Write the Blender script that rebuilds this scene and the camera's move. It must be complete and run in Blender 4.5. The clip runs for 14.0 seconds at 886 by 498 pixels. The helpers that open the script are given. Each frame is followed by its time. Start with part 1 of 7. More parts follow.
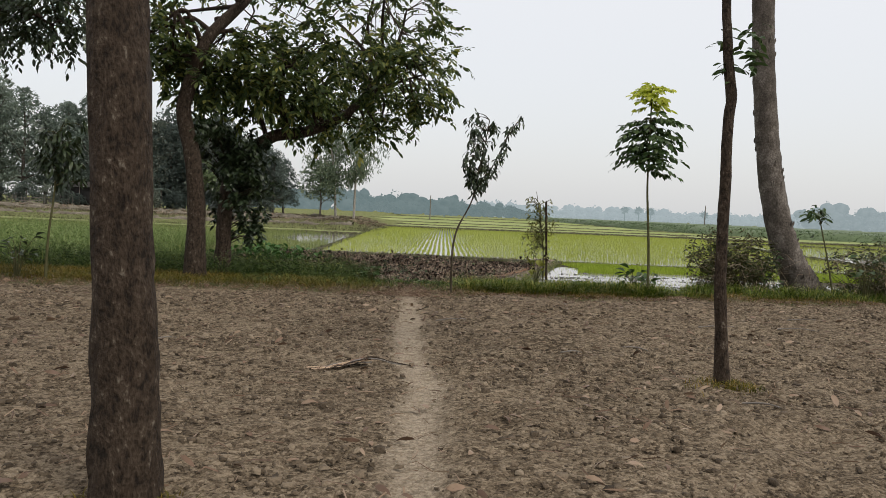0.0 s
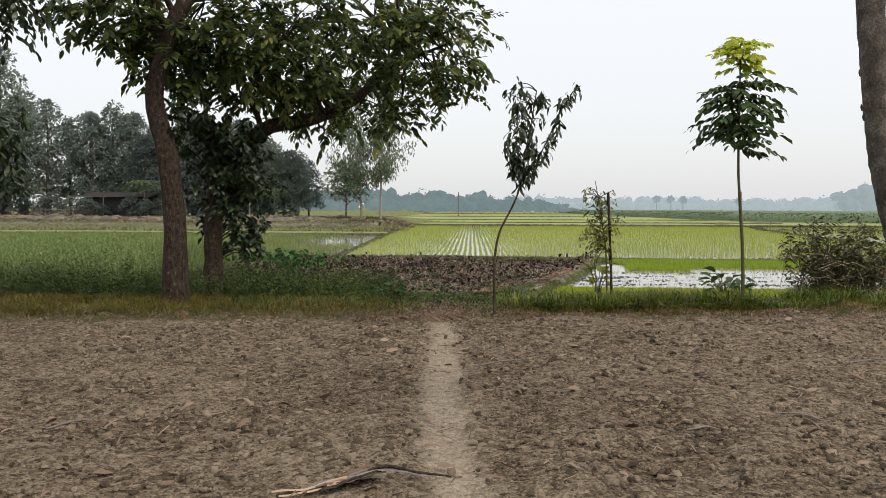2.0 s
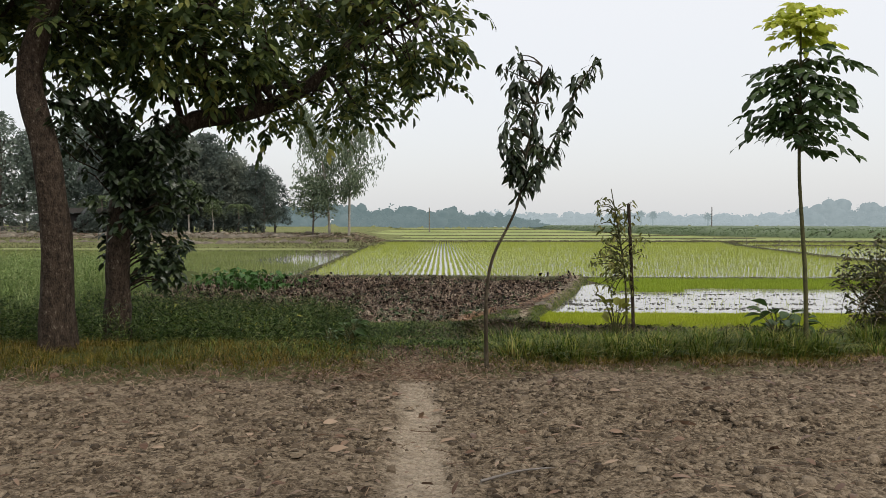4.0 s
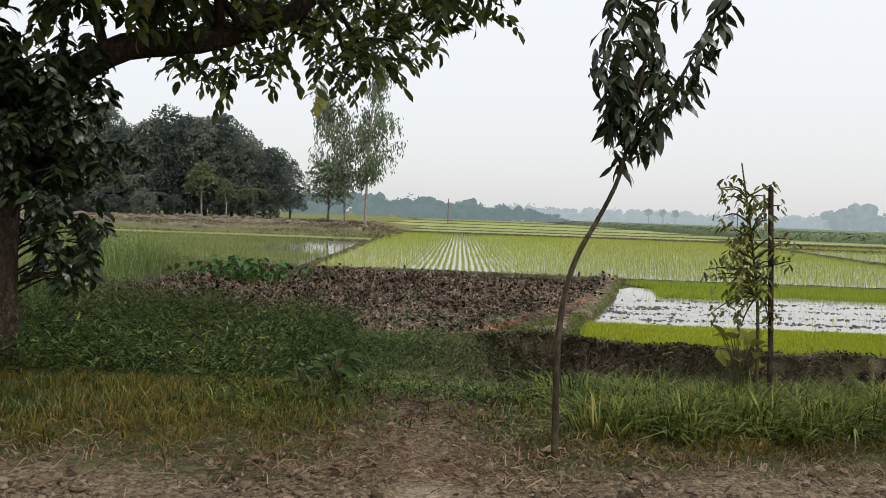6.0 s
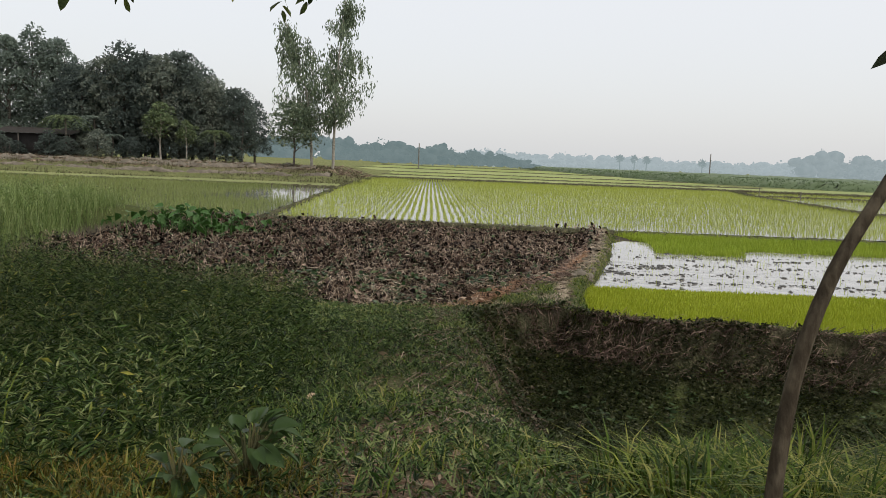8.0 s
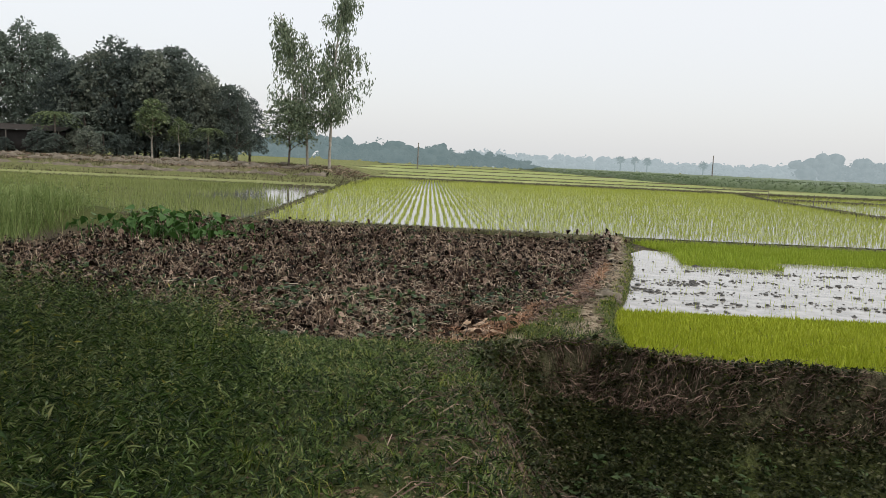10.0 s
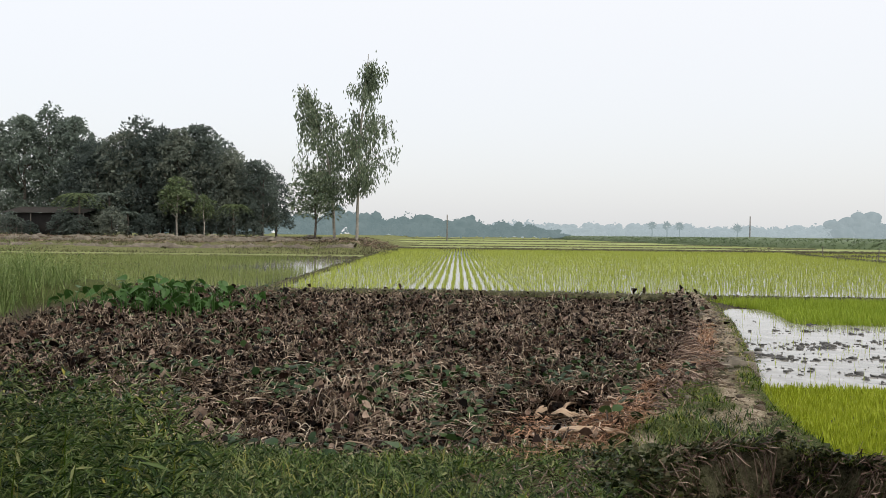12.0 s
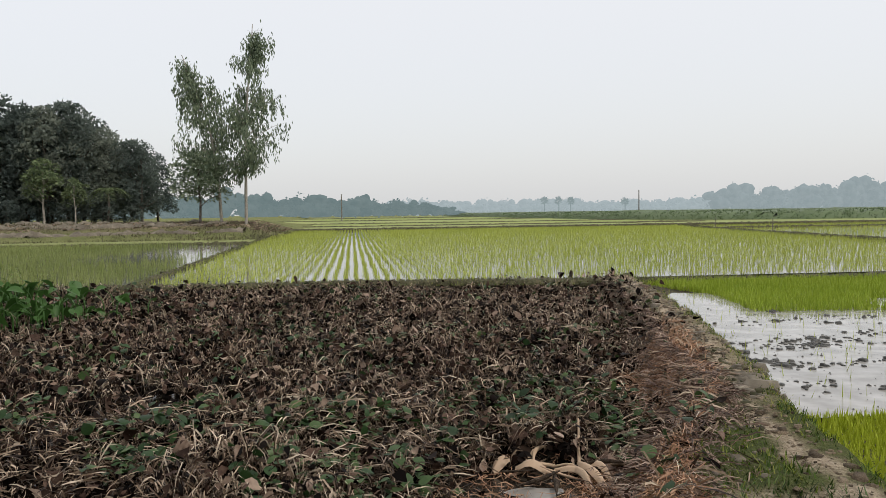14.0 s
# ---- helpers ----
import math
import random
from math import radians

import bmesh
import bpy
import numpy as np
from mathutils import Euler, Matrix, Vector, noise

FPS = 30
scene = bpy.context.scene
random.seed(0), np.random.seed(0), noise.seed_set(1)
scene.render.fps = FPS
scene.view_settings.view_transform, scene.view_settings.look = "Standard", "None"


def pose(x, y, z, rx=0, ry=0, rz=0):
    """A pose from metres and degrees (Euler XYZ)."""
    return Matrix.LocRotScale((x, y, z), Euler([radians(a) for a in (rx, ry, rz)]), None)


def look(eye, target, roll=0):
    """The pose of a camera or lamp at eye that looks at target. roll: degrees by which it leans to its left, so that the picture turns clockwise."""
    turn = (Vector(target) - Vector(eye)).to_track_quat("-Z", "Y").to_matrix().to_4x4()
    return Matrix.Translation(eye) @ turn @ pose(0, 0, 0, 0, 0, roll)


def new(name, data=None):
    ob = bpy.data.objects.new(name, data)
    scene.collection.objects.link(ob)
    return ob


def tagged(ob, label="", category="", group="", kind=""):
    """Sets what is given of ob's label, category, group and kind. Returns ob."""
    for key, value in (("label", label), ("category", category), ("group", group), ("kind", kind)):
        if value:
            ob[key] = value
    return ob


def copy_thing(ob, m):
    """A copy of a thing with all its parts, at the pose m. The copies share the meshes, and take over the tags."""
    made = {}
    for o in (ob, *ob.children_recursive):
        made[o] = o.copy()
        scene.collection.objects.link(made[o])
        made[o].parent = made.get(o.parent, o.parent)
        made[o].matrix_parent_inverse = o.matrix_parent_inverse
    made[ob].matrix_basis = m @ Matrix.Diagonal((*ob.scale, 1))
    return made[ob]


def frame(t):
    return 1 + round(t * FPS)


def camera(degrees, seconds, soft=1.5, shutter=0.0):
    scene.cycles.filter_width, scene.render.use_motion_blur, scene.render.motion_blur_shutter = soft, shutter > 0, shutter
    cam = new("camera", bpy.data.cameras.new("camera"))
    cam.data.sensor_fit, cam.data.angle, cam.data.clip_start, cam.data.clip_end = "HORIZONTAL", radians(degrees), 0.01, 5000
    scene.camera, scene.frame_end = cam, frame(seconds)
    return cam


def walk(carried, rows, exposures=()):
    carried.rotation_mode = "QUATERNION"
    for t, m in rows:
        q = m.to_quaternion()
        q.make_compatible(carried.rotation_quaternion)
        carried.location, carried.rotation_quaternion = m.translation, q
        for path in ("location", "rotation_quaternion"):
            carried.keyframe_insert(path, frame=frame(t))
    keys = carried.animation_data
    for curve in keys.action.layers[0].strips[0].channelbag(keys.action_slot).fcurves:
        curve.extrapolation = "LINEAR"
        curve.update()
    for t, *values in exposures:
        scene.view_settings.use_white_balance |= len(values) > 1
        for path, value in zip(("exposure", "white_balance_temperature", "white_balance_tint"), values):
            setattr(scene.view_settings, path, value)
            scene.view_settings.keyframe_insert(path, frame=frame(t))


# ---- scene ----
cam = camera(59.0, 14.0, soft=0.7)
PATH = [
    (0, (0.576, 0.261, 1.398), (0.577, 2.259, 1.303), 2.4),
    (0.5, (0.565, 0.976, 1.435), (0.566, 2.97, 1.273), 0.7),
    (1, (0.516, 1.722, 1.419), (0.463, 3.713, 1.246), 2.2),
    (1.5, (0.467, 2.504, 1.427), (0.464, 4.496, 1.244), 0.9),
    (2, (0.445, 3.106, 1.435), (0.371, 5.102, 1.33), 0.2),
    (2.5, (0.496, 3.835, 1.464), (0.332, 5.824, 1.326), 0.2),
    (3, (0.43, 4.597, 1.458), (0.436, 6.596, 1.384), -0.8),
    (3.2, (0.36, 4.787, 1.45), (0.36, 6.786, 1.397), 0.5),
    (5.3, (0.286, 8.004, 1.427), (0.288, 10.002, 1.338), -0.8),
    (5.5, (0.264, 8.302, 1.384), (0.291, 10.3, 1.305), 1.0),
    (6, (0.174, 9.003, 1.375), (0.131, 11.001, 1.288), 2.0),
    (6.5, (0.111, 9.722, 1.369), (0.091, 11.714, 1.192), 0.2),
    (7, (0.073, 10.45, 1.322), (0.028, 12.439, 1.118), 2.0),
    (7.5, (-0.038, 10.919, 1.393), (-0.039, 12.906, 1.16), 0.7),
    (8, (-0.034, 11.725, 1.371), (0.005, 13.713, 1.148), 2.3),
    (8.2, (-0.02, 12.067, 1.369), (-0.011, 14.058, 1.178), 2.2),
    (10.5, (-0.09, 14.793, 1.316), (-0.035, 16.779, 1.09), 2.5),
    (11, (-0.176, 15.662, 1.096), (-0.098, 17.652, 0.913), 1.7),
    (11.5, (-0.328, 16.526, 0.84), (-0.398, 18.524, 0.806), 2.1),
    (12, (-0.345, 17.637, 0.768), (-0.384, 19.637, 0.731), 0.6),
    (12.5, (-0.422, 18.212, 0.873), (-0.303, 20.208, 0.823), -2.2),
    (13, (-0.551, 18.828, 0.93), (-0.518, 20.821, 0.767), -0.3),
    (13.5, (-0.601, 19.534, 0.945), (-0.424, 21.518, 0.764), -2.4),
    (14, (-0.574, 20.439, 0.844), (-0.346, 22.424, 0.752), -0.8),
]
EXPOSURES = [(0, -0.1), (0.5, 0.12), (1, 0.22), (1.5, 0.06), (2, 0.08), (2.5, 0.0), (3, 0.0), (5.5, -0.08), (6, 0.02), (7.5, -0.03), (8, -0.08), (10.5, 0.02), (11, -0.08), (11.5, -0.31), (12, 0.05), (12.5, -0.06), (13, 0.13), (13.5, 0.02), (14, -0.1)]
walk(cam, [(t, look(eye, target, roll)) for t, eye, target, roll in PATH], EXPOSURES)

# ---- world and light: flat, hazy overcast ----
SUN_ELEV, SUN_TURN = 55.0, 130.0
world = bpy.data.worlds.new("overcast_sky")
scene.world = world
world.use_nodes = True
wn, wl = world.node_tree.nodes, world.node_tree.links
wn.clear()
sky = wn.new("ShaderNodeTexSky")
sky.sky_type, sky.sun_disc = "NISHITA", False
sky.sun_elevation, sky.sun_rotation = radians(SUN_ELEV), radians(SUN_TURN)
sky.air_density, sky.dust_density, sky.ozone_density = 1.0, 4.0, 1.0
sky_bg = wn.new("ShaderNodeBackground")
sky_bg.inputs["Strength"].default_value = 0.05
cloud_bg = wn.new("ShaderNodeBackground")
tex = wn.new("ShaderNodeTexCoord")
sep = wn.new("ShaderNodeSeparateXYZ")
cloud_ramp = wn.new("ShaderNodeValToRGB")
cloud_ramp.color_ramp.elements[0].position, cloud_ramp.color_ramp.elements[0].color = 0.0, (0.72, 0.725, 0.732, 1)
cloud_ramp.color_ramp.elements[1].position, cloud_ramp.color_ramp.elements[1].color = 0.45, (0.93, 0.905, 0.885, 1)
both = wn.new("ShaderNodeAddShader")
wout = wn.new("ShaderNodeOutputWorld")
wl.new(tex.outputs["Generated"], sep.inputs[0])
wl.new(sep.outputs["Z"], cloud_ramp.inputs[0])
wl.new(cloud_ramp.outputs["Color"], cloud_bg.inputs["Color"])
cloud_bg.inputs["Strength"].default_value = 0.95
wl.new(sky.outputs[0], sky_bg.inputs["Color"])
wl.new(sky_bg.outputs[0], both.inputs[0])
wl.new(cloud_bg.outputs[0], both.inputs[1])
wl.new(both.outputs[0], wout.inputs["Surface"])
sun = new("sun", bpy.data.lights.new("sun", "SUN"))
sun.data.energy, sun.data.angle, sun.data.color = 1.6, radians(14), (1.0, 0.95, 0.88)
sun.matrix_world = look((0, 0, 0), (-math.sin(radians(SUN_TURN)) * math.cos(radians(SUN_ELEV)),
                                    -math.cos(radians(SUN_TURN)) * math.cos(radians(SUN_ELEV)), -math.sin(radians(SUN_ELEV)))) 

# ---- materials ----
rng = np.random.default_rng(7)


def nodes_of(name):
    m = bpy.data.materials.new(name)
    m.use_nodes = True
    nt = m.node_tree
    nt.nodes.clear()
    return m, nt.nodes, nt.links


def set_ramp(node, stops):
    el = node.color_ramp.elements
    while len(el) < len(stops):
        el.new(0.5)
    for e, (p, c) in zip(el, stops):
        e.position, e.color = p, (*c, 1)


def plant(name, stops, rough=0.5, through_light=0.25, noise_scale=30.0, patch=0.6, patch_amount=0.35, spec=0.22, each=0.0):
    """Leaf or blade: colour by island, with patches over the ground and fine grain."""
    m, n, l = nodes_of(name)
    out, geo = n.new("ShaderNodeOutputMaterial"), n.new("ShaderNodeNewGeometry")
    big, fine = n.new("ShaderNodeTexNoise"), n.new("ShaderNodeTexNoise")
    big.inputs["Scale"].default_value, fine.inputs["Scale"].default_value = patch, noise_scale
    l.new(geo.outputs["Position"], big.inputs["Vector"])
    l.new(geo.outputs["Position"], fine.inputs["Vector"])
    a = n.new("ShaderNodeMix")
    a.inputs[0].default_value = patch_amount
    l.new(geo.outputs["Random Per Island"], a.inputs[2])
    l.new(big.outputs["Fac"], a.inputs[3])
    b = n.new("ShaderNodeMix")
    b.inputs[0].default_value = 0.18
    l.new(a.outputs[0], b.inputs[2])
    l.new(fine.outputs["Fac"], b.inputs[3])
    info = n.new("ShaderNodeObjectInfo")
    o = n.new("ShaderNodeMix")
    o.inputs[0].default_value = each
    l.new(b.outputs[0], o.inputs[2])
    l.new(info.outputs["Random"], o.inputs[3])
    ramp = n.new("ShaderNodeValToRGB")
    set_ramp(ramp, stops)
    l.new(o.outputs[0], ramp.inputs[0])
    p = n.new("ShaderNodeBsdfPrincipled")
    p.inputs["Roughness"].default_value = rough
    p.inputs["Specular IOR Level"].default_value = spec
    l.new(ramp.outputs[0], p.inputs["Base Color"])
    t = n.new("ShaderNodeBsdfTranslucent")
    l.new(ramp.outputs[0], t.inputs["Color"])
    mix = n.new("ShaderNodeMixShader")
    mix.inputs[0].default_value = through_light
    l.new(p.outputs[0], mix.inputs[1])
    l.new(t.outputs[0], mix.inputs[2])
    l.new(mix.outputs[0], out.inputs[0])
    return m


def solid(name, stops, scale=8.0, rough=0.85, bump=0.4, bump_scale=40.0, stretch=(1, 1, 1), spec=0.2, metal=0.0, island=0.0):
    """Bark, soil, wood: two scales of noise in the colour, relief from the finer one."""
    m, n, l = nodes_of(name)
    out, geo = n.new("ShaderNodeOutputMaterial"), n.new("ShaderNodeNewGeometry")
    sc = n.new("ShaderNodeVectorMath")
    sc.operation = "MULTIPLY"
    sc.inputs[1].default_value = stretch
    l.new(geo.outputs["Position"], sc.inputs[0])
    big, fine = n.new("ShaderNodeTexNoise"), n.new("ShaderNodeTexNoise")
    big.inputs["Scale"].default_value, fine.inputs["Scale"].default_value = scale, bump_scale
    big.inputs["Detail"].default_value, fine.inputs["Detail"].default_value = 4, 6
    l.new(sc.outputs[0], big.inputs["Vector"])
    l.new(sc.outputs[0], fine.inputs["Vector"])
    a = n.new("ShaderNodeMix")
    a.inputs[0].default_value = 0.45
    l.new(big.outputs["Fac"], a.inputs[2])
    l.new(fine.outputs["Fac"], a.inputs[3])
    b = n.new("ShaderNodeMix")
    b.inputs[0].default_value = island
    l.new(a.outputs[0], b.inputs[2])
    l.new(geo.outputs["Random Per Island"], b.inputs[3])
    ramp = n.new("ShaderNodeValToRGB")
    set_ramp(ramp, stops)
    l.new(b.outputs[0], ramp.inputs[0])
    p = n.new("ShaderNodeBsdfPrincipled")
    p.inputs["Roughness"].default_value, p.inputs["Metallic"].default_value = rough, metal
    p.inputs["Specular IOR Level"].default_value = spec
    l.new(ramp.outputs[0], p.inputs["Base Color"])
    bp = n.new("ShaderNodeBump")
    bp.inputs["Strength"].default_value, bp.inputs["Distance"].default_value = bump, 0.02
    l.new(fine.outputs["Fac"], bp.inputs["Height"])
    l.new(bp.outputs[0], p.inputs["Normal"])
    l.new(p.outputs[0], out.inputs[0])
    return m


def ground_material():
    """One sheet: tilled soil, beaten path, mud and turf, blended by the cover attribute."""
    m, n, l = nodes_of("earth")
    out, geo = n.new("ShaderNodeOutputMaterial"), n.new("ShaderNodeNewGeometry")
    cover = n.new("ShaderNodeAttribute")
    cover.attribute_name = "cover"
    sepc = n.new("ShaderNodeSeparateColor")
    l.new(cover.outputs["Color"], sepc.inputs[0])

    def tex_noise(scale, detail=4):
        t = n.new("ShaderNodeTexNoise")
        t.inputs["Scale"].default_value, t.inputs["Detail"].default_value = scale, detail
        l.new(geo.outputs["Position"], t.inputs["Vector"])
        return t

    def ramp_of(fac, stops):
        r = n.new("ShaderNodeValToRGB")
        set_ramp(r, stops)
        l.new(fac, r.inputs[0])
        return r.outputs[0]

    def mixed(fac, a, b):
        x = n.new("ShaderNodeMix")
        x.data_type = "RGBA"
        l.new(fac, x.inputs[0])
        l.new(a, x.inputs[6])
        l.new(b, x.inputs[7])
        return x.outputs[2]

    mid, fine, wide = tex_noise(11, 6), tex_noise(75, 6), tex_noise(0.9, 3)
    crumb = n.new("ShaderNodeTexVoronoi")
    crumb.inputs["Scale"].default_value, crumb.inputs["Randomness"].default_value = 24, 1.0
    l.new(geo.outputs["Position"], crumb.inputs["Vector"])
    round_off = n.new("ShaderNodeMath")
    round_off.operation = "MULTIPLY"
    round_off.inputs[1].default_value = -0.55
    l.new(crumb.outputs["Distance"], round_off.inputs[0])
    half = n.new("ShaderNodeMix")
    half.inputs[0].default_value = 0.5
    l.new(mid.outputs["Fac"], half.inputs[2])
    l.new(fine.outputs["Fac"], half.inputs[3])
    third = n.new("ShaderNodeMix")
    third.inputs[0].default_value = 0.3
    l.new(half.outputs[0], third.inputs[2])
    l.new(wide.outputs["Fac"], third.inputs[3])
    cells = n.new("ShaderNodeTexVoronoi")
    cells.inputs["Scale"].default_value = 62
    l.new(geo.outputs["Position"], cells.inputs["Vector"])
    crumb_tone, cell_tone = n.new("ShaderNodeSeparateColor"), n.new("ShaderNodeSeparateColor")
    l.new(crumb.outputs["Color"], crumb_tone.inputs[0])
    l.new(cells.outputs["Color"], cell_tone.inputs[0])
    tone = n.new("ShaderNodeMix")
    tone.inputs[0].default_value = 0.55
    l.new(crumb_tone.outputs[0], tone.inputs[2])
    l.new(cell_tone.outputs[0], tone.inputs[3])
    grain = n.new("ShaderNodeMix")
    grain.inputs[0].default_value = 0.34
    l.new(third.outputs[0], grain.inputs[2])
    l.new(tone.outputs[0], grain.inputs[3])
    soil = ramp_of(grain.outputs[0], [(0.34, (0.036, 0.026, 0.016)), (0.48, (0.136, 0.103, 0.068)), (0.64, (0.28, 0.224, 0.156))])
    path = ramp_of(grain.outputs[0], [(0.32, (0.2, 0.158, 0.11)), (0.48, (0.3, 0.245, 0.178)), (0.64, (0.4, 0.335, 0.25))])
    turf = ramp_of(third.outputs[0], [(0.3, (0.035, 0.045, 0.015)), (0.55, (0.07, 0.085, 0.028)), (0.75, (0.13, 0.12, 0.05))])
    mud = ramp_of(third.outputs[0], [(0.3, (0.035, 0.03, 0.02)), (0.55, (0.08, 0.07, 0.047)), (0.75, (0.17, 0.15, 0.105))])
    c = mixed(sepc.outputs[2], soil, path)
    c = mixed(sepc.outputs[1], c, turf)
    c = mixed(sepc.outputs[0], c, mud)
    field = ramp_of(third.outputs[0], [(0.35, (0.085, 0.1, 0.035)), (0.5, (0.15, 0.165, 0.06)), (0.65, (0.23, 0.22, 0.11))])
    c = mixed(cover.outputs["Alpha"], c, field)
    p = n.new("ShaderNodeBsdfPrincipled")
    p.inputs["Roughness"].default_value = 0.95
    p.inputs["Specular IOR Level"].default_value = 0.1
    l.new(c, p.inputs["Base Color"])
    bp = n.new("ShaderNodeBump")
    bp.inputs["Strength"].default_value, bp.inputs["Distance"].default_value = 1.0, 0.05
    relief = n.new("ShaderNodeMath")
    l.new(half.outputs[0], relief.inputs[0])
    l.new(round_off.outputs[0], relief.inputs[1])
    l.new(relief.outputs[0], bp.inputs["Height"])
    l.new(bp.outputs[0], p.inputs["Normal"])
    l.new(p.outputs[0], out.inputs[0])
    return m


def water_material(name, tint, murk):
    m, n, l = nodes_of(name)
    out, geo = n.new("ShaderNodeOutputMaterial"), n.new("ShaderNodeNewGeometry")
    p = n.new("ShaderNodeBsdfPrincipled")
    p.inputs["Base Color"].default_value = (*tint, 1)
    p.inputs["Roughness"].default_value = 0.06
    p.inputs["IOR"].default_value = 1.33
    t = n.new("ShaderNodeTexNoise")
    t.inputs["Scale"].default_value = 3.0
    l.new(geo.outputs["Position"], t.inputs["Vector"])
    r = n.new("ShaderNodeValToRGB")
    set_ramp(r, [(0.35, tint), (0.7, murk)])
    l.new(t.outputs["Fac"], r.inputs[0])
    l.new(r.outputs[0], p.inputs["Base Color"])
    w = n.new("ShaderNodeTexNoise")
    w.inputs["Scale"].default_value = 14.0
    l.new(geo.outputs["Position"], w.inputs["Vector"])
    bp = n.new("ShaderNodeBump")
    bp.inputs["Strength"].default_value, bp.inputs["Distance"].default_value = 0.03, 0.02
    l.new(w.outputs["Fac"], bp.inputs["Height"])
    l.new(bp.outputs[0], p.inputs["Normal"])
    l.new(p.outputs[0], out.inputs[0])
    return m


def haze_glow_material(name, low, high, glow):
    """Far woods as a plain backdrop: the haze is put into their colour, which glows."""
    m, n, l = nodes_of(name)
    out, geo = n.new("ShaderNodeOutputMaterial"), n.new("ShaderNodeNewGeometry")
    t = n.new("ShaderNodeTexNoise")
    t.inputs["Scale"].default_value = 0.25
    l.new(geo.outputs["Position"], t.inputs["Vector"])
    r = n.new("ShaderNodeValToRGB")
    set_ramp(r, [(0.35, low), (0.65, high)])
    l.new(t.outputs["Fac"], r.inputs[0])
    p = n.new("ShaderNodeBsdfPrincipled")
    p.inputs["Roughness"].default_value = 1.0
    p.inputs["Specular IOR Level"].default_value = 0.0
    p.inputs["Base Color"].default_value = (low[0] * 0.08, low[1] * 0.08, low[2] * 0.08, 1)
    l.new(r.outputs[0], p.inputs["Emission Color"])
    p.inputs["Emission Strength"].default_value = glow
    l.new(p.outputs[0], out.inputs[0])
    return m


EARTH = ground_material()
GRASS_DRY = plant("verge_grass", [(0.22, (0.02, 0.027, 0.004)), (0.42, (0.073, 0.075, 0.009)), (0.56, (0.146, 0.117, 0.018)), (0.72, (0.25, 0.166, 0.05))], patch=0.9, patch_amount=0.5, spec=0.12)
GRASS_LUSH = plant("lush_grass", [(0.22, (0.012, 0.028, 0.003)), (0.44, (0.056, 0.1, 0.01)), (0.6, (0.15, 0.19, 0.026)), (0.78, (0.31, 0.28, 0.09))], spec=0.15)
WEEDS = plant("weed_leaf", [(0.22, (0.005, 0.014, 0.003)), (0.43, (0.024, 0.054, 0.01)), (0.57, (0.075, 0.126, 0.028)), (0.7, (0.17, 0.22, 0.075)), (0.88, (0.32, 0.3, 0.14))], rough=0.42, spec=0.22)
FEATHER = plant("feathery_grass", [(0.2, (0.075, 0.125, 0.03)), (0.5, (0.17, 0.235, 0.07)), (0.75, (0.27, 0.32, 0.13))])
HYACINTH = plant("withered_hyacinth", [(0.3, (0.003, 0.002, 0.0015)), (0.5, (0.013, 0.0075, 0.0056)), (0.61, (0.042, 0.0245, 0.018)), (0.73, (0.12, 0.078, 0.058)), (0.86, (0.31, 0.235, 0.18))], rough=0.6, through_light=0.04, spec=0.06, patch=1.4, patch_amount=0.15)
# near-black: shade between the plants is put into the rotted leaf colour
ROTTED_SHADE = plant("rotted_shade_leaf", [(0.25, (0.003, 0.002, 0.0015)), (0.5, (0.011, 0.007, 0.005)), (0.7, (0.032, 0.021, 0.015)), (0.85, (0.07, 0.047, 0.034))], rough=0.75, through_light=0.0, spec=0.05)
STALKS = plant("dry_stalk", [(0.25, (0.016, 0.01, 0.007)), (0.42, (0.07, 0.046, 0.03)), (0.55, (0.185, 0.132, 0.088)), (0.67, (0.39, 0.305, 0.22)), (0.8, (0.55, 0.465, 0.36))], through_light=0.05)
SEEDBED = plant("rice_seedling", [(0.1, (0.225, 0.275, 0.016)), (0.5, (0.34, 0.4, 0.03)), (0.9, (0.44, 0.48, 0.06))], patch=0.4, patch_amount=0.6)
SEEDBED_FAR = plant("young_rice_seedling", [(0.1, (0.17, 0.25, 0.02)), (0.5, (0.26, 0.345, 0.032)), (0.9, (0.36, 0.42, 0.06))], patch=0.4, patch_amount=0.6)
RICE = plant("transplanted_rice", [(0.1, (0.24, 0.29, 0.04)), (0.5, (0.36, 0.42, 0.07)), (0.9, (0.48, 0.51, 0.12))], patch=0.15, patch_amount=0.5)
TREE_LEAF = plant("broad_tree_leaf", [(0.2, (0.018, 0.03, 0.012)), (0.45, (0.056, 0.084, 0.026)), (0.62, (0.125, 0.155, 0.044)), (0.8, (0.3, 0.28, 0.065))], patch=0.7, patch_amount=0.45, through_light=0.48)
DARK_LEAF = plant("dark_glossy_leaf", [(0.1, (0.012, 0.022, 0.01)), (0.5, (0.025, 0.042, 0.016)), (0.85, (0.05, 0.07, 0.024)), (0.97, (0.10, 0.055, 0.035))], rough=0.38, through_light=0.18, spec=0.5)
YELLOW_LEAF = plant("new_yellow_leaf", [(0.2, (0.26, 0.33, 0.03)), (0.5, (0.45, 0.5, 0.06)), (0.78, (0.6, 0.62, 0.12))], through_light=0.5)
SAP_LEAF = plant("sapling_leaf", [(0.1, (0.022, 0.046, 0.013)), (0.6, (0.05, 0.086, 0.026)), (0.95, (0.1, 0.145, 0.045))], rough=0.42, spec=0.28)
OLIVE_LEAF = plant("olive_leaf", [(0.1, (0.06, 0.075, 0.02)), (0.6, (0.14, 0.15, 0.04)), (0.95, (0.28, 0.22, 0.06))])
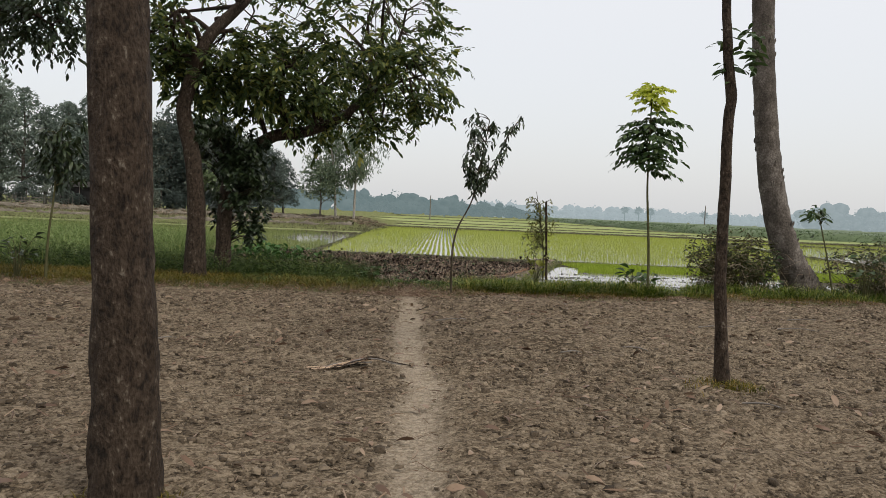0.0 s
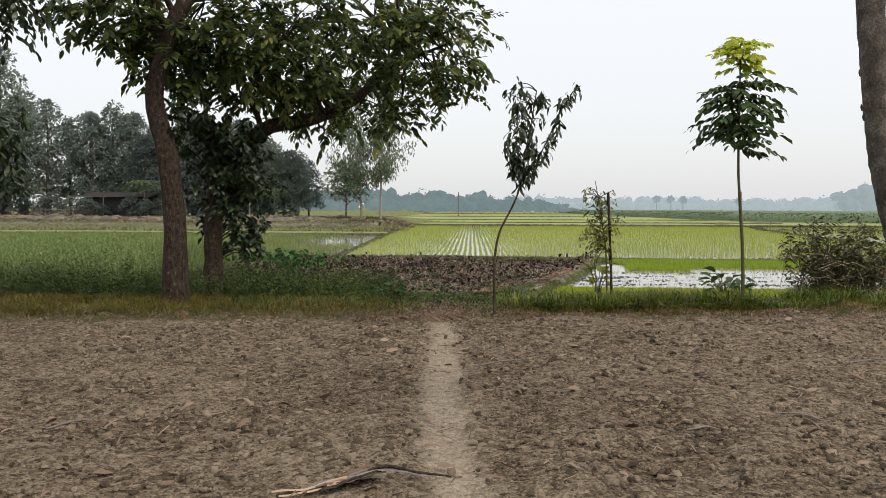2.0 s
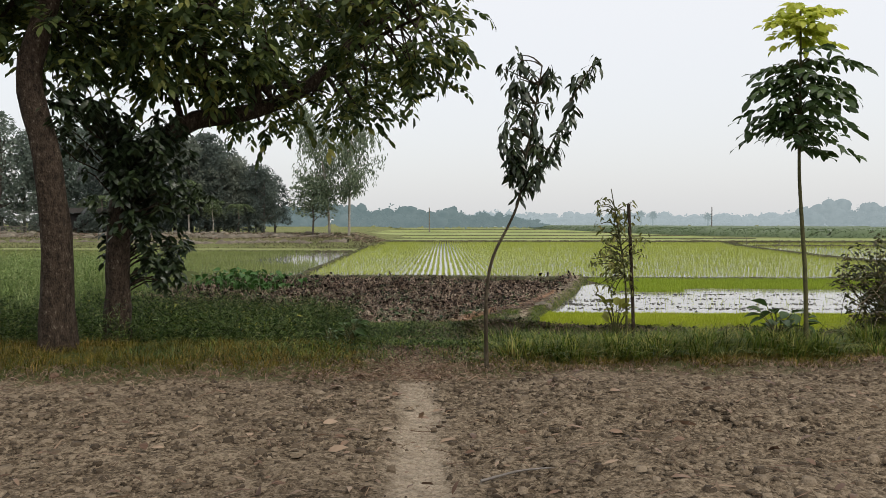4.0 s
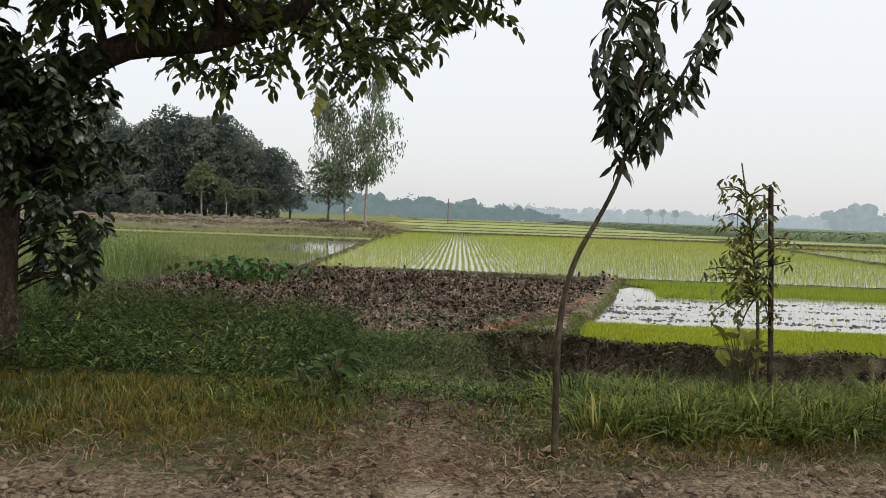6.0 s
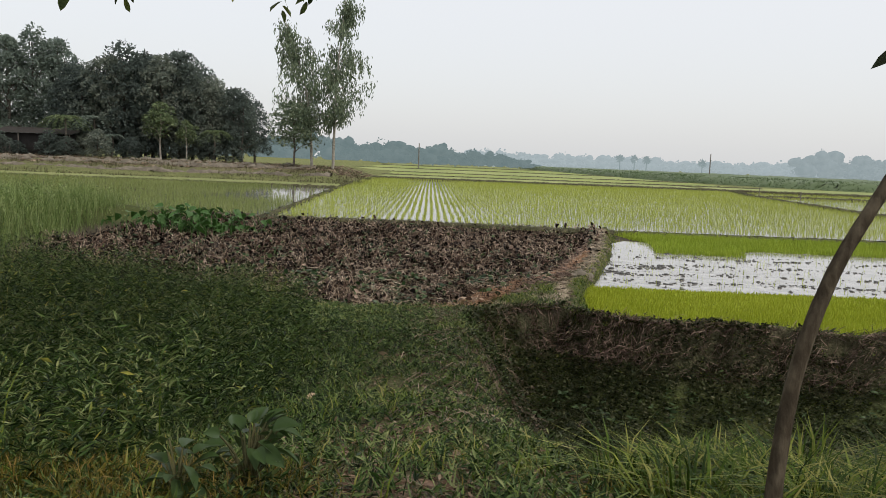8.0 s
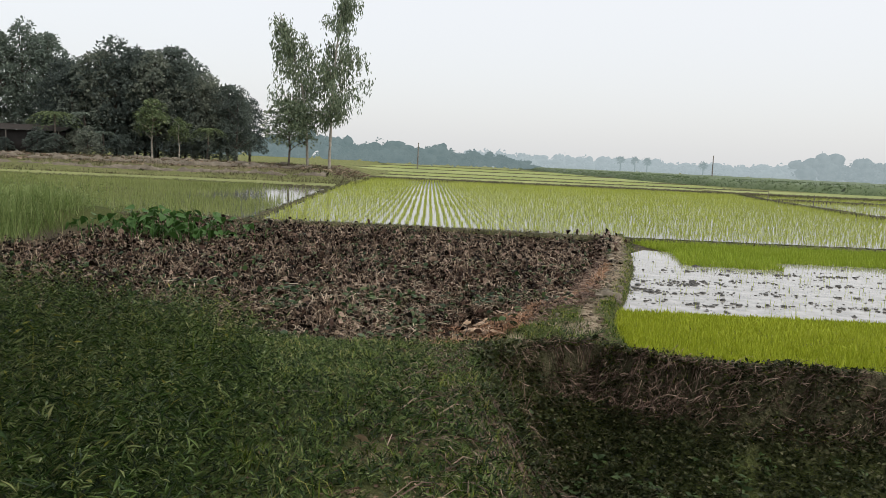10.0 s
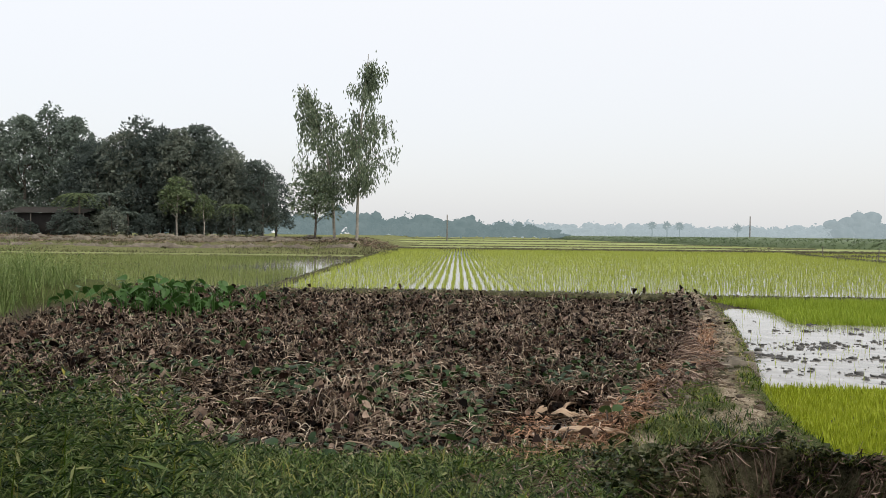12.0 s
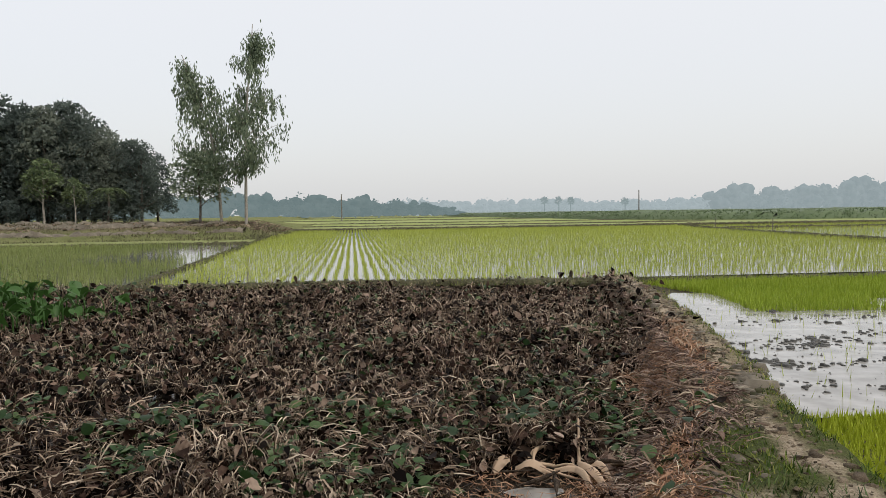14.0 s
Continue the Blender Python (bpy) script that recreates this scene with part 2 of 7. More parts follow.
YELLOWING = plant("yellowing_leaf", [(0.15, (0.08, 0.12, 0.025)), (0.5, (0.2, 0.22, 0.04)), (0.85, (0.38, 0.32, 0.06))])
TARO = plant("taro_leaf", [(0.1, (0.022, 0.06, 0.012)), (0.6, (0.05, 0.115, 0.025)), (0.95, (0.1, 0.17, 0.045))], rough=0.45)
# the next two grove leaf colours hold distance haze: paled and turned blue-grey
HAZED_WOOD_LEAF = plant("hazed_grove_leaf", [(0.2, (0.08, 0.103, 0.094)), (0.5, (0.138, 0.168, 0.147)), (0.8, (0.225, 0.25, 0.198))], spec=0.05, patch=0.35, patch_amount=0.5, each=0.5, through_light=0.5)
HAZED_PALE_LEAF = plant("hazed_pale_grove_leaf", [(0.2, (0.12, 0.152, 0.132)), (0.5, (0.18, 0.222, 0.185)), (0.75, (0.25, 0.295, 0.235))], spec=0.05, patch=0.3, patch_amount=0.5, through_light=0.4, each=0.3)
EUC_LEAF = plant("eucalyptus_leaf", [(0.2, (0.1, 0.135, 0.09)), (0.5, (0.17, 0.215, 0.14)), (0.75, (0.26, 0.31, 0.2))], through_light=0.45)
LIGHT_LEAF = plant("light_grove_leaf", [(0.2, (0.09, 0.125, 0.065)), (0.5, (0.15, 0.195, 0.1)), (0.8, (0.22, 0.265, 0.14))], spec=0.05, through_light=0.35)
CROP = plant("tall_crop_leaf", [(0.2, (0.078, 0.118, 0.058)), (0.5, (0.115, 0.165, 0.08)), (0.8, (0.155, 0.205, 0.105))], patch=0.05, patch_amount=0.6)
BARK = solid("brown_bark", [(0.38, (0.013, 0.009, 0.006)), (0.49, (0.038, 0.026, 0.017)), (0.6, (0.062, 0.045, 0.031)), (0.7, (0.19, 0.165, 0.13))], scale=24, bump=1.0, bump_scale=70, stretch=(1, 1, 0.55))
BARK_GREY = solid("grey_bark", [(0.35, (0.045, 0.037, 0.03)), (0.52, (0.105, 0.09, 0.075)), (0.66, (0.21, 0.185, 0.16))], scale=5, bump=0.8, bump_scale=30, stretch=(1, 1, 0.8))
BARK_PALE = solid("pale_bark", [(0.3, (0.2, 0.18, 0.15)), (0.6, (0.38, 0.35, 0.3)), (0.8, (0.5, 0.47, 0.42))], scale=3, bump=0.3)
SAP_BARK = solid("olive_sapling_bark", [(0.35, (0.024, 0.019, 0.011)), (0.5, (0.052, 0.041, 0.026)), (0.66, (0.12, 0.1, 0.068))], scale=12, bump=0.6, bump_scale=50, stretch=(1, 1, 0.4))
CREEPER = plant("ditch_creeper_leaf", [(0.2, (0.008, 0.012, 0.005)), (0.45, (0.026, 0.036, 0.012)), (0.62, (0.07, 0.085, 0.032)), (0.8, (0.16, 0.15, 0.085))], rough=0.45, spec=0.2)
TANGLE = plant("tangled_bush_leaf", [(0.15, (0.016, 0.024, 0.007)), (0.5, (0.05, 0.058, 0.017)), (0.85, (0.14, 0.11, 0.045))])
STEM = solid("green_stem", [(0.3, (0.045, 0.05, 0.02)), (0.7, (0.11, 0.10, 0.045))], scale=10, bump=0.3)
CLOD = solid("soil_clod", [(0.22, (0.045, 0.033, 0.021)), (0.5, (0.136, 0.103, 0.069)), (0.78, (0.27, 0.215, 0.15))], scale=14, bump=0.9, bump_scale=70, island=0.55)
DRY_LEAF = plant("fallen_leaf", [(0.1, (0.06, 0.035, 0.025)), (0.5, (0.16, 0.1, 0.065)), (0.8, (0.3, 0.22, 0.15)), (0.95, (0.42, 0.36, 0.28))], through_light=0.05)
WATER = water_material("paddy_water", (0.10, 0.10, 0.085), (0.22, 0.22, 0.19))
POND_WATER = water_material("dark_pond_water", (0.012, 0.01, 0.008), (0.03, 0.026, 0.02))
MUD_WATER = water_material("muddy_water", (0.2, 0.19, 0.17), (0.36, 0.35, 0.33))
BUND = solid("bund_soil", [(0.3, (0.022, 0.022, 0.011)), (0.5, (0.055, 0.053, 0.026)), (0.7, (0.14, 0.125, 0.075))], scale=6, bump=0.9, bump_scale=18)
# blue-grey emission colours stand in for haze over far woods and palms
FAR_A = haze_glow_material("hazy_woods_near", (0.15, 0.205, 0.212), (0.18, 0.235, 0.24), 1.0)
FAR_B = haze_glow_material("hazy_woods_far", (0.355, 0.42, 0.445), (0.39, 0.455, 0.48), 1.0)
FAR_D = haze_glow_material("hazy_woods_east", (0.285, 0.345, 0.365), (0.32, 0.38, 0.4), 1.0)
FAR_C = haze_glow_material("hazy_palms", (0.25, 0.31, 0.32), (0.28, 0.34, 0.35), 1.0)
FIELD_A = solid("pale_green_field", [(0.3, (0.13, 0.165, 0.042)), (0.5, (0.205, 0.245, 0.064)), (0.7, (0.3, 0.315, 0.105))], scale=0.12, bump=0.2, bump_scale=2.5, stretch=(1, 0.3, 1))
FIELD_B = solid("yellow_green_field", [(0.3, (0.155, 0.19, 0.06)), (0.5, (0.225, 0.26, 0.085)), (0.7, (0.32, 0.335, 0.135))], scale=0.1, bump=0.2, bump_scale=2.0, stretch=(1, 0.3, 1))
FIELD_C = solid("dull_green_field", [(0.3, (0.13, 0.155, 0.05)), (0.55, (0.2, 0.22, 0.08)), (0.75, (0.27, 0.27, 0.12))], scale=0.15, bump=0.2, bump_scale=2.5, stretch=(1, 0.4, 1))
FIELD_GRASS = plant("dull_field_grass", [(0.2, (0.11, 0.14, 0.04)), (0.5, (0.19, 0.23, 0.07)), (0.8, (0.28, 0.31, 0.12))], patch=0.2, patch_amount=0.6)
HYA_GREEN = plant("live_hyacinth_leaf", [(0.2, (0.01, 0.026, 0.008)), (0.5, (0.028, 0.064, 0.018)), (0.8, (0.08, 0.125, 0.042))], rough=0.45, spec=0.25)
RIDGE = solid("dry_ridge_earth", [(0.3, (0.07, 0.06, 0.045)), (0.55, (0.15, 0.13, 0.1)), (0.72, (0.3, 0.265, 0.21))], scale=1.5, bump=0.9, bump_scale=9)
STRAW = plant("reddish_straw", [(0.1, (0.15, 0.075, 0.042)), (0.5, (0.33, 0.185, 0.11)), (0.9, (0.52, 0.36, 0.23))], through_light=0.05)
HUSK = plant("pale_husk", [(0.1, (0.22, 0.14, 0.09)), (0.5, (0.42, 0.3, 0.2)), (0.9, (0.55, 0.45, 0.34))], through_light=0.05)
MOUND_GRASS = plant("rough_mound_grass", [(0.2, (0.05, 0.052, 0.026)), (0.5, (0.1, 0.098, 0.05)), (0.8, (0.17, 0.15, 0.085))], patch=0.25, patch_amount=0.6)
ROOT = plant("bank_root", [(0.15, (0.03, 0.018, 0.014)), (0.45, (0.12, 0.075, 0.057)), (0.75, (0.34, 0.25, 0.19))], through_light=0.0)
WET_MUD = solid("wet_mud", [(0.3, (0.022, 0.022, 0.019)), (0.6, (0.052, 0.05, 0.044)), (0.8, (0.11, 0.106, 0.095))], scale=6, rough=0.5, spec=0.35, bump=0.6)
SHED_WALL = solid("weathered_shed_wall", [(0.3, (0.02, 0.019, 0.018)), (0.55, (0.038, 0.035, 0.033)), (0.75, (0.065, 0.06, 0.055))], scale=1.2, bump=0.3)
GREY_WOOD = solid("weathered_wood", [(0.3, (0.10, 0.09, 0.08)), (0.6, (0.2, 0.18, 0.16)), (0.8, (0.32, 0.3, 0.27))], scale=6, bump=0.4, stretch=(1, 1, 0.3))
TIN = solid("rusted_tin", [(0.3, (0.022, 0.02, 0.018)), (0.6, (0.045, 0.04, 0.036)), (0.8, (0.075, 0.045, 0.033))], scale=2, rough=0.75, metal=0.1)


# ---- building helpers ----
def raw(name, v, f, mat, parent=None, label="", smooth=False):
    me = bpy.data.meshes.new(name)
    v = np.ascontiguousarray(np.asarray(v, np.float32).reshape(-1, 3))
    f = np.ascontiguousarray(np.asarray(f, np.int32))
    me.vertices.add(len(v))
    me.vertices.foreach_set("co", v.ravel())
    me.loops.add(f.size)
    me.loops.foreach_set("vertex_index", f.ravel())
    me.polygons.add(len(f))
    me.polygons.foreach_set("loop_start", np.arange(0, f.size, f.shape[1], dtype=np.int32))
    if smooth:
        me.polygons.foreach_set("use_smooth", np.ones(len(f), bool))
    me.update(calc_edges=True)
    me.materials.append(mat)
    ob = new(name, me)
    if parent is not None:
        ob.parent = parent
    if label:
        ob["label"] = label
    return ob


def thing(name, at, label, category, group="", kind=""):
    ob = new(name)
    ob.location = at
    ob.empty_display_size = 0.2
    return tagged(ob, label, category, group, kind)


def joined(parts):
    """Many (verts, faces) of one face size as one pair."""
    vs, fs, k = [], [], 0
    for v, f in parts:
        v = np.asarray(v, float).reshape(-1, 3)
        vs.append(v)
        fs.append(np.asarray(f, int) + k)
        k += len(v)
    return np.concatenate(vs), np.concatenate(fs)


def tube(points, radii, sides=8, wobble=0.0, cap=True):
    """A tapered tube through points, as quads."""
    p = np.asarray(points, float)
    r = np.broadcast_to(np.asarray(radii, float), (len(p),))
    d = np.gradient(p, axis=0)
    d /= np.linalg.norm(d, axis=1)[:, None] + 1e-9
    ref = np.where(np.abs(d[:, 2:3]) > 0.9, np.array([[1.0, 0, 0]]), np.array([[0, 0, 1.0]]))
    if np.abs(d[:, 2]).mean() > 0.6:
        ref = np.tile(np.array([[1.0, 0, 0]]), (len(p), 1))
    a = np.cross(d, ref)
    a /= np.linalg.norm(a, axis=1)[:, None] + 1e-9
    b = np.cross(d, a)
    ang = np.linspace(0, 2 * np.pi, sides, endpoint=False)
    rr = r[:, None] * (1 + wobble * rng.standard_normal((len(p), sides)))
    v = p[:, None, :] + rr[..., None] * (np.cos(ang)[None, :, None] * a[:, None, :] + np.sin(ang)[None, :, None] * b[:, None, :])
    i, j = np.meshgrid(np.arange(len(p) - 1), np.arange(sides), indexing="ij")
    jn = (j + 1) % sides
    f = np.stack([i * sides + j, i * sides + jn, (i + 1) * sides + jn, (i + 1) * sides + j], -1).reshape(-1, 4)
    return v.reshape(-1, 3), f


def smooth_line(points, n=16):
    """A Catmull-Rom line through a few points."""
    p = np.asarray(points, float)
    q = np.vstack([2 * p[0] - p[1], p, 2 * p[-1] - p[-2]])
    t = np.linspace(0, len(p) - 1 - 1e-6, n)
    i = t.astype(int)
    u = (t - i)[:, None]
    a, b, c, d = q[i], q[i + 1], q[i + 2], q[i + 3]
    return 0.5 * (2 * b + (c - a) * u + (2 * a - 5 * b + 4 * c - d) * u ** 2 + (3 * b - a - 3 * c + d) * u ** 3)


LEAF_V = np.array([[0, 0, 0], [-0.3, 0.16, 0.05], [0.3, 0.16, 0.05], [-0.47, 0.42, 0.07], [0.47, 0.42, 0.03], [-0.37, 0.74, 0.0], [0.37, 0.74, 0.04], [0, 1, -0.12]])
LEAF_F = np.array([[0, 2, 1], [1, 2, 4], [1, 4, 3], [3, 4, 6], [3, 6, 5], [5, 6, 7]])
CURL_F = np.array([[0, 2, 1], [1, 2, 4], [1, 4, 3], [3, 4, 5]])


def leaves(pos, d, length, width, up=None):
    """Leaves at pos that point along d; width is a share of the length."""
    n = len(pos)
    d = d / (np.linalg.norm(d, axis=1)[:, None] + 1e-9)
    u = rng.standard_normal((n, 3)) * 0.45 + np.array([0, 0, 1.0]) if up is None else up
    x = np.cross(d, u)
    x /= np.linalg.norm(x, axis=1)[:, None] + 1e-9
    z = np.cross(x, d)
    L = np.broadcast_to(np.asarray(length, float), (n,))
    W = L * width
    t = LEAF_V
    v = pos[:, None, :] + x[:, None, :] * (t[:, 0] * W[:, None])[..., None] + d[:, None, :] * (t[:, 1] * L[:, None])[..., None] + z[:, None, :] * (t[:, 2] * L[:, None])[..., None]
    f = LEAF_F[None] + 8 * np.arange(n)[:, None, None]
    return v.reshape(-1, 3), f.reshape(-1, 3)


def blades(pos, h, w, bend, yaw=None):
    """Curved grass blades of three triangles."""
    n = len(pos)
    h, w, bend = (np.broadcast_to(np.asarray(a, float), (n,)) for a in (h, w, bend))
    yaw = rng.uniform(0, 2 * np.pi, n) if yaw is None else yaw
    o = np.stack([np.cos(yaw), np.sin(yaw), 0 * yaw], 1)
    s = np.stack([-np.sin(yaw), np.cos(yaw), 0 * yaw], 1)
    rows = []
    for t, ww in ((0.0, 1.0), (0.55, 0.8), (1.0, 0.0)):
        c = pos + o * (h * bend * t * t)[:, None]
        c[:, 2] += h * t * (1 - 0.45 * np.minimum(bend, 1.4) * t)
        if ww:
            rows += [c - s * (w * ww / 2)[:, None], c + s * (w * ww / 2)[:, None]]
        else:
            rows.append(c)
    v = np.stack(rows, 1)
    f = np.array([[0, 1, 3], [0, 3, 2], [2, 3, 4]])[None] + 5 * np.arange(n)[:, None, None]
    return v.reshape(-1, 3), f.reshape(-1, 3)


def smoothstep(a, b, x):
    t = np.clip((x - a) / (b - a), 0, 1)
    return t * t * (3 - 2 * t)


LATTICE = np.random.default_rng(5).uniform(-1, 1, (256, 256))


def lattice(x, y):
    i, j = np.floor(x).astype(np.int64), np.floor(y).astype(np.int64)
    u, v = x - i, y - j
    u, v = u * u * (3 - 2 * u), v * v * (3 - 2 * v)
    g = lambda a, b: LATTICE[a % 256, b % 256]
    return (g(i, j) * (1 - u) + g(i + 1, j) * u) * (1 - v) + (g(i, j + 1) * (1 - u) + g(i + 1, j + 1) * u) * v


def waves(x, y, scale, seed=0):
    """Smooth uneven noise, about -1 to 1, with bumps of about that size in metres."""
    k = 2.0 / scale
    a, b = 17.3 * seed + 3.1, 9.7 * seed + 5.7
    return lattice(x * k * 0.83 + y * k * 0.55 + a, y * k * 0.83 - x * k * 0.55 + b) + 0.5 * lattice(x * 2.1 * k + b, y * 2.1 * k + a)


BIG_T = np.array([0.0, 0.16, 0.36, 0.58, 0.8, 1.0])
BIG_W = np.array([0.0, 0.36, 0.5, 0.44, 0.24, 0.0])


def big_leaf(at, d, length, width, curl=0.25):
    """One large oval leaf with a sunk midrib and a drooping tip."""
    d = np.asarray(d, float)
    d = d / np.linalg.norm(d)
    x = np.cross(d, (0, 0, 1.0) + rng.normal(0, 0.3, 3))
    x /= np.linalg.norm(x)
    z = np.cross(x, d)
    v = []
    for t, w in zip(BIG_T, BIG_W):
        c = np.asarray(at) + d * t * length - np.array([0, 0, curl * length * t * t])
        for sg in (-1, -0.5, 0, 0.5, 1):
            v.append(c + x * sg * w * width * length + z * abs(sg) * w * 0.28 * length)
    f = [[5 * i + j, 5 * i + j + 1, 5 * i + j + 6, 5 * i + j + 5] for i in range(5) for j in range(4)]
    return np.array(v), np.array(f)


def strips(p0, p1, p2, width):
    """Thin bent strips through three points each."""
    n = len(p0)
    s = np.cross(p2 - p0, rng.standard_normal((n, 3)))
    s /= np.linalg.norm(s, axis=1)[:, None] + 1e-9
    w = np.broadcast_to(np.asarray(width, float), (n,))[:, None] / 2
    v = np.stack([p0 - s * w, p0 + s * w, p1 - s * w * 0.9, p1 + s * w * 0.9, p2], 1)
    f = np.array([[0, 1, 3], [0, 3, 2], [2, 3, 4]])[None] + 5 * np.arange(n)[:, None, None]
    return v.reshape(-1, 3), f.reshape(-1, 3)


def curls(p0, p1, p2, width):
    """Withered leaves: pointed at both ends, broad in the middle, bent along a curve."""
    n = len(p0)
    s = np.cross(p2 - p0, rng.standard_normal((n, 3)))
    s /= np.linalg.norm(s, axis=1)[:, None] + 1e-9
    up = np.cross(s, p2 - p0)
    up /= np.linalg.norm(up, axis=1)[:, None] + 1e-9
    w = np.broadcast_to(np.asarray(width, float), (n,))[:, None] / 2
    b = p0 * 0.45 + p1 * 0.44 + p2 * 0.11
    c = p0 * 0.11 + p1 * 0.44 + p2 * 0.45
    v = np.stack([p0, b - s * w, b + s * w + up * w * 0.6, c - s * w, c + s * w + up * w * 0.6, p2], 1)
    f = CURL_F[None] + 6 * np.arange(n)[:, None, None]
    return v.reshape(-1, 3), f.reshape(-1, 3)


def spikes(pos, h, w, bend):
    """The cheapest blade: one leaning triangle."""
    n = len(pos)
    yaw = rng.uniform(0, 2 * np.pi, n)
    o = np.stack([np.cos(yaw), np.sin(yaw), 0 * yaw], 1)
    s = np.stack([-np.sin(yaw), np.cos(yaw), 0 * yaw], 1) * (np.broadcast_to(np.asarray(w, float), (n,)) / 2)[:, None]
    tip = pos + o * (h * bend)[:, None] + np.array([0, 0, 1.0]) * h[:, None]
    v = np.stack([pos - s, pos + s, tip], 1)
    return v.reshape(-1, 3), np.arange(3 * n).reshape(-1, 3)


def small_leaves(pos, d, length, width):
    """Leaves of two triangles folded along the midrib."""
    n = len(pos)
    d = d / (np.linalg.norm(d, axis=1)[:, None] + 1e-9)
    x = np.cross(d, rng.standard_normal((n, 3)) * 0.5 + np.array([0, 0, 1.0]))
    x /= np.linalg.norm(x, axis=1)[:, None] + 1e-9
    z = np.cross(x, d)
    L = np.broadcast_to(np.asarray(length, float), (n,))[:, None]
    W = np.broadcast_to(np.asarray(width, float), (n,))[:, None] * L / 2
    v = np.stack([pos, pos + d * L * 0.45 - x * W + z * L * 0.1, pos + d * L, pos + d * L * 0.45 + x * W + z * L * 0.1], 1)
    f = np.array([[0, 2, 1], [0, 3, 2]])[None] + 4 * np.arange(n)[:, None, None]
    return v.reshape(-1, 3), f.reshape(-1, 3)


def sprays(ends, dirs, per, rachis, length, width, droop=0.5):
    """Feathered sprays: leaves set in two ranks along a drooping stalk."""
    n = len(ends)
    d = dirs / (np.linalg.norm(dirs, axis=1)[:, None] + 1e-9)
    side = np.cross(d, np.array([0, 0, 1.0]))
    side /= np.linalg.norm(side, axis=1)[:, None] + 1e-9
    s = np.linspace(0.12, 1.0, per)
    R = rng.uniform(0.7, 1.2, n) * rachis
    pos = ends[:, None, :] + d[:, None, :] * (R[:, None] * s)[..., None]
    pos[..., 2] -= droop * R[:, None] * s ** 2 * 0.5
    sg = np.where(np.arange(per) % 2 == 0, 1.0, -1.0)
    sg[-1] = 0.0
    ld = d[:, None, :] * 0.75 + side[:, None, :] * sg[None, :, None] + rng.normal(0, 0.18, (n, per, 3))
    ld[..., 2] -= droop * rng.uniform(0.5, 1.2, (n, per))
    return leaves(pos.reshape(-1, 3), ld.reshape(-1, 3), rng.uniform(0.75, 1.15, n * per) * length, width)


def rosettes(ends, per, length, width, droop, axis=(0, 0, 1.0)):
    """Whorls of hanging leaves at the twig ends."""
    n = len(ends)
    a = rng.uniform(0, 2 * np.pi, (n, per))
    d = np.stack([np.cos(a), np.sin(a), -droop * rng.uniform(0.3, 1.5, (n, per))], -1)
    pos = ends[:, None, :] + rng.normal(0, 0.025, (n, per, 3)) + np.array(axis) * rng.uniform(-0.07, 0.07, (n, per, 1))
    return leaves(pos.reshape(-1, 3), d.reshape(-1, 3), rng.uniform(0.7, 1.15, n * per) * length, width)


def foliage(name, vf, mat, parent, label=""):
    return tagged(raw(name, vf[0], vf[1], mat, parent, label, smooth=True), kind="stuff")


# ---- the lie of the land ----
FIELD_EDGE = 13.1


def field_edge(x):
    return FIELD_EDGE + np.interp(x, [-14, -6, 0, 3, 9, 14], [-1.0, -0.55, -0.02, 0.22, 0.75, 1.0]) + 0.1 * waves(x, 0 * x, 1.7, 3)


def path_x(y):
    return np.interp(y, [-5, 3.5, 4.7, 6.2, 7.3, 8.6, 10.4, 12.4, 16, 20, 23], [0.7, 0.5, 0.46, 0.47, 0.34, 0.22, 0.2, 0.12, -0.25, -0.4, -0.2])


def bank_y(x):
    """Top of the ditch's far bank."""
    return np.interp(x, [0.4, 0.7, 1.2, 2.0, 2.5, 3.3, 4.4, 6, 16], [21.6, 22.5, 23.1, 23.45, 23.05, 22.7, 22.5, 22.15, 21.6])


def pond_right(y):
    return np.interp(y, [23.6, 24.6, 25.6, 26.3, 27.1, 28.4, 30.4, 33.6, 37.0, 39.6], [0.5, 1.05, 1.6, 2.1, 2.6, 3.05, 3.72, 4.6, 5.35, 5.75])


def rim_line(y):
    """Middle of the trodden path on the pond's bank."""
    return np.interp(y, [23.4, 24.7, 25.5, 26.2, 27.4, 28.4, 29.6, 31.5, 32.4, 36.0, 39], [2.15, 2.25, 2.38, 2.57, 3.0, 3.3, 3.63, 4.2, 4.45, 5.28, 5.95])


def pond_left(y):
    return np.interp(y, [23, 25, 27, 30, 36, 40], [-2.5, -6.0, -9.0, -10.5, -10.5, -9.0])


def pond_near(x):
    return np.interp(x, [-9, -5.2, -3.9, -2.4, -1.2, 0.7, 1.5], [26.6, 24.8, 24.3, 23.6, 23.15, 23.2, 24.0]) + 0.12 * waves(x, 0 * x, 2.0, 8)


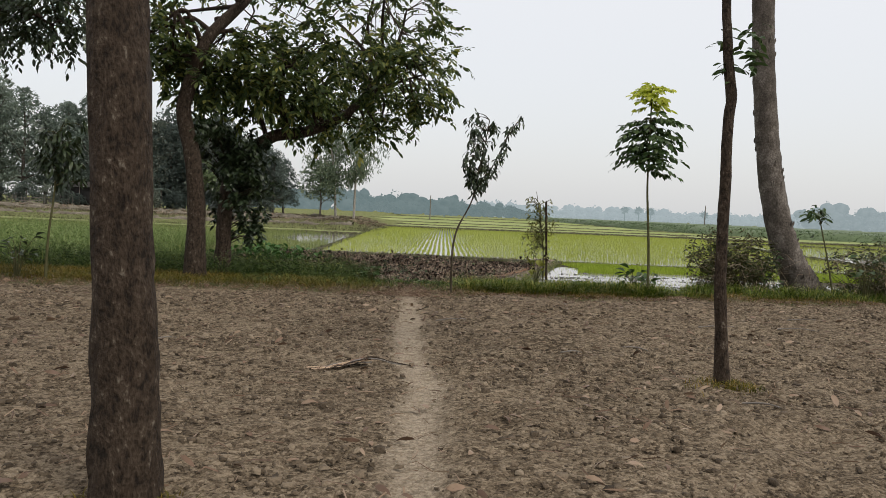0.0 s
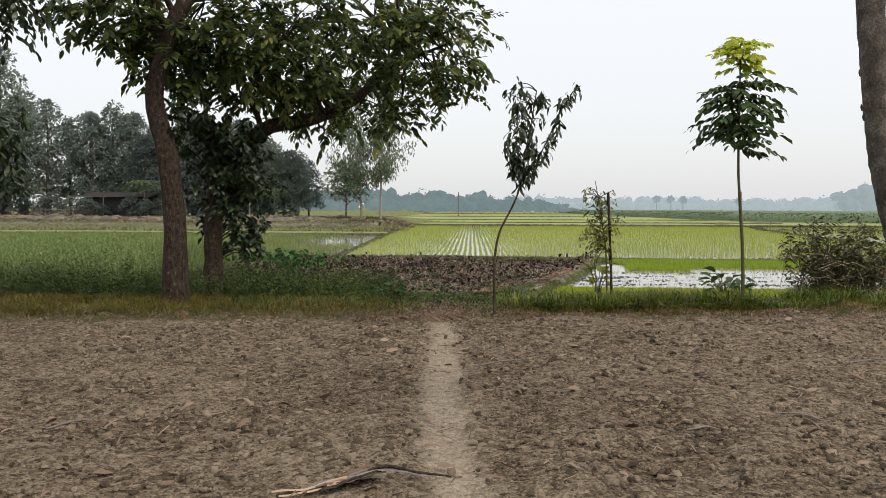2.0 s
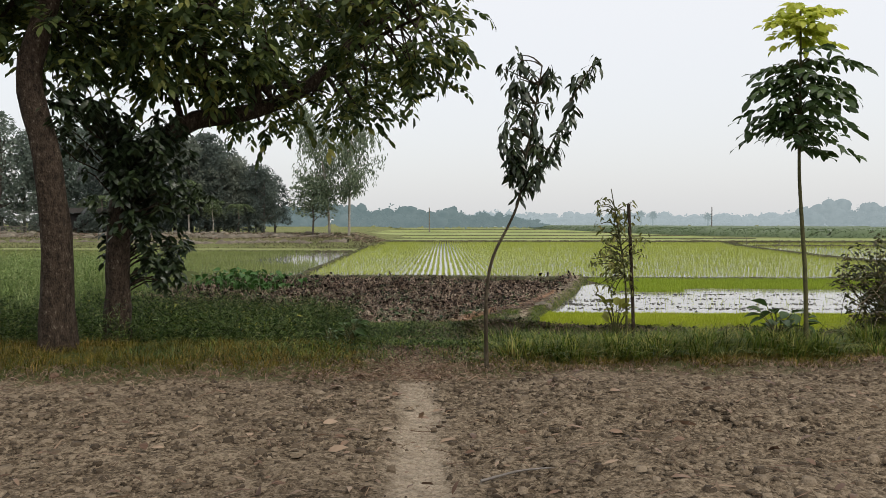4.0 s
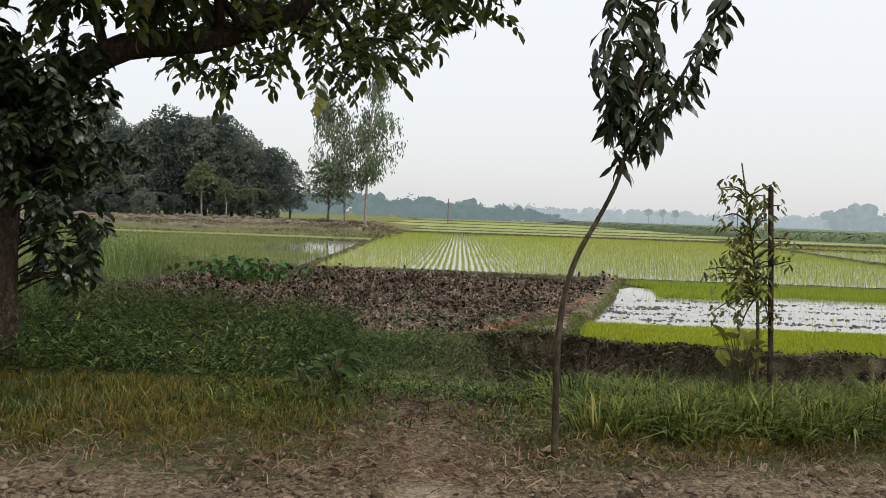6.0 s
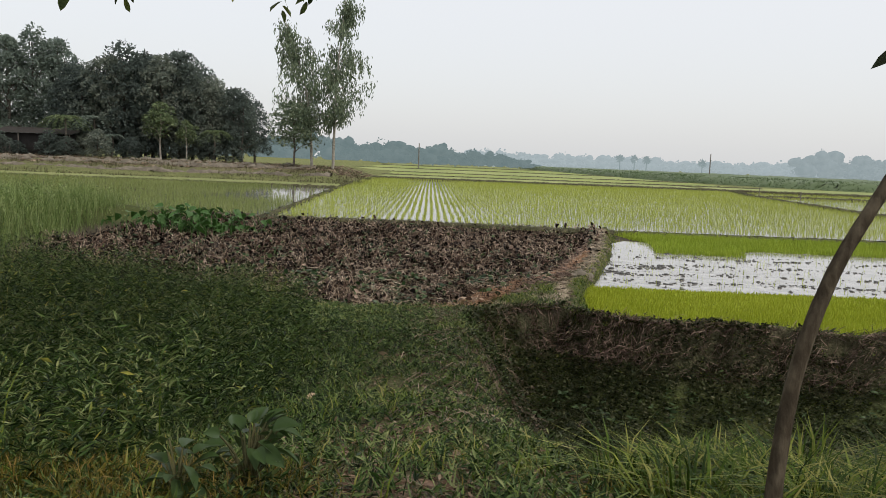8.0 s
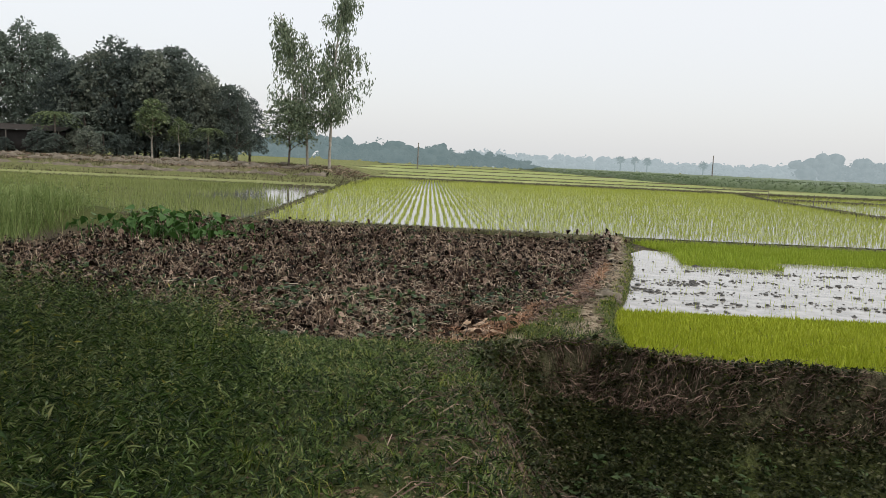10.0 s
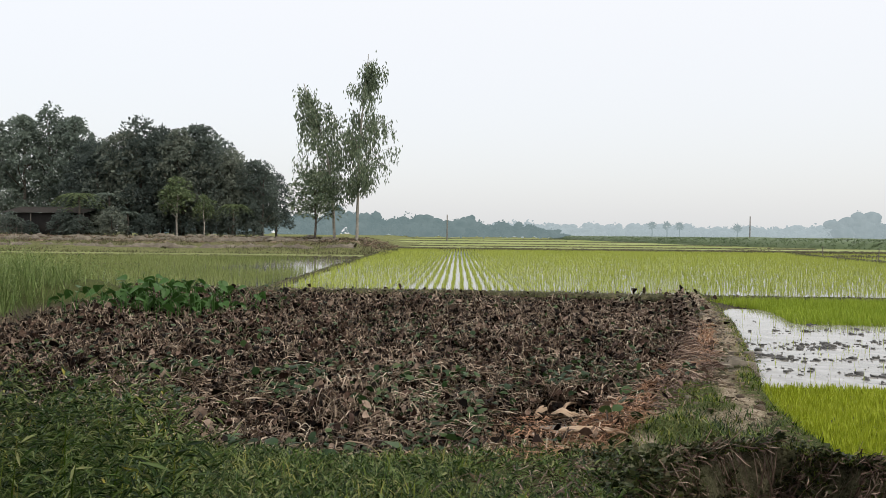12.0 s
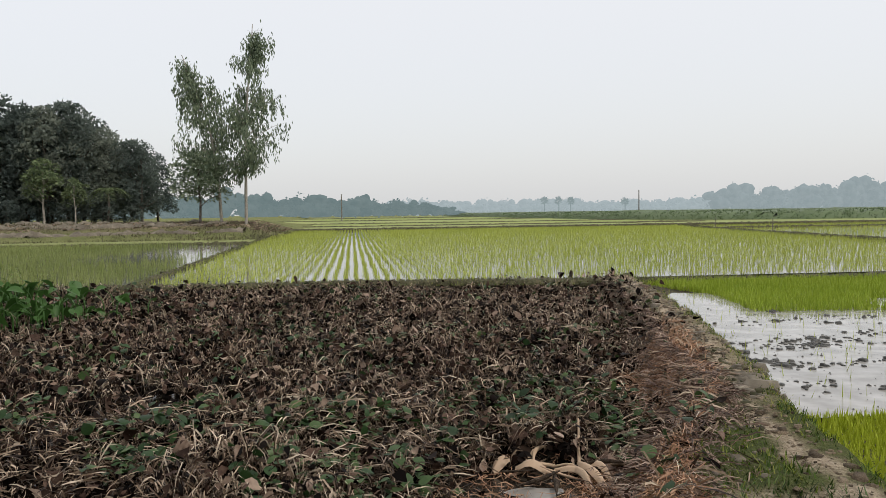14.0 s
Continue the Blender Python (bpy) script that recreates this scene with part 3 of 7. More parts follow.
def land(x, y):
    x, y = np.asarray(x, float), np.asarray(y, float)
    e = field_edge(x)
    z = 0.03 * waves(x, y, 4.0, 1) * smoothstep(15, 10, y)
    z = z + 0.06 * smoothstep(-0.1, 0.7, y - e)
    z = z + np.interp(y, [14.6, 16.2, 17.8, 20.5, 23.0, 24.3, 25.2], [0, -0.32, -0.58, -0.62, -0.85, -0.98, -1.3])
    # right of the path the verge runs level to the ditch
    right = smoothstep(0.35, 1.45, x - 0.2 * waves(y, x * 0, 1.6, 5))
    verge = np.interp(y - 1.5 * smoothstep(4.6, 6.4, x), [14.6, 15.25, 16.2, 17.8], [0.05, -0.05, -1.0, -1.95])
    b = bank_y(x) + 0.1 * waves(x, x * 0, 0.7, 15)
    face = np.interp(y - b + 0.12 * waves(x, y, 0.6, 16) + 0.05 * waves(x, y, 0.22, 20), [-2.4, -1.5, -0.7, -0.22, -0.1, -0.02], [-2.1, -1.98, -1.68, -1.36, -1.05, -0.8])
    ditch = np.maximum(verge, face)
    zr = np.where(y > b - 0.03, -0.8, ditch)
    z = z * (1 - right) + (zr + 0.05 * waves(x, y, 1.3, 6)) * right
    # the low fields
    low = -0.97 + 0.02 * waves(x, y, 2.0, 7)
    pr, pl = pond_right(y), pond_left(y)
    inpond = smoothstep(0.0, 0.75, pr - x) * smoothstep(0, 1.2, x - pl) * smoothstep(-0.3, 2.3, y - pond_near(x)) * smoothstep(40.0, 39.6, y)
    beds = smoothstep(0, 0.2, x - rim_line(y) - 0.27) * smoothstep(0.25, 0.5, y - b) * np.where(x > 6.3, smoothstep(39.9, 39.7, y), smoothstep(39.2, 38.8, y))
    rim = smoothstep(-0.25, 0.15, x - pr) * smoothstep(23.3, 24.0, y)
    z = np.where(y > 23.3, z * (1 - rim) + (-0.76 + 0.06 * waves(x, y, 0.7, 11)) * rim, z)
    z = z * (1 - beds) + low * beds
    z = z * (1 - inpond) + (-1.6) * inpond
    left = smoothstep(0.5, -1.5, x - pl) * smoothstep(22, 25, y)
    z = z * (1 - left) + (-0.6) * left
    far = smoothstep(39.5, 39.8, y)
    z = z * (1 - far) + low * far
    z = np.where(y > 103, z + 0.18 * smoothstep(103, 108, y), z)
    # raised village ground under the grove
    mound = smoothstep(-5.5, -10.5, x) * smoothstep(80, 90.5, y + 1.2 * waves(x, y, 7, 19))
    mound = mound * np.maximum(smoothstep(138, 122, y), smoothstep(-16, -24, x))
    return z * (1 - mound) + (0.15 + 0.12 * waves(x, y, 3.0, 18)) * mound


# ---- ground: one sheet to the horizon ----
def outward(step, reach):
    out, d, s = [], step, 0.0
    while s < reach:
        d *= 1.22
        s += d
        out.append(s)
    return np.array(out)


gx = np.concatenate([-13 - outward(0.1, 3500)[::-1], np.arange(-13, -7, 0.12), np.arange(-7, 9, 0.085), np.arange(9, 15, 0.12), 15 + outward(0.1, 3500)])
gy = np.concatenate([-3 - outward(0.1, 3000)[::-1], np.arange(-3, 2.4, 0.2), np.arange(2.4, 14, 0.08), np.arange(14, 26, 0.115), np.arange(26, 42, 0.25), 42 + outward(0.2, 60), np.arange(103, 3500, 60.0)])
gy = np.unique(np.round(gy, 4))
X, Y = np.meshgrid(gx, gy, indexing="xy")
Z = land(X, Y)
tilled = smoothstep(0.25, -0.2, Y - field_edge(X) - 0.15 * waves(X, Y, 0.4, 2))
onpath = np.exp(-(((X - path_x(Y) - 0.05 * waves(Y, Y * 0, 1.1, 4)) / (0.17 + 0.03 * waves(X, Y, 0.5, 9))) ** 4)) * smoothstep(14.0, 12.6, Y)
Z = Z + tilled * (1 - onpath) * (0.014 * waves(X, Y, 0.3, 12) + 0.014 * waves(X, Y, 0.8, 13) + 0.013 * waves(X, Y, 0.17, 14)) - 0.022 * onpath + 0.004 * onpath * waves(X, Y, 0.25, 17)
ny, nx = X.shape
ii, jj = np.meshgrid(np.arange(ny - 1), np.arange(nx - 1), indexing="ij")
quad = np.stack([ii * nx + jj, ii * nx + jj + 1, (ii + 1) * nx + jj + 1, (ii + 1) * nx + jj], -1).reshape(-1, 4)
ground = raw("ground", np.stack([X, Y, Z], -1), quad, EARTH, smooth=True)
tagged(ground, "bare tilled brown soil with a beaten footpath, turf beyond", "ground", kind="structure")
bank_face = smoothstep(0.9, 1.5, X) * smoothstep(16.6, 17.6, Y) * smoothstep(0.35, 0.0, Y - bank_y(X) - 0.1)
low_mud = smoothstep(24.0, 24.6, Y) * smoothstep(42, 41, Y) * smoothstep(-0.4, 0.0, X - pond_left(Y)) * smoothstep(0.5, 0.0, X - pond_right(Y) + 0.1)
bed_mud = smoothstep(0.45, 0.6, X - rim_line(Y)) * smoothstep(23.8, 24.2, Y + 0.15 * (X - 2.4)) * smoothstep(42, 41, Y)
rim_x = rim_line(Y)
lip_pale = smoothstep(2.6, 3.4, X) * np.exp(-(((Y - bank_y(X) - 0.22 - 0.06 * waves(X, Y, 0.8, 27)) / 0.15) ** 2)) * np.clip(0.85 + 0.6 * waves(X, Y, 0.9, 28), 0, 1)
rim_pale = lip_pale + np.exp(-(((X - rim_x - 0.1 * waves(X, Y, 0.7, 23)) / (np.interp(Y, [27, 31], [0.1, 0.2]) + 0.03 * waves(X, Y, 1.1, 32))) ** 4)) * smoothstep(24.0, 25, Y) * smoothstep(39.4, 39, Y) * np.clip(1.0 + 0.5 * waves(X, Y, 0.8, 24), 0, 1)
rim_earth = smoothstep(-0.1, 0.1, X - pond_right(Y) + 0.12 * waves(X, Y, 0.6, 44)) * smoothstep(0.42, 0.2, X - rim_x + 0.1 * waves(X, Y, 0.5, 45)) * smoothstep(26.2, 27.2, Y) * smoothstep(39.4, 39, Y)
rim_pale = np.maximum(rim_pale, rim_earth * np.clip(0.85 + 0.6 * waves(X, Y, 0.55, 46), 0, 1))
bare = np.exp(-(((X - path_x(Y)) / 0.45) ** 2)) * np.maximum(smoothstep(17.0, 14.0, Y), 0.45 * smoothstep(0.1, 0.7, waves(X, Y, 1.3, 37)) * smoothstep(23, 21.5, Y))
dirt_bank = smoothstep(-5.5, -8.5, X) * smoothstep(84, 88, Y) * smoothstep(112, 100, Y)
cover = np.zeros((ny * nx, 4), np.float32)
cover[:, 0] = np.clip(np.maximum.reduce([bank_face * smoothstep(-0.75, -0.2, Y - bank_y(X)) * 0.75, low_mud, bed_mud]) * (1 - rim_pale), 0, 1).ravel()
cover[:, 1] = ((1 - tilled) * (1 - 0.8 * np.maximum(onpath, bare)) * (1 - rim_pale) * (1 - dirt_bank * np.clip(0.75 + 0.5 * waves(X * 0.12, Y, 1.6, 26), 0, 0.97))).ravel()
patchy = smoothstep(0.25, 0.6, waves(X, Y, 0.9, 30)) * smoothstep(22.9, 23.3, Y) * smoothstep(25.2, 24.4, Y) * smoothstep(0.6, 1.0, X) * smoothstep(3.2, 2.6, X)
cover[:, 1] *= (1 - 0.9 * patchy).ravel()
cover[:, 2] = np.clip(patchy + onpath + rim_pale + 0.22 * bare * (1 - tilled) + 0.04 * dirt_bank, 0, 1).ravel()
cover[:, 3] = smoothstep(41.5, 43, Y).ravel() * (1 - np.clip(0.85 * dirt_bank * (1 + 0.7 * waves(X * 0.2, Y, 2.5, 29)), 0, 0.97)).ravel()
ground.data.color_attributes.new("cover", "FLOAT_COLOR", "POINT").data.foreach_set("color", cover.ravel())


def sheet(name, pts, z, mat, label, category):
    v = [(x, y, z) for x, y in pts]
    f = np.array([[0, i, i + 1] for i in range(1, len(v) - 1)])
    return tagged(raw(name, v, f, mat), label, category, kind="structure")


MUD_POLY = [(2.6, 26.62), (6, 26.5), (16, 26.35), (16, 34.8), (7.1, 36.2), (6.2, 36.5), (5.4, 35.2), (4.35, 31.1), (3.1, 27.4)]
sheet("muddy_water", MUD_POLY, -0.935, MUD_WATER, "pale muddy water standing between the seedbeds", "water")
sheet("rice_paddy_water", [(-5.95, 40.3), (25, 40.0), (27.3, 64), (31.3, 88), (35, 103), (-7.8, 103)], -0.90, WATER, "still water of the rice paddy, bright with sky", "water")
sheet("side_paddy_water", [(-60, 41.4), (-6.1, 40.6), (-6.9, 69.6), (-60, 69.9)], -0.90, WATER, "still shallow water of the sparse paddy", "water")
sheet("east_paddy_water", [(26, 40), (90, 40), (90, 103), (36, 103), (32, 88), (28, 64)], -0.905, WATER, "still water of the paddy across the bund", "water")
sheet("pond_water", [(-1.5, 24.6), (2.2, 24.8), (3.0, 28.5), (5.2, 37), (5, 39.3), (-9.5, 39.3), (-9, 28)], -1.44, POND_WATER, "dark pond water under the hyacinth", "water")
for (y0, y1), (x0, x1), m in zip(((104.3, 119.5), (120.6, 148), (149.5, 200), (202, 290), (294, 420), (104.3, 126), (70.6, 80.5)),
                                 ((-7.5, 34), (-7.5, 45), (-21, 44), (-40, 43), (-80, 60), (36, 75), (-70, -7.2)),
                                 (FIELD_B, FIELD_A, FIELD_B, FIELD_A, FIELD_C, FIELD_B, FIELD_C)):
    sheet("far_paddy", [(x0, y0), (x1, y0), (x1, y1), (x0, y1)], -0.74 if y0 > 100 else -0.93, m, "flat pale green strip of distant paddy", "paddy")


# ---- bunds ----
BUND_LINES = []


def bund(points, half, height, label="low earthen bund with dark turf between the paddies"):
    p = smooth_line(points, max(8, int(22 * sum(math.dist(a, b) for a, b in zip(points, points[1:])) ** 0.8)))
    d = np.gradient(p, axis=0)
    d /= np.linalg.norm(d, axis=1)[:, None]
    s = np.stack([-d[:, 1], d[:, 0], 0 * d[:, 0]], 1)
    prof = [(-1.0, -0.15), (-0.75, 0.55), (-0.3, 0.95), (0.3, 1.0), (0.75, 0.5), (1.0, -0.15)]
    rows = []
    for o, h in prof:
        q = p + s * (half * o * (1 + 0.12 * rng.standard_normal(len(p))))[:, None]
        q[:, 2] += height * h * (1 + 0.2 * rng.standard_normal(len(p)))
        rows.append(q)
    v = np.stack(rows, 1)
    k = len(prof)
    i, j = np.meshgrid(np.arange(len(p) - 1), np.arange(k - 1), indexing="ij")
    f = np.stack([i * k + j, i * k + j + 1, (i + 1) * k + j + 1, (i + 1) * k + j], -1).reshape(-1, 4)
    BUND_LINES.append((p, half, height))
    return tagged(raw("bund", v.reshape(-1, 3), f, BUND, smooth=True), label, "bund", kind="structure")


SOUTH_BUND = [(-40, 41.0, -0.95), (-9, 40.3, -0.95), (0, 40.2, -0.95), (5.7, 39.3, -0.95), (12, 38.9, -0.95), (40, 38.6, -0.95)]
bund(SOUTH_BUND, 0.26, 0.12)
bund([(-6.0, 40.4, -0.95), (-6.8, 68, -0.95), (-7.9, 104, -0.95)], 0.17, 0.12)
bund([(25.5, 39, -0.95), (27.6, 64, -0.95), (31.7, 88, -0.95), (36, 104, -0.95)], 0.35, 0.2)
bund([(-62, 70.5, -0.95), (-30, 70, -0.95), (-7, 69.8, -0.95)], 0.28, 0.18)
bund([(-62, 58, -0.95), (-30, 57, -0.95), (-16, 56, -0.95)], 0.22, 0.12)
for y, x0, x1 in ((103.8, -8, 90), (120, -8, 46), (148.8, -20, 45), (201, -40, 44), (292, -80, 44)):
    bund([(x0, y, -0.85), ((x0 + x1) / 2, y + rng.normal(0, 0.8), -0.85), (x1, y, -0.85)], 0.4 + y * 0.0015, 0.16 + 0.0004 * y)
bund([(33, 88, -0.95), (60, 86, -0.95), (90, 84, -0.95)], 0.4, 0.22)


def inside(poly, x, y):
    ok = np.zeros(len(x), bool)
    for (x0, y0), (x1, y1) in zip(poly, poly[1:] + poly[:1]):
        c = ((y0 > y) != (y1 > y)) & (x < (x1 - x0) * (y - y0) / (y1 - y0 + 1e-12) + x0)
        ok ^= c
    return ok


def sown(poly, count):
    """Random spots inside a polygon."""
    a = np.array(poly)
    x = rng.uniform(a[:, 0].min(), a[:, 0].max(), count)
    y = rng.uniform(a[:, 1].min(), a[:, 1].max(), count)
    k = inside(poly, x, y)
    return x[k], y[k]


def on_land(x, y, sink=0.01):
    return np.stack([x, y, land(x, y) - sink], 1)


# ---- clods and litter on the tilled field ----
LUMP_V = np.array([[1, 0, -0.4], [0, 1, -0.4], [-1, 0, -0.4], [0, -1, -0.4], [0.62, 0.52, 0.45], [-0.55, 0.6, 0.5], [-0.6, -0.55, 0.42], [0.55, -0.6, 0.5]])
LUMP_F = np.array([[0, 1, 4], [1, 5, 4], [1, 2, 5], [2, 6, 5], [2, 3, 6], [3, 7, 6], [3, 0, 7], [0, 4, 7], [4, 5, 6], [4, 6, 7]])


def lumps(pos, size, squash=0.75):
    n = len(pos)
    t = LUMP_V[None] * (1 + 0.22 * rng.standard_normal((n, 8, 1)).clip(-1.5, 1.5)) * rng.uniform(0.65, 1.2, (n, 1, 3)) + 0.12 * rng.standard_normal((n, 8, 3))
    a = rng.uniform(0, 2 * np.pi, n)
    c, s = np.cos(a)[:, None], np.sin(a)[:, None]
    v = np.stack([t[..., 0] * c - t[..., 1] * s, t[..., 0] * s + t[..., 1] * c, t[..., 2] * squash], -1) * size[:, None, None] + pos[:, None, :]
    f = LUMP_F[None] + 8 * np.arange(n)[:, None, None]
    return v.reshape(-1, 3), f.reshape(-1, 3)


x, y = sown([(-8, 2.2), (9.5, 2.2), (9.5, 14.2), (0, 13.4), (-8, 12.8)], 62000)
k = (y < field_edge(x) + rng.uniform(-0.3, 0.35, len(x))) & (rng.uniform(0, 1, len(x)) > 0.985 * np.exp(-((x - path_x(y) - 0.05 * waves(y, y * 0, 1.1, 4)) / 0.2) ** 4)) & (waves(x, y, 0.5, 65) > rng.uniform(-1.5, 0.5, len(x)))
x, y = x[k], y[k]
size = 0.008 + 0.009 * rng.gamma(1.1, 0.75, len(x)) * np.interp(y, [3, 9, 13], [1.0, 1.05, 1.2])
v, f = lumps(on_land(x, y, 0.0) + np.array([0, 0, 0.004]), np.minimum(size, 0.038), 0.85)
tagged(raw("soil_clods", v, f, CLOD), "loose clods and crumbs of tilled soil", "soil", kind="stuff")


def crumbs(pos, size, tall=0.9):
    """Little four-sided mounds."""
    n = len(pos)
    a = rng.uniform(0, 2 * np.pi, n)[:, None] + np.array([0, 1.5, 3.1, 4.6])
    r = size[:, None] * rng.uniform(0.6, 1.25, (n, 4))
    ring = np.stack([np.cos(a) * r, np.sin(a) * r, np.full((n, 4), -0.006)], -1)
    top = np.concatenate([rng.normal(0, 0.3, (n, 1, 2)) * size[:, None, None], (tall * size * rng.uniform(0.5, 1.2, n))[:, None, None]], -1)
    v = np.concatenate([ring, top], 1) + pos[:, None, :]
    f = np.array([[0, 1, 4], [1, 2, 4], [2, 3, 4], [3, 0, 4]])[None] + 5 * np.arange(n)[:, None, None]
    return v.reshape(-1, 3), f.reshape(-1, 3)


x, y = sown([(-8, 2.2), (10, 2.2), (10, 14.0), (0, 13.4), (-8, 12.8)], 1700)
d = np.stack([rng.standard_normal(len(x)), rng.standard_normal(len(x)), rng.uniform(-0.1, 0.35, len(x))], 1)
v, f = leaves(on_land(x, y, -0.015), d, rng.uniform(0.04, 0.13, len(x)), rng.uniform(0.2, 0.5, len(x)))
tagged(raw("fallen_leaves", v, f, DRY_LEAF), "curled brown leaves scattered over the soil", "leaf litter", kind="stuff")
x, y = sown([(-8, 2.2), (10, 2.2), (10, 14.0), (0, 13.4), (-8, 12.8)], 3600)
p0 = on_land(x, y, -0.012)
a, L = rng.uniform(0, 2 * np.pi, len(x)), rng.uniform(0.04, 0.2, len(x))
p2 = p0 + np.stack([np.cos(a) * L, np.sin(a) * L, rng.uniform(-0.005, 0.02, len(x))], 1)
v, f = strips(p0, (p0 + p2) / 2 + rng.normal(0, 0.012, p0.shape) + np.array([0, 0, 0.015]), p2, rng.uniform(0.004, 0.01, len(x)))
tagged(raw("straw_bits", v, f, DRY_LEAF), "bits of straw and twig on the soil", "leaf litter", kind="stuff")
x = rng.uniform(-12, 13, 9000)
y = field_edge(x) + rng.normal(0.15, 0.22, len(x))
p0 = on_land(x, y, -0.01)
a, L = rng.uniform(0, 2 * np.pi, len(x)), rng.uniform(0.04, 0.15, len(x))
p2 = p0 + np.stack([np.cos(a) * L, np.sin(a) * L, rng.uniform(0, 0.03, len(x))], 1)
v, f = strips(p0, (p0 + p2) / 2 + np.array([0, 0, 0.03]), p2, rng.uniform(0.003, 0.007, len(x)))
tagged(raw("dead_grass", v, f, DRY_LEAF), "dead grass and litter lying along the field edge", "leaf litter", kind="stuff")


# ---- rice ----
def rice_field(name, poly, z, row, hill, per, h, w, mat, label, thin=None):
    a = np.array(poly)
    xs = np.arange(a[:, 0].min(), a[:, 0].max(), row)
    ys = np.arange(a[:, 1].min(), a[:, 1].max(), hill)
    x, y = np.meshgrid(xs, ys)
    x, y = x.ravel(), y.ravel()
    x = x + 0.035 * waves(x, y, 6, 51) + rng.normal(0, 0.018, len(x))
    y = y + rng.normal(0, 0.05, len(y))
    k = inside(poly, x, y) & (rng.uniform(0, 1, len(x)) > 0.06 + 0.1 * waves(x, y, 2.5, 52))
    if thin is not None:
        k &= rng.uniform(0, 1, len(x)) > thin(x, y)
    x, y = np.repeat(x[k], per), np.repeat(y[k], per)
    pos = np.stack([x + rng.normal(0, 0.025, len(x)), y + rng.normal(0, 0.03, len(x)), np.full(len(x), z)], 1)
    hh = rng.uniform(0.65, 1.25, len(x)) * h * (1 + 0.15 * waves(x, y, 4, 53))
    v, f = spikes(pos, hh, w, rng.uniform(0.0, 0.45, len(x)))
    return tagged(raw(name, v, f, mat), label, "rice", kind="stuff")


rice_field("rice_rows", [(-5.75, 40.5), (25, 40.2), (27.2, 64), (31, 88), (34.5, 102.6), (-7.5, 102.6)], -0.93, 0.28, 0.2, 4, 0.22, 0.017, RICE, "rows of young bright green transplanted rice in water")
rice_field("sparse_rice", [(-45, 41.8), (-6.4, 40.9), (-7.2, 69.4), (-45, 69.4)], -0.93, 0.3, 0.22, 4, 0.3, 0.024, FIELD_GRASS, "sparse young rice standing in shallow water", lambda x, y: 0.9 * smoothstep(-13, -9.5, x + 2.0 * waves(x, y, 5, 54)) * smoothstep(49, 54, y))
rice_field("east_rice", [(28.3, 60), (60, 60), (60, 102), (36.5, 102), (32.2, 88)], -0.93, 0.4, 0.5, 3, 0.22, 0.03, RICE, "sparse young rice in the paddy across the bund")

for pl, hh, mt, cnt, lb in (
        ([(2.45, 23.8), (3.2, 23.55), (4.7, 22.95), (6, 22.6), (16, 22.0), (16, 26.35), (6, 26.5), (2.98, 26.65), (2.45, 24.9)], 0.095, SEEDBED, 125000, "dense yellow-green bed of rice seedlings"),
        ([(6.4, 38.7), (6.85, 36.3), (6.6, 34.6), (6.3, 33.2), (8.7, 32.85), (8.9, 34.3), (9.6, 34.5), (22, 33.5), (22, 38.3)], 0.2, SEEDBED_FAR, 60000, "dense bright green bed of rice seedlings")):
    x, y = sown(pl, cnt)
    h = rng.uniform(0.6, 1.2, len(x)) * hh * (1 + 0.12 * waves(x, y, 0.8, 61))
    v, f = spikes(np.stack([x, y, np.full(len(x), -0.97)], 1), h, 0.021, rng.uniform(0.0, 0.5, len(x)))
    tagged(raw("seedbed", v, f, mt), lb, "seedlings", kind="stuff")

# mud clods and stray seedlings in the muddy water
mx = np.concatenate([rng.normal(4.3, 0.3, 26), rng.normal(5.4, 0.4, 22), rng.uniform(3.4, 14, 170), rng.uniform(3.4, 13, 40)])
my = np.concatenate([rng.normal(29.0, 0.25, 26), rng.normal(30.1, 0.25, 22), rng.choice([27.6, 28.9, 30.4, 32.1], 170) + rng.normal(0, 0.1, 170), rng.uniform(27, 34, 40)])
my = my + 0.25 * waves(mx, mx * 0, 2.5, 49)
k = inside(MUD_POLY, mx, my)
mx, my = mx[k], my[k]
mx, my = np.repeat(mx, 5) + rng.normal(0, 0.14, 5 * len(mx)), np.repeat(my, 5) + rng.normal(0, 0.06, 5 * len(my))
v, f = lumps(np.stack([mx, my, np.full(len(mx), -0.938)], 1), (rng.gamma(1.7, 0.013, len(mx)) + 0.01).clip(0, 0.06), 0.9)
tagged(raw("mud_clods", v, f, WET_MUD), "dark wet mud clods breaking the pale water", "mud", kind="stuff")
x, y = sown(MUD_POLY, 1100)
v, f = spikes(np.stack([x, y, np.full(len(x), -0.95)], 1), rng.uniform(0.08, 0.2, len(x)), 0.012, rng.uniform(0, 0.5, len(x)))
tagged(raw("stray_seedlings", v, f, RICE), "thin stray seedlings standing in muddy water", "seedlings", kind="stuff")

# ---- withered hyacinth on the pond ----
POND = [(-9.5, 40.5), (-10.3, 33), (-9.5, 27.3), (-6.5, 25.3), (-5.0, 24.7), (-3.8, 24.2), (-2.4, 23.5), (-1.2, 23.05), (0.6, 23.1), (1.1, 23.9), (1.6, 25.3), (2.2, 26.3), (2.75, 27.2), (3.15, 28.4), (3.82, 30.5), (4.65, 33.6), (5.4, 37), (5.75, 39.1), (5.3, 39.85), (-6, 40.2)]


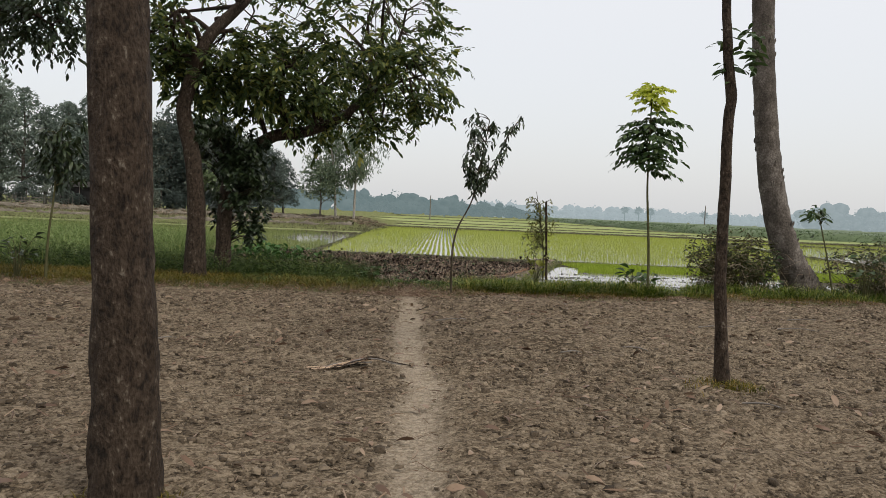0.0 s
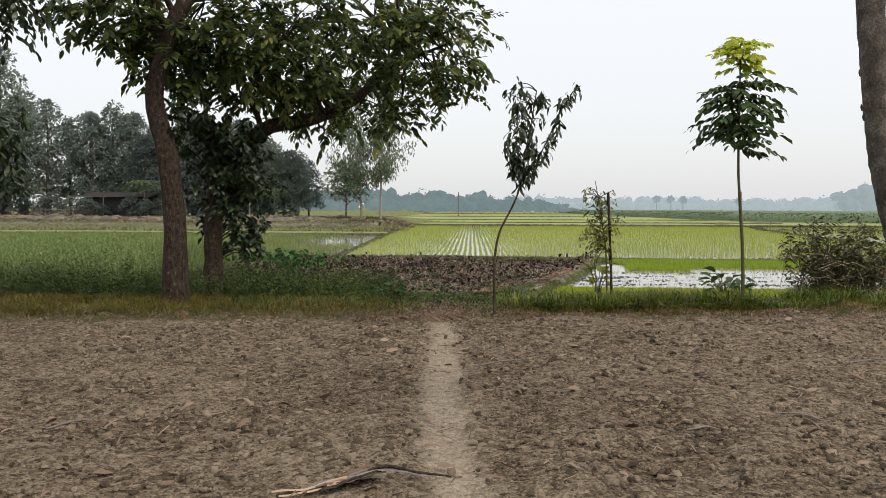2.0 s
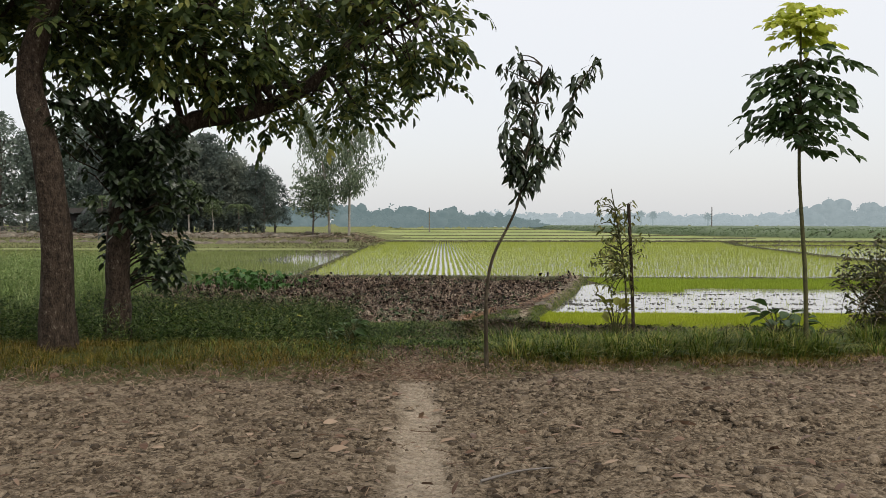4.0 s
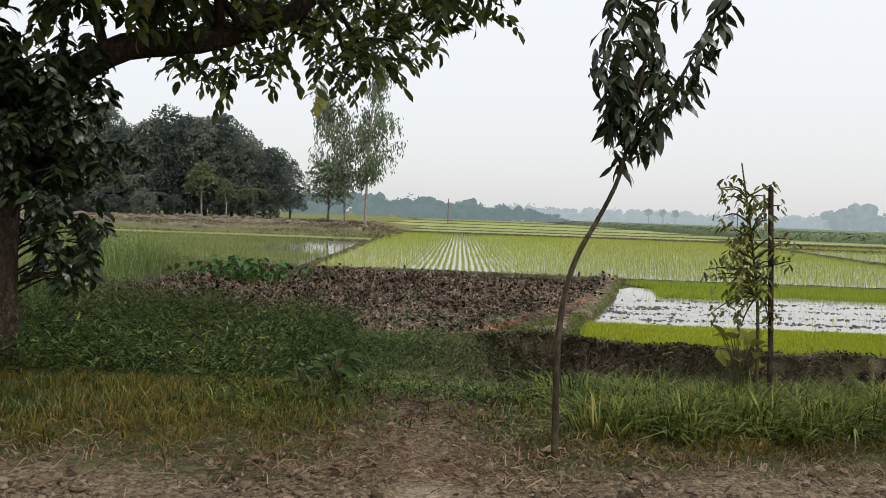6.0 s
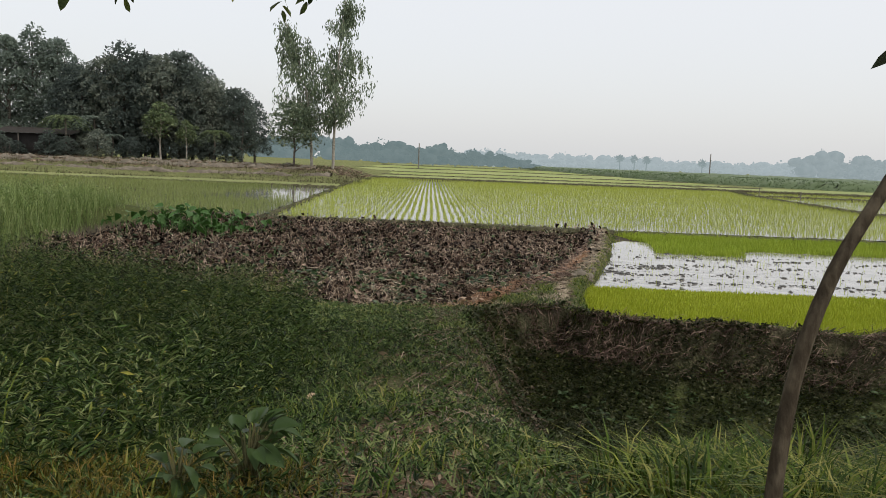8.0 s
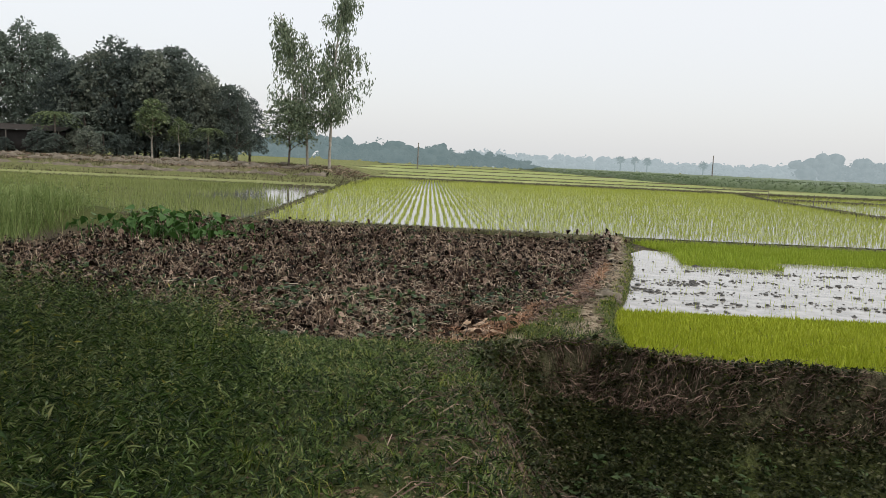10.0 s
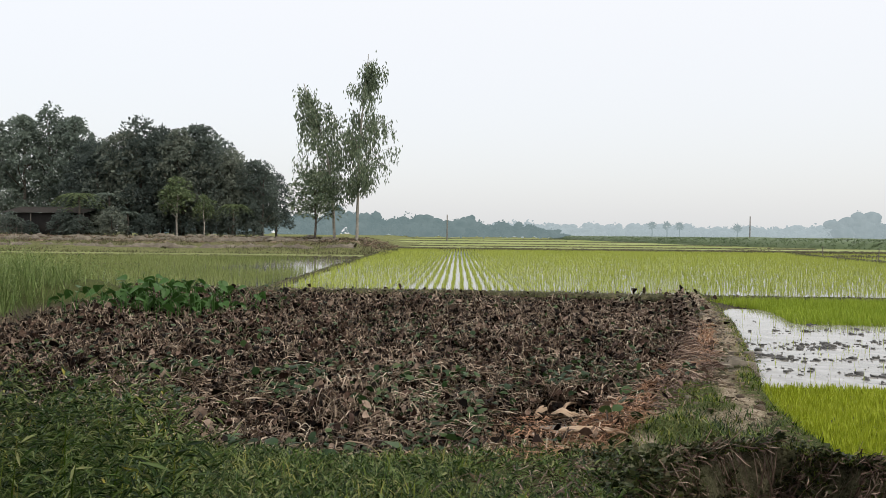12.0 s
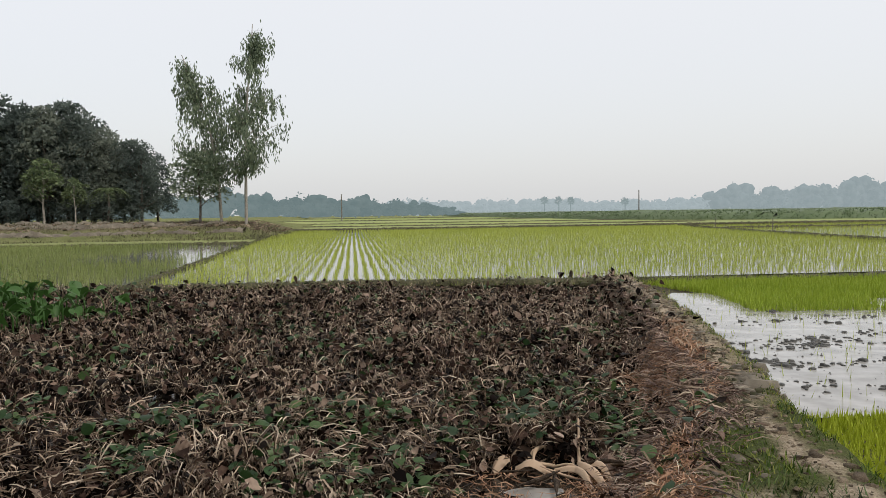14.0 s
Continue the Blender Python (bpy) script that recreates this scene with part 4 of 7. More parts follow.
def mat_top(x, y):
    top = -1.2 + 0.16 * smoothstep(35, 39, y) + 0.12 * waves(x, y, 1.8, 21) + 0.1 * waves(x, y, 0.7, 22)
    top = top - 0.34 * np.exp(-((x - 1.1) / 1.2) ** 2 - ((y - 26.0) / 1.0) ** 2)
    return np.maximum(top, land(x, y) + 0.03)


def pond_gap(x, y, straw=0.8):
    """Where the mat opens: the puddle by the husks, and the straw-covered margins."""
    puddle = np.exp(-(((x - 0.95) / 0.78) ** 2 + ((y - 26.5) / 0.75) ** 2) ** 2)
    margin = np.exp(-(((x - 2.95) / 0.75) ** 2 + ((y - 29.3) / 1.7) ** 2)) + 1.3 * np.exp(-(((x - 0.75) / 0.95) ** 2 + ((y - 24.7) / 1.3) ** 2))
    return np.maximum(puddle * 1.6, np.clip(1.2 * margin, 0, 1) * straw)


def pond_spots(count, near, straw=0.8):
    """Spots over the pond, closer set towards the footpath."""
    x, y = sown(POND, count)
    x, y = np.concatenate([x, rng.uniform(-5, 2.6, near)]), np.concatenate([y, rng.uniform(23.5, 29, near)])
    k = inside(POND, x, y) & (rng.uniform(0, 1, len(x)) > pond_gap(x, y, straw))
    return x[k], y[k]


# each plant: a fan of limp stalks, a curled leaf at the end of each
x, y = pond_spots(7200, 2300)
k = rng.uniform(0, 1, len(x)) < np.interp(x, [-3, 0.5], [0.48, 1.0]) + smoothstep(28, 33, y) * 0.5
x, y = x[k], y[k]
per = 8
size = (0.55 + 0.6 * rng.uniform(0, 1, len(x)) + 0.35 * waves(x, y, 1.5, 26)).clip(0.4, 1.5) * np.interp(y, [24, 40], [0.9, 1.2])
size = np.repeat(size, per)
base = np.repeat(np.stack([x, y, mat_top(x, y) - 0.17], 1), per, 0) + rng.normal(0, 0.03, (len(x) * per, 3))
a = rng.uniform(0, 2 * np.pi, len(base))
o = np.stack([np.cos(a), np.sin(a), 0 * a], 1)
out, up = rng.uniform(0.03, 0.2, len(base)) * size, rng.uniform(0.1, 0.3, len(base)) * size
mid = base + o * (out * 0.55)[:, None] + np.stack([0 * a, 0 * a, up], 1) + rng.normal(0, 0.02, base.shape)
tip = base + o * (out * 1.35)[:, None] + np.stack([0 * a, 0 * a, up * rng.uniform(0.35, 1.0, len(a))], 1) + rng.normal(0, 0.025, base.shape)
v, f = curls(base, mid + (mid - base) * 0.35, tip, rng.uniform(0.006, 0.015, len(a)))
tagged(raw("hyacinth_stalks", v, f, STALKS), "limp pale dry hyacinth stalks on the pond", "water hyacinth", kind="stuff")
L = rng.gamma(7, 0.0128, len(a)).clip(0.04, 0.17) * np.repeat(np.interp(y, [24, 40], [0.95, 1.3]), per)
d = o * rng.uniform(0.3, 1.2, (len(a), 1)) + rng.normal(0, 0.5, o.shape) + np.array([0, 0, -0.55])
d = d / np.linalg.norm(d, axis=1)[:, None] * L[:, None]
v, f = curls(tip, tip + d * 0.5 + rng.normal(0, 0.3, d.shape) * L[:, None], tip + d, L * rng.uniform(0.22, 0.72, len(a)))
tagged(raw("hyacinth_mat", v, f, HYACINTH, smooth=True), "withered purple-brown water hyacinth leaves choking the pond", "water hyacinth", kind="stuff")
# rotted layer below, near-black to put shade in the gaps; loose stalks thrown across
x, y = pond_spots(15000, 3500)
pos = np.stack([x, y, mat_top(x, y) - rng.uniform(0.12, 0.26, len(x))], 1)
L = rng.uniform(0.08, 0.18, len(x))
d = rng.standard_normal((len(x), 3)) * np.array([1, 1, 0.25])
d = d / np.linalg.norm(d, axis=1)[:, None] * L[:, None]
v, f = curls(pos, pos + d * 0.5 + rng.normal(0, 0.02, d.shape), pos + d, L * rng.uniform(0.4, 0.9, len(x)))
tagged(raw("rotted_leaves", v, f, ROTTED_SHADE), "rotted hyacinth leaves lying on the water, darkened as shade in the gaps", "water hyacinth", kind="stuff")
x, y = pond_spots(14000, 10000, 0.5)
k = rng.uniform(0, 1, len(x)) < np.interp(x, [-6, -2, 1], [0.5, 0.65, 1.0])
x, y = x[k], y[k]
p0 = np.stack([x, y, mat_top(x, y) + rng.uniform(-0.1, 0.1, len(x))], 1)
a, L = rng.uniform(0, 2 * np.pi, len(x)), rng.uniform(0.1, 0.34, len(x))
p2 = p0 + np.stack([np.cos(a) * L, np.sin(a) * L, rng.uniform(-0.08, 0.08, len(x))], 1)
v, f = curls(p0, (p0 + p2) / 2 + rng.normal(0, 0.04, p0.shape) + np.array([0, 0, 0.05]), p2, rng.uniform(0.006, 0.013, len(x)))
tagged(raw("loose_stalks", v, f, STALKS), "loose bleached stalks strewn over the hyacinth", "water hyacinth", kind="stuff")
x, y = pond_spots(6500, 4200)
k = waves(x, y, 1.4, 25) > 0.05 - 0.6 * np.exp(-(((x - 1.4) / 1.3) ** 2 + ((y - 28.0) / 1.2) ** 2))
x, y = x[k], y[k]
v, f = leaves(np.stack([x, y, mat_top(x, y) + rng.uniform(-0.03, 0.1, len(x))], 1), rng.standard_normal((len(x), 3)) * np.array([1, 1, 0.4]), rng.uniform(0.06, 0.14, len(x)), rng.uniform(0.6, 0.95, len(x)))
tagged(raw("green_hyacinth_leaves", v, f, HYA_GREEN, smooth=True), "live green hyacinth leaves among the brown", "water hyacinth", kind="stuff")
# reddish straw at the water's edge
y = np.concatenate([rng.uniform(26.2, 31.6, 11000), rng.normal(24.8, 0.85, 11500)])
x = np.concatenate([pond_right(y[:11000]) + rng.normal(-0.38, 0.36, 11000), rng.normal(0.8, 0.72, 11500)])
k = (np.arange(len(x)) >= 11000) | (rng.uniform(0, 1, len(x)) < 0.18 + np.exp(-((y - 29.3) / 1.2) ** 2) + np.exp(-((y - 26.4) / 0.5) ** 2))
x, y = x[k], y[k]
k = inside(POND, x, y) & (((x - 0.84) / 0.26) ** 2 + ((y - 26.46) / 0.28) ** 2 > rng.uniform(0.3, 1.1, len(x)))
x, y = x[k], y[k]
p0 = np.stack([x, y, np.maximum(land(x, y), -1.42) + rng.uniform(0.0, 0.07, len(x))], 1)
a, L = rng.uniform(0, 2 * np.pi, len(x)), rng.uniform(0.05, 0.2, len(x))
p2 = p0 + np.stack([np.cos(a) * L, np.sin(a) * L, 0 * a], 1)
p2[:, 2] = np.maximum(land(p2[:, 0], p2[:, 1]), -1.42) + rng.uniform(0, 0.08, len(x))
v, f = strips(p0, (p0 + p2) / 2 + rng.normal(0, 0.03, p0.shape), p2, rng.uniform(0.006, 0.012, len(x)))
tagged(raw("straw_litter", v, f, STRAW), "reddish rotting straw at the pond's edge", "leaf litter", kind="stuff")


# ---- grasses and weeds ----
def grass(name, poly, count, h, w, bend, mat, label, keep=None, clump=0, spread=0.09, cheap=False):
    x, y = sown(poly, count)
    if clump:
        cx, cy = sown(poly, clump)
        i = rng.integers(0, len(cx), len(x))
        x, y = cx[i] + rng.normal(0, spread, len(x)), cy[i] + rng.normal(0, spread, len(x))
    if keep is not None:
        k = keep(x, y)
        x, y = x[k], y[k]
    hh = rng.uniform(*h, len(x)) * (1 + 0.3 * waves(x, y, 1.2, 31))
    if cheap:
        v, f = spikes(on_land(x, y), hh, rng.uniform(*w, len(x)), rng.uniform(*bend, len(x)))
    else:
        v, f = blades(on_land(x, y), hh, rng.uniform(*w, len(x)), rng.uniform(*bend, len(x)))
    return tagged(raw(name, v, f, mat), label, "grass", kind="stuff")


def off_path(x, y):
    return (np.abs(x - path_x(y)) > rng.uniform(0.15, 0.75, len(x))) & (y > field_edge(x) + rng.uniform(-0.05, 0.5, len(x)))


def by_path(x, y):
    return (rng.uniform(0, 1, len(x)) > 0.62 * np.exp(-((x - path_x(y)) / 0.35) ** 2) * np.maximum(smoothstep(18, 14, y), smoothstep(0.0, 0.6, waves(x, y, 1.3, 37)))) & (y > field_edge(x) + 0.2)


def tussocks(name, poly, clumps, per, radius, h, w, bend, mat, label, keep=None):
    """Tufts whose blades fan outwards from the middle."""
    cx, cy = sown(poly, clumps)
    if keep is not None:
        k = keep(cx, cy)
        cx, cy = cx[k], cy[k]
    n = len(cx)
    size = rng.uniform(0.55, 1.25, n)
    a = rng.uniform(0, 2 * np.pi, (n, per))
    r = np.sqrt(rng.uniform(0, 1, (n, per))) * radius * size[:, None]
    x, y = (cx[:, None] + r * np.cos(a)).ravel(), (cy[:, None] + r * np.sin(a)).ravel()
    hh = (rng.uniform(*h, (n, per)) * size[:, None]).ravel()
    b = (rng.uniform(*bend, (n, per)) * (0.35 + 0.8 * r / (radius * size[:, None]))).ravel()
    v, f = blades(on_land(x, y), hh, rng.uniform(*w, n * per), b, yaw=(a + rng.normal(0, 0.7, (n, per))).ravel())
    return tagged(raw(name, v, f, mat), label, "grass", kind="stuff")


def off_soil(x, y):
    return (np.abs(x - path_x(y)) > rng.uniform(0.2, 0.7, len(x))) & (y > field_edge(x) + rng.uniform(0.05, 0.5, len(x)))


tussocks("verge_tufts", [(-12, 12.2), (0.3, 13.0), (0.3, 14.8), (-1.2, 15.1), (-12, 15.0)], 1900, 40, 0.13, (0.06, 0.18), (0.003, 0.007), (0.4, 1.5), GRASS_DRY, "tufts of yellowing grass along the field edge", off_soil)
tussocks("verge_tufts", [(0.75, 13.2), (4, 13.4), (9, 13.9), (13, 14.3), (13, 14.9), (4, 14.2), (0.75, 14.0)], 900, 38, 0.13, (0.05, 0.16), (0.004, 0.008), (0.5, 1.6), GRASS_DRY, "tufts of yellowing grass along the field edge", off_soil)
tussocks("near_tussocks", [(1.0, 13.9), (4.2, 14.1), (4.2, 15.3), (1.0, 15.2)], 170, 90, 0.16, (0.14, 0.34), (0.008, 0.015), (0.6, 1.8), GRASS_LUSH, "thick arching grass tussocks at the ditch's edge", off_soil)
tussocks("tussock_grass", [(0.7, 13.75), (13, 14.6), (13, 16.8), (6, 16.5), (4.6, 15.25), (0.8, 15.1)], 430, 85, 0.15, (0.13, 0.34), (0.006, 0.013), (0.5, 1.7), GRASS_LUSH, "long arching green grass tussocks above the ditch", off_soil)
grass("verge_grass", [(-16, 11.8), (16, 14.0), (16, 15.6), (0.7, 15.3), (-16, 15.2)], 42000, (0.03, 0.12), (0.005, 0.01), (0.3, 1.6), GRASS_DRY, "dry yellow-green grass along the field edge", off_path, clump=2600, spread=0.2)
grass("verge_mix", [(0.6, 13.4), (10, 14.2), (10, 16.5), (6, 16.5), (4.6, 15.4), (0.8, 15.3)], 8000, (0.04, 0.14), (0.005, 0.01), (0.3, 1.3), GRASS_DRY, "yellowing short grass between the tussocks", off_path, clump=500)
grass("turf", [(-3, 13.6), (0.9, 13.6), (1.2, 22.6), (2.4, 24.2), (1.4, 25.0), (0.8, 23.3), (-1.3, 23.15), (-2.4, 23.5), (-3, 23.6)], 60000, (0.025, 0.1), (0.007, 0.016), (0.3, 1.8), WEEDS, "short green turf on the sloping footpath", lambda x, y: by_path(x, y) & (waves(x, y, 0.9, 34) > -0.45 - 0.5 * (x < -0.4)), cheap=True)
grass("path_tufts", [(-2.4, 13.8), (0.9, 13.8), (1.1, 23.0), (-1.2, 23.1), (-2.6, 23.4)], 9000, (0.05, 0.18), (0.006, 0.011), (0.4, 1.4), GRASS_LUSH, "scattered grass tufts on the footpath slope", by_path, clump=420, spread=0.07)
grass("bank_grass", [(0.9, 23.3), (2.6, 23.5), (3.15, 26.6), (4.75, 30.7), (6.5, 38.6), (5.5, 38.6), (3.7, 31), (2.1, 26.7), (1.2, 24.8)], 85000, (0.02, 0.07), (0.009, 0.02), (0.2, 1.3), GRASS_LUSH, "short grass along the pond bank", lambda x, y: ((rim_line(y) - x > rng.uniform(0.06, 0.2, len(x))) | ((x - rim_line(y) > 0.12) & (rng.uniform(0, 1, len(x)) < 0.7))) & (waves(x, y, 1.1, 33) > -0.75) & (rng.uniform(0, 1, len(x)) < np.where(x > rim_line(y) + 0.1, np.interp(y, [26.5, 28.0], [0.8, 0.22]), np.interp(y, [25.6, 26.6], [1.0, 0.06])) + 0.4 * (waves(x, y, 0.7, 47) > 0.45)), cheap=True)
grass("feathery_grass", [(-30, 16.5), (-6.5, 16.5), (-8.0, 24), (-11, 30), (-11, 39.5), (-26, 40)], 24000, (0.5, 1.05), (0.012, 0.022), (0.1, 0.7), FEATHER, "tall feathery pale green grass beside the pond", clump=3500, spread=0.16)
grass("pond_side_grass", [(-20, 23.5), (-8.0, 24.0), (-10.2, 28.5), (-10.7, 39.6), (-20, 40)], 30000, (0.35, 0.85), (0.012, 0.024), (0.1, 0.7), FEATHER, "thick pale green grass on the bank beside the pond", clump=2600, spread=0.2, cheap=True)
for line, half, height in BUND_LINES:
    run = np.linalg.norm(np.diff(line, axis=0), axis=1).sum()
    far_off = line[:, 1].mean() / 45
    n = int(min(9000, 130 * run / far_off ** 1.3))
    u = rng.uniform(0, len(line) - 1.001, n)
    q = line[u.astype(int)] * (1 - u % 1)[:, None] + line[u.astype(int) + 1] * (u % 1)[:, None]
    o = rng.normal(0, half * 0.75, (n, 2))
    q[:, :2] += o
    q[:, 2] += height * 0.9 * np.clip(1 - np.abs(o[:, 1]) / half, 0, 1)
    v, f = spikes(q, rng.uniform(0.03, 0.1, n) * (1 + 0.5 * waves(q[:, 0], q[:, 1], 1.4, 36)), 0.012 * max(1, far_off), rng.uniform(0, 0.9, n))
    tagged(raw("bund_grass", v, f, GRASS_LUSH), "ragged grass on the paddy bund", "grass", kind="stuff")
    n = int(min(700, 30 * run / far_off ** 1.5))
    u = rng.uniform(0, len(line) - 1.001, n)
    q = line[u.astype(int)] * (1 - u % 1)[:, None] + line[u.astype(int) + 1] * (u % 1)[:, None]
    o = rng.normal(0, half * 0.6, (n, 2))
    q[:, :2] += o
    q[:, 2] += height * 0.85 * np.clip(1 - np.abs(o[:, 1]) / half, 0, 1)
    v, f = lumps(q, (0.02 + rng.gamma(1.5, 0.02, n)) * max(1, far_off) ** 0.7, 0.7)
    tagged(raw("bund_clods", v, f, BUND), "dug clods along the paddy bund", "soil", kind="stuff")
for cx, cy, n in ((-0.75, 3.72, 500), (2.95, 6.6, 420), (3.1, 6.9, 260)):
    x, y = rng.normal(cx, 0.14, n), rng.normal(cy, 0.09, n)
    v, f = blades(on_land(x, y), rng.uniform(0.03, 0.1, n), 0.008, rng.uniform(0.4, 1.4, n))
    tagged(raw("grass_tuft", v, f, GRASS_DRY), "little olive grass tuft at a tree's foot", "grass", kind="stuff")


def weed_bed(name, poly, count, h, mat, label, per=11, leaf=(0.05, 0.115), keep=None, slim=(0.16, 0.27)):
    x, y = sown(poly, count)
    y = y + rng.normal(0, 0.12, len(y))
    if keep is not None:
        k = keep(x, y)
        x, y = x[k], y[k]
    base = on_land(x, y)
    hh = rng.uniform(*h, len(x)) * (1 + 0.28 * waves(x, y, 1.5, 41) + 0.3 * waves(x, y, 0.45, 42))
    s = np.tile(np.linspace(0.25, 1.0, per), len(x))
    yaw = rng.uniform(0, 2 * np.pi, len(x) * per)
    lean = np.repeat(rng.normal(0, 0.2, (len(x), 2)), per, 0)
    H = np.repeat(hh, per)
    pos = np.repeat(base, per, 0)
    pos[:, :2] += lean * (s * H)[:, None]
    pos[:, 2] += s * H
    d = np.stack([np.cos(yaw), np.sin(yaw), rng.uniform(-0.2, 1.1, len(yaw))], 1)
    v, f = small_leaves(pos, d, rng.uniform(*leaf, len(yaw)), rng.uniform(*slim, len(yaw)))
    return tagged(raw(name, v, f, mat), label, "weeds", kind="stuff")


WEED_POLY = [(-13, 14.6), (-1.4, 14.8), (-1.0, 17), (-1.2, 20), (-1.9, 22.3), (-2.5, 23.3), (-4, 24.1), (-6, 25.0), (-8.5, 26.8), (-13, 28)]
weed_bed("weed_bed", WEED_POLY, 26000, (0.24, 0.62), WEEDS, "dense dark green leafy weeds beside the footpath", 15, (0.04, 0.095), lambda x, y: rng.uniform(0, 1, len(x)) < np.interp(-x, [3, 6, 13], [1.0, 0.75, 0.3]) * np.interp(y, [15, 19, 27], [1.0, 0.9, 0.6]), (0.09, 0.17))
weed_bed("yellowing_weeds", WEED_POLY, 2600, (0.26, 0.62), YELLOWING, "yellowing leaves scattered among the green weeds", 5, (0.04, 0.09), lambda x, y: (waves(x, y, 1.0, 48) > 0.1) & (x > -8), (0.12, 0.3))
weed_bed("pale_weeds", [(-30, 20), (-8.5, 22), (-9.0, 27), (-10.8, 30), (-10.6, 37.5), (-8.0, 39.5), (-7.5, 40.4), (-26, 41)], 7500, (0.5, 0.95), FEATHER, "tall pale green weeds crowding the pond's far side", 8, (0.07, 0.15))
x, y = sown(WEED_POLY, 2200)
v, f = blades(on_land(x, y) + np.array([0, 0, 0.1]), rng.uniform(0.3, 0.65, len(x)), 0.007, rng.uniform(0.1, 0.8, len(x)))
tagged(raw("weed_grass", v, f, GRASS_LUSH), "thin pale grass blades rising through the weeds", "grass", kind="stuff")
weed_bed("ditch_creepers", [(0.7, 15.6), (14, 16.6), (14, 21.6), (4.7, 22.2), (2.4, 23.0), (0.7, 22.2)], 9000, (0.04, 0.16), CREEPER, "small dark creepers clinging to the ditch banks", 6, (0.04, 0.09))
weed_bed("bank_creepers", [(0.8, 21.9), (2.4, 22.7), (4.7, 21.8), (12, 21.1), (12, 21.85), (4.7, 22.5), (2.4, 23.4), (0.8, 22.7)], 7000, (0.01, 0.05), GRASS_LUSH, "mat of small leaves over the ditch bank", 5, (0.03, 0.07))

weed_bed("path_herbs", [(-1.6, 14.2), (0.9, 14.4), (1.2, 22.8), (0.5, 23.2), (-1.2, 23.1), (-2.6, 23.4)], 8500, (0.02, 0.09), WEEDS, "low leafy herbs on the footpath slope", 7, (0.03, 0.075), lambda x, y: by_path(x, y))

n = 9500
x, y = rng.normal(0.0, 0.6, n), rng.uniform(12.9, 16.6, n)
p0 = on_land(x, y, -0.01)
a, L = rng.uniform(0, 2 * np.pi, n), rng.uniform(0.02, 0.1, n)
p2 = p0 + np.stack([np.cos(a) * L, np.sin(a) * L, 0 * a], 1)
p2[:, 2] = land(p2[:, 0], p2[:, 1]) + rng.uniform(0.004, 0.02, n)
v, f = strips(p0, (p0 + p2) / 2 + rng.normal(0, 0.006, p0.shape), p2, rng.uniform(0.003, 0.008, n))
tagged(raw("trodden_straw", v, f, DRY_LEAF), "trodden straw and litter where the path leaves the field", "leaf litter", kind="stuff")
n = 3400
x, y = rng.normal(0.1, 0.65, n), rng.uniform(13.0, 22.5, n)
v, f = small_leaves(on_land(x, y, -0.012), np.stack([rng.standard_normal(n), rng.standard_normal(n), rng.uniform(-0.1, 0.4, n)], 1), rng.uniform(0.02, 0.06, n), rng.uniform(0.25, 0.6, n))
tagged(raw("path_litter", v, f, DRY_LEAF), "small brown leaves on the trodden path", "leaf litter", kind="stuff")

# roots and dry stems on the ditch's far bank, and down its near end
x = np.concatenate([rng.uniform(0.8, 12, 3600), rng.normal(2.3, 0.5, 1700)])
x = x[waves(x, x * 0, 1.2, 38) > rng.uniform(-1.0, 0.5, len(x))]
b = bank_y(x)
y = b + rng.uniform(-0.3, 0.03, len(x))
p0 = on_land(x, y, -0.02)
L = rng.uniform(0.05, 0.2, len(x))
a = rng.normal(-math.pi / 2, 1.6, len(x))
p2 = p0 + np.stack([np.cos(a) * L * 0.7, np.sin(a) * L * 0.35, -L * rng.uniform(-0.4, 0.9, len(x))], 1)
p2[:, 2] = np.maximum(p2[:, 2], land(p2[:, 0], p2[:, 1]))
p1 = (p0 + p2) / 2 + rng.normal(0, 0.05, p0.shape) + np.array([0, -0.06, 0.04])
v, f = strips(p0, p1, p2, rng.uniform(0.004, 0.011, len(x)))
tagged(raw("bank_roots", v, f, ROOT), "bare roots and dry stems hanging over the ditch bank", "roots", kind="stuff")
n = 800
x = rng.normal(2.4, 0.7, n).clip(1.2, 5)
y = bank_y(x) + rng.uniform(-0.3, 0.06, n)
p0 = on_land(x, y, -0.04)
a, L = rng.normal(-math.pi / 2, 1.2, n), rng.uniform(0.06, 0.22, n)
p2 = p0 + np.stack([np.cos(a) * L * 0.8, np.sin(a) * L * 0.5, rng.uniform(-0.9, 0.25, n) * L], 1)
p2[:, 2] = np.maximum(p2[:, 2], land(p2[:, 0], p2[:, 1]) + 0.01)
v, f = curls(p0, (p0 + p2) / 2 + rng.normal(0, 0.05, (n, 3)) + np.array([0, -0.08, 0.06]), p2, rng.uniform(0.005, 0.012, n))
tagged(raw("root_tangle", v, f, ROOT), "tangle of red-brown roots spilling over the ditch's lip", "roots", kind="stuff")
n = 110
x = rng.uniform(1.2, 9, n)
y = bank_y(x) - rng.uniform(0.3, 1.9, n)
v, f = rosettes(on_land(x, y, -0.05), 8, 0.1, 0.4, -0.3)
foliage("ditch_seedlings", (v, f), SAP_LEAF, None, "small broad-leaved seedlings on the ditch's bank")["category"] = "plant"
x, y = rng.normal(0.75, 0.45, 2600), rng.uniform(16.5, 22.8, 2600)
p0 = on_land(x, y, -0.02)
a, L = rng.normal(0, 0.9, 2600), rng.uniform(0.08, 0.4, 2600)
q = np.stack([x + np.cos(a) * L, y + np.sin(a) * L], 1)
p2 = np.stack([q[:, 0], q[:, 1], land(q[:, 0], q[:, 1]) + 0.02], 1)
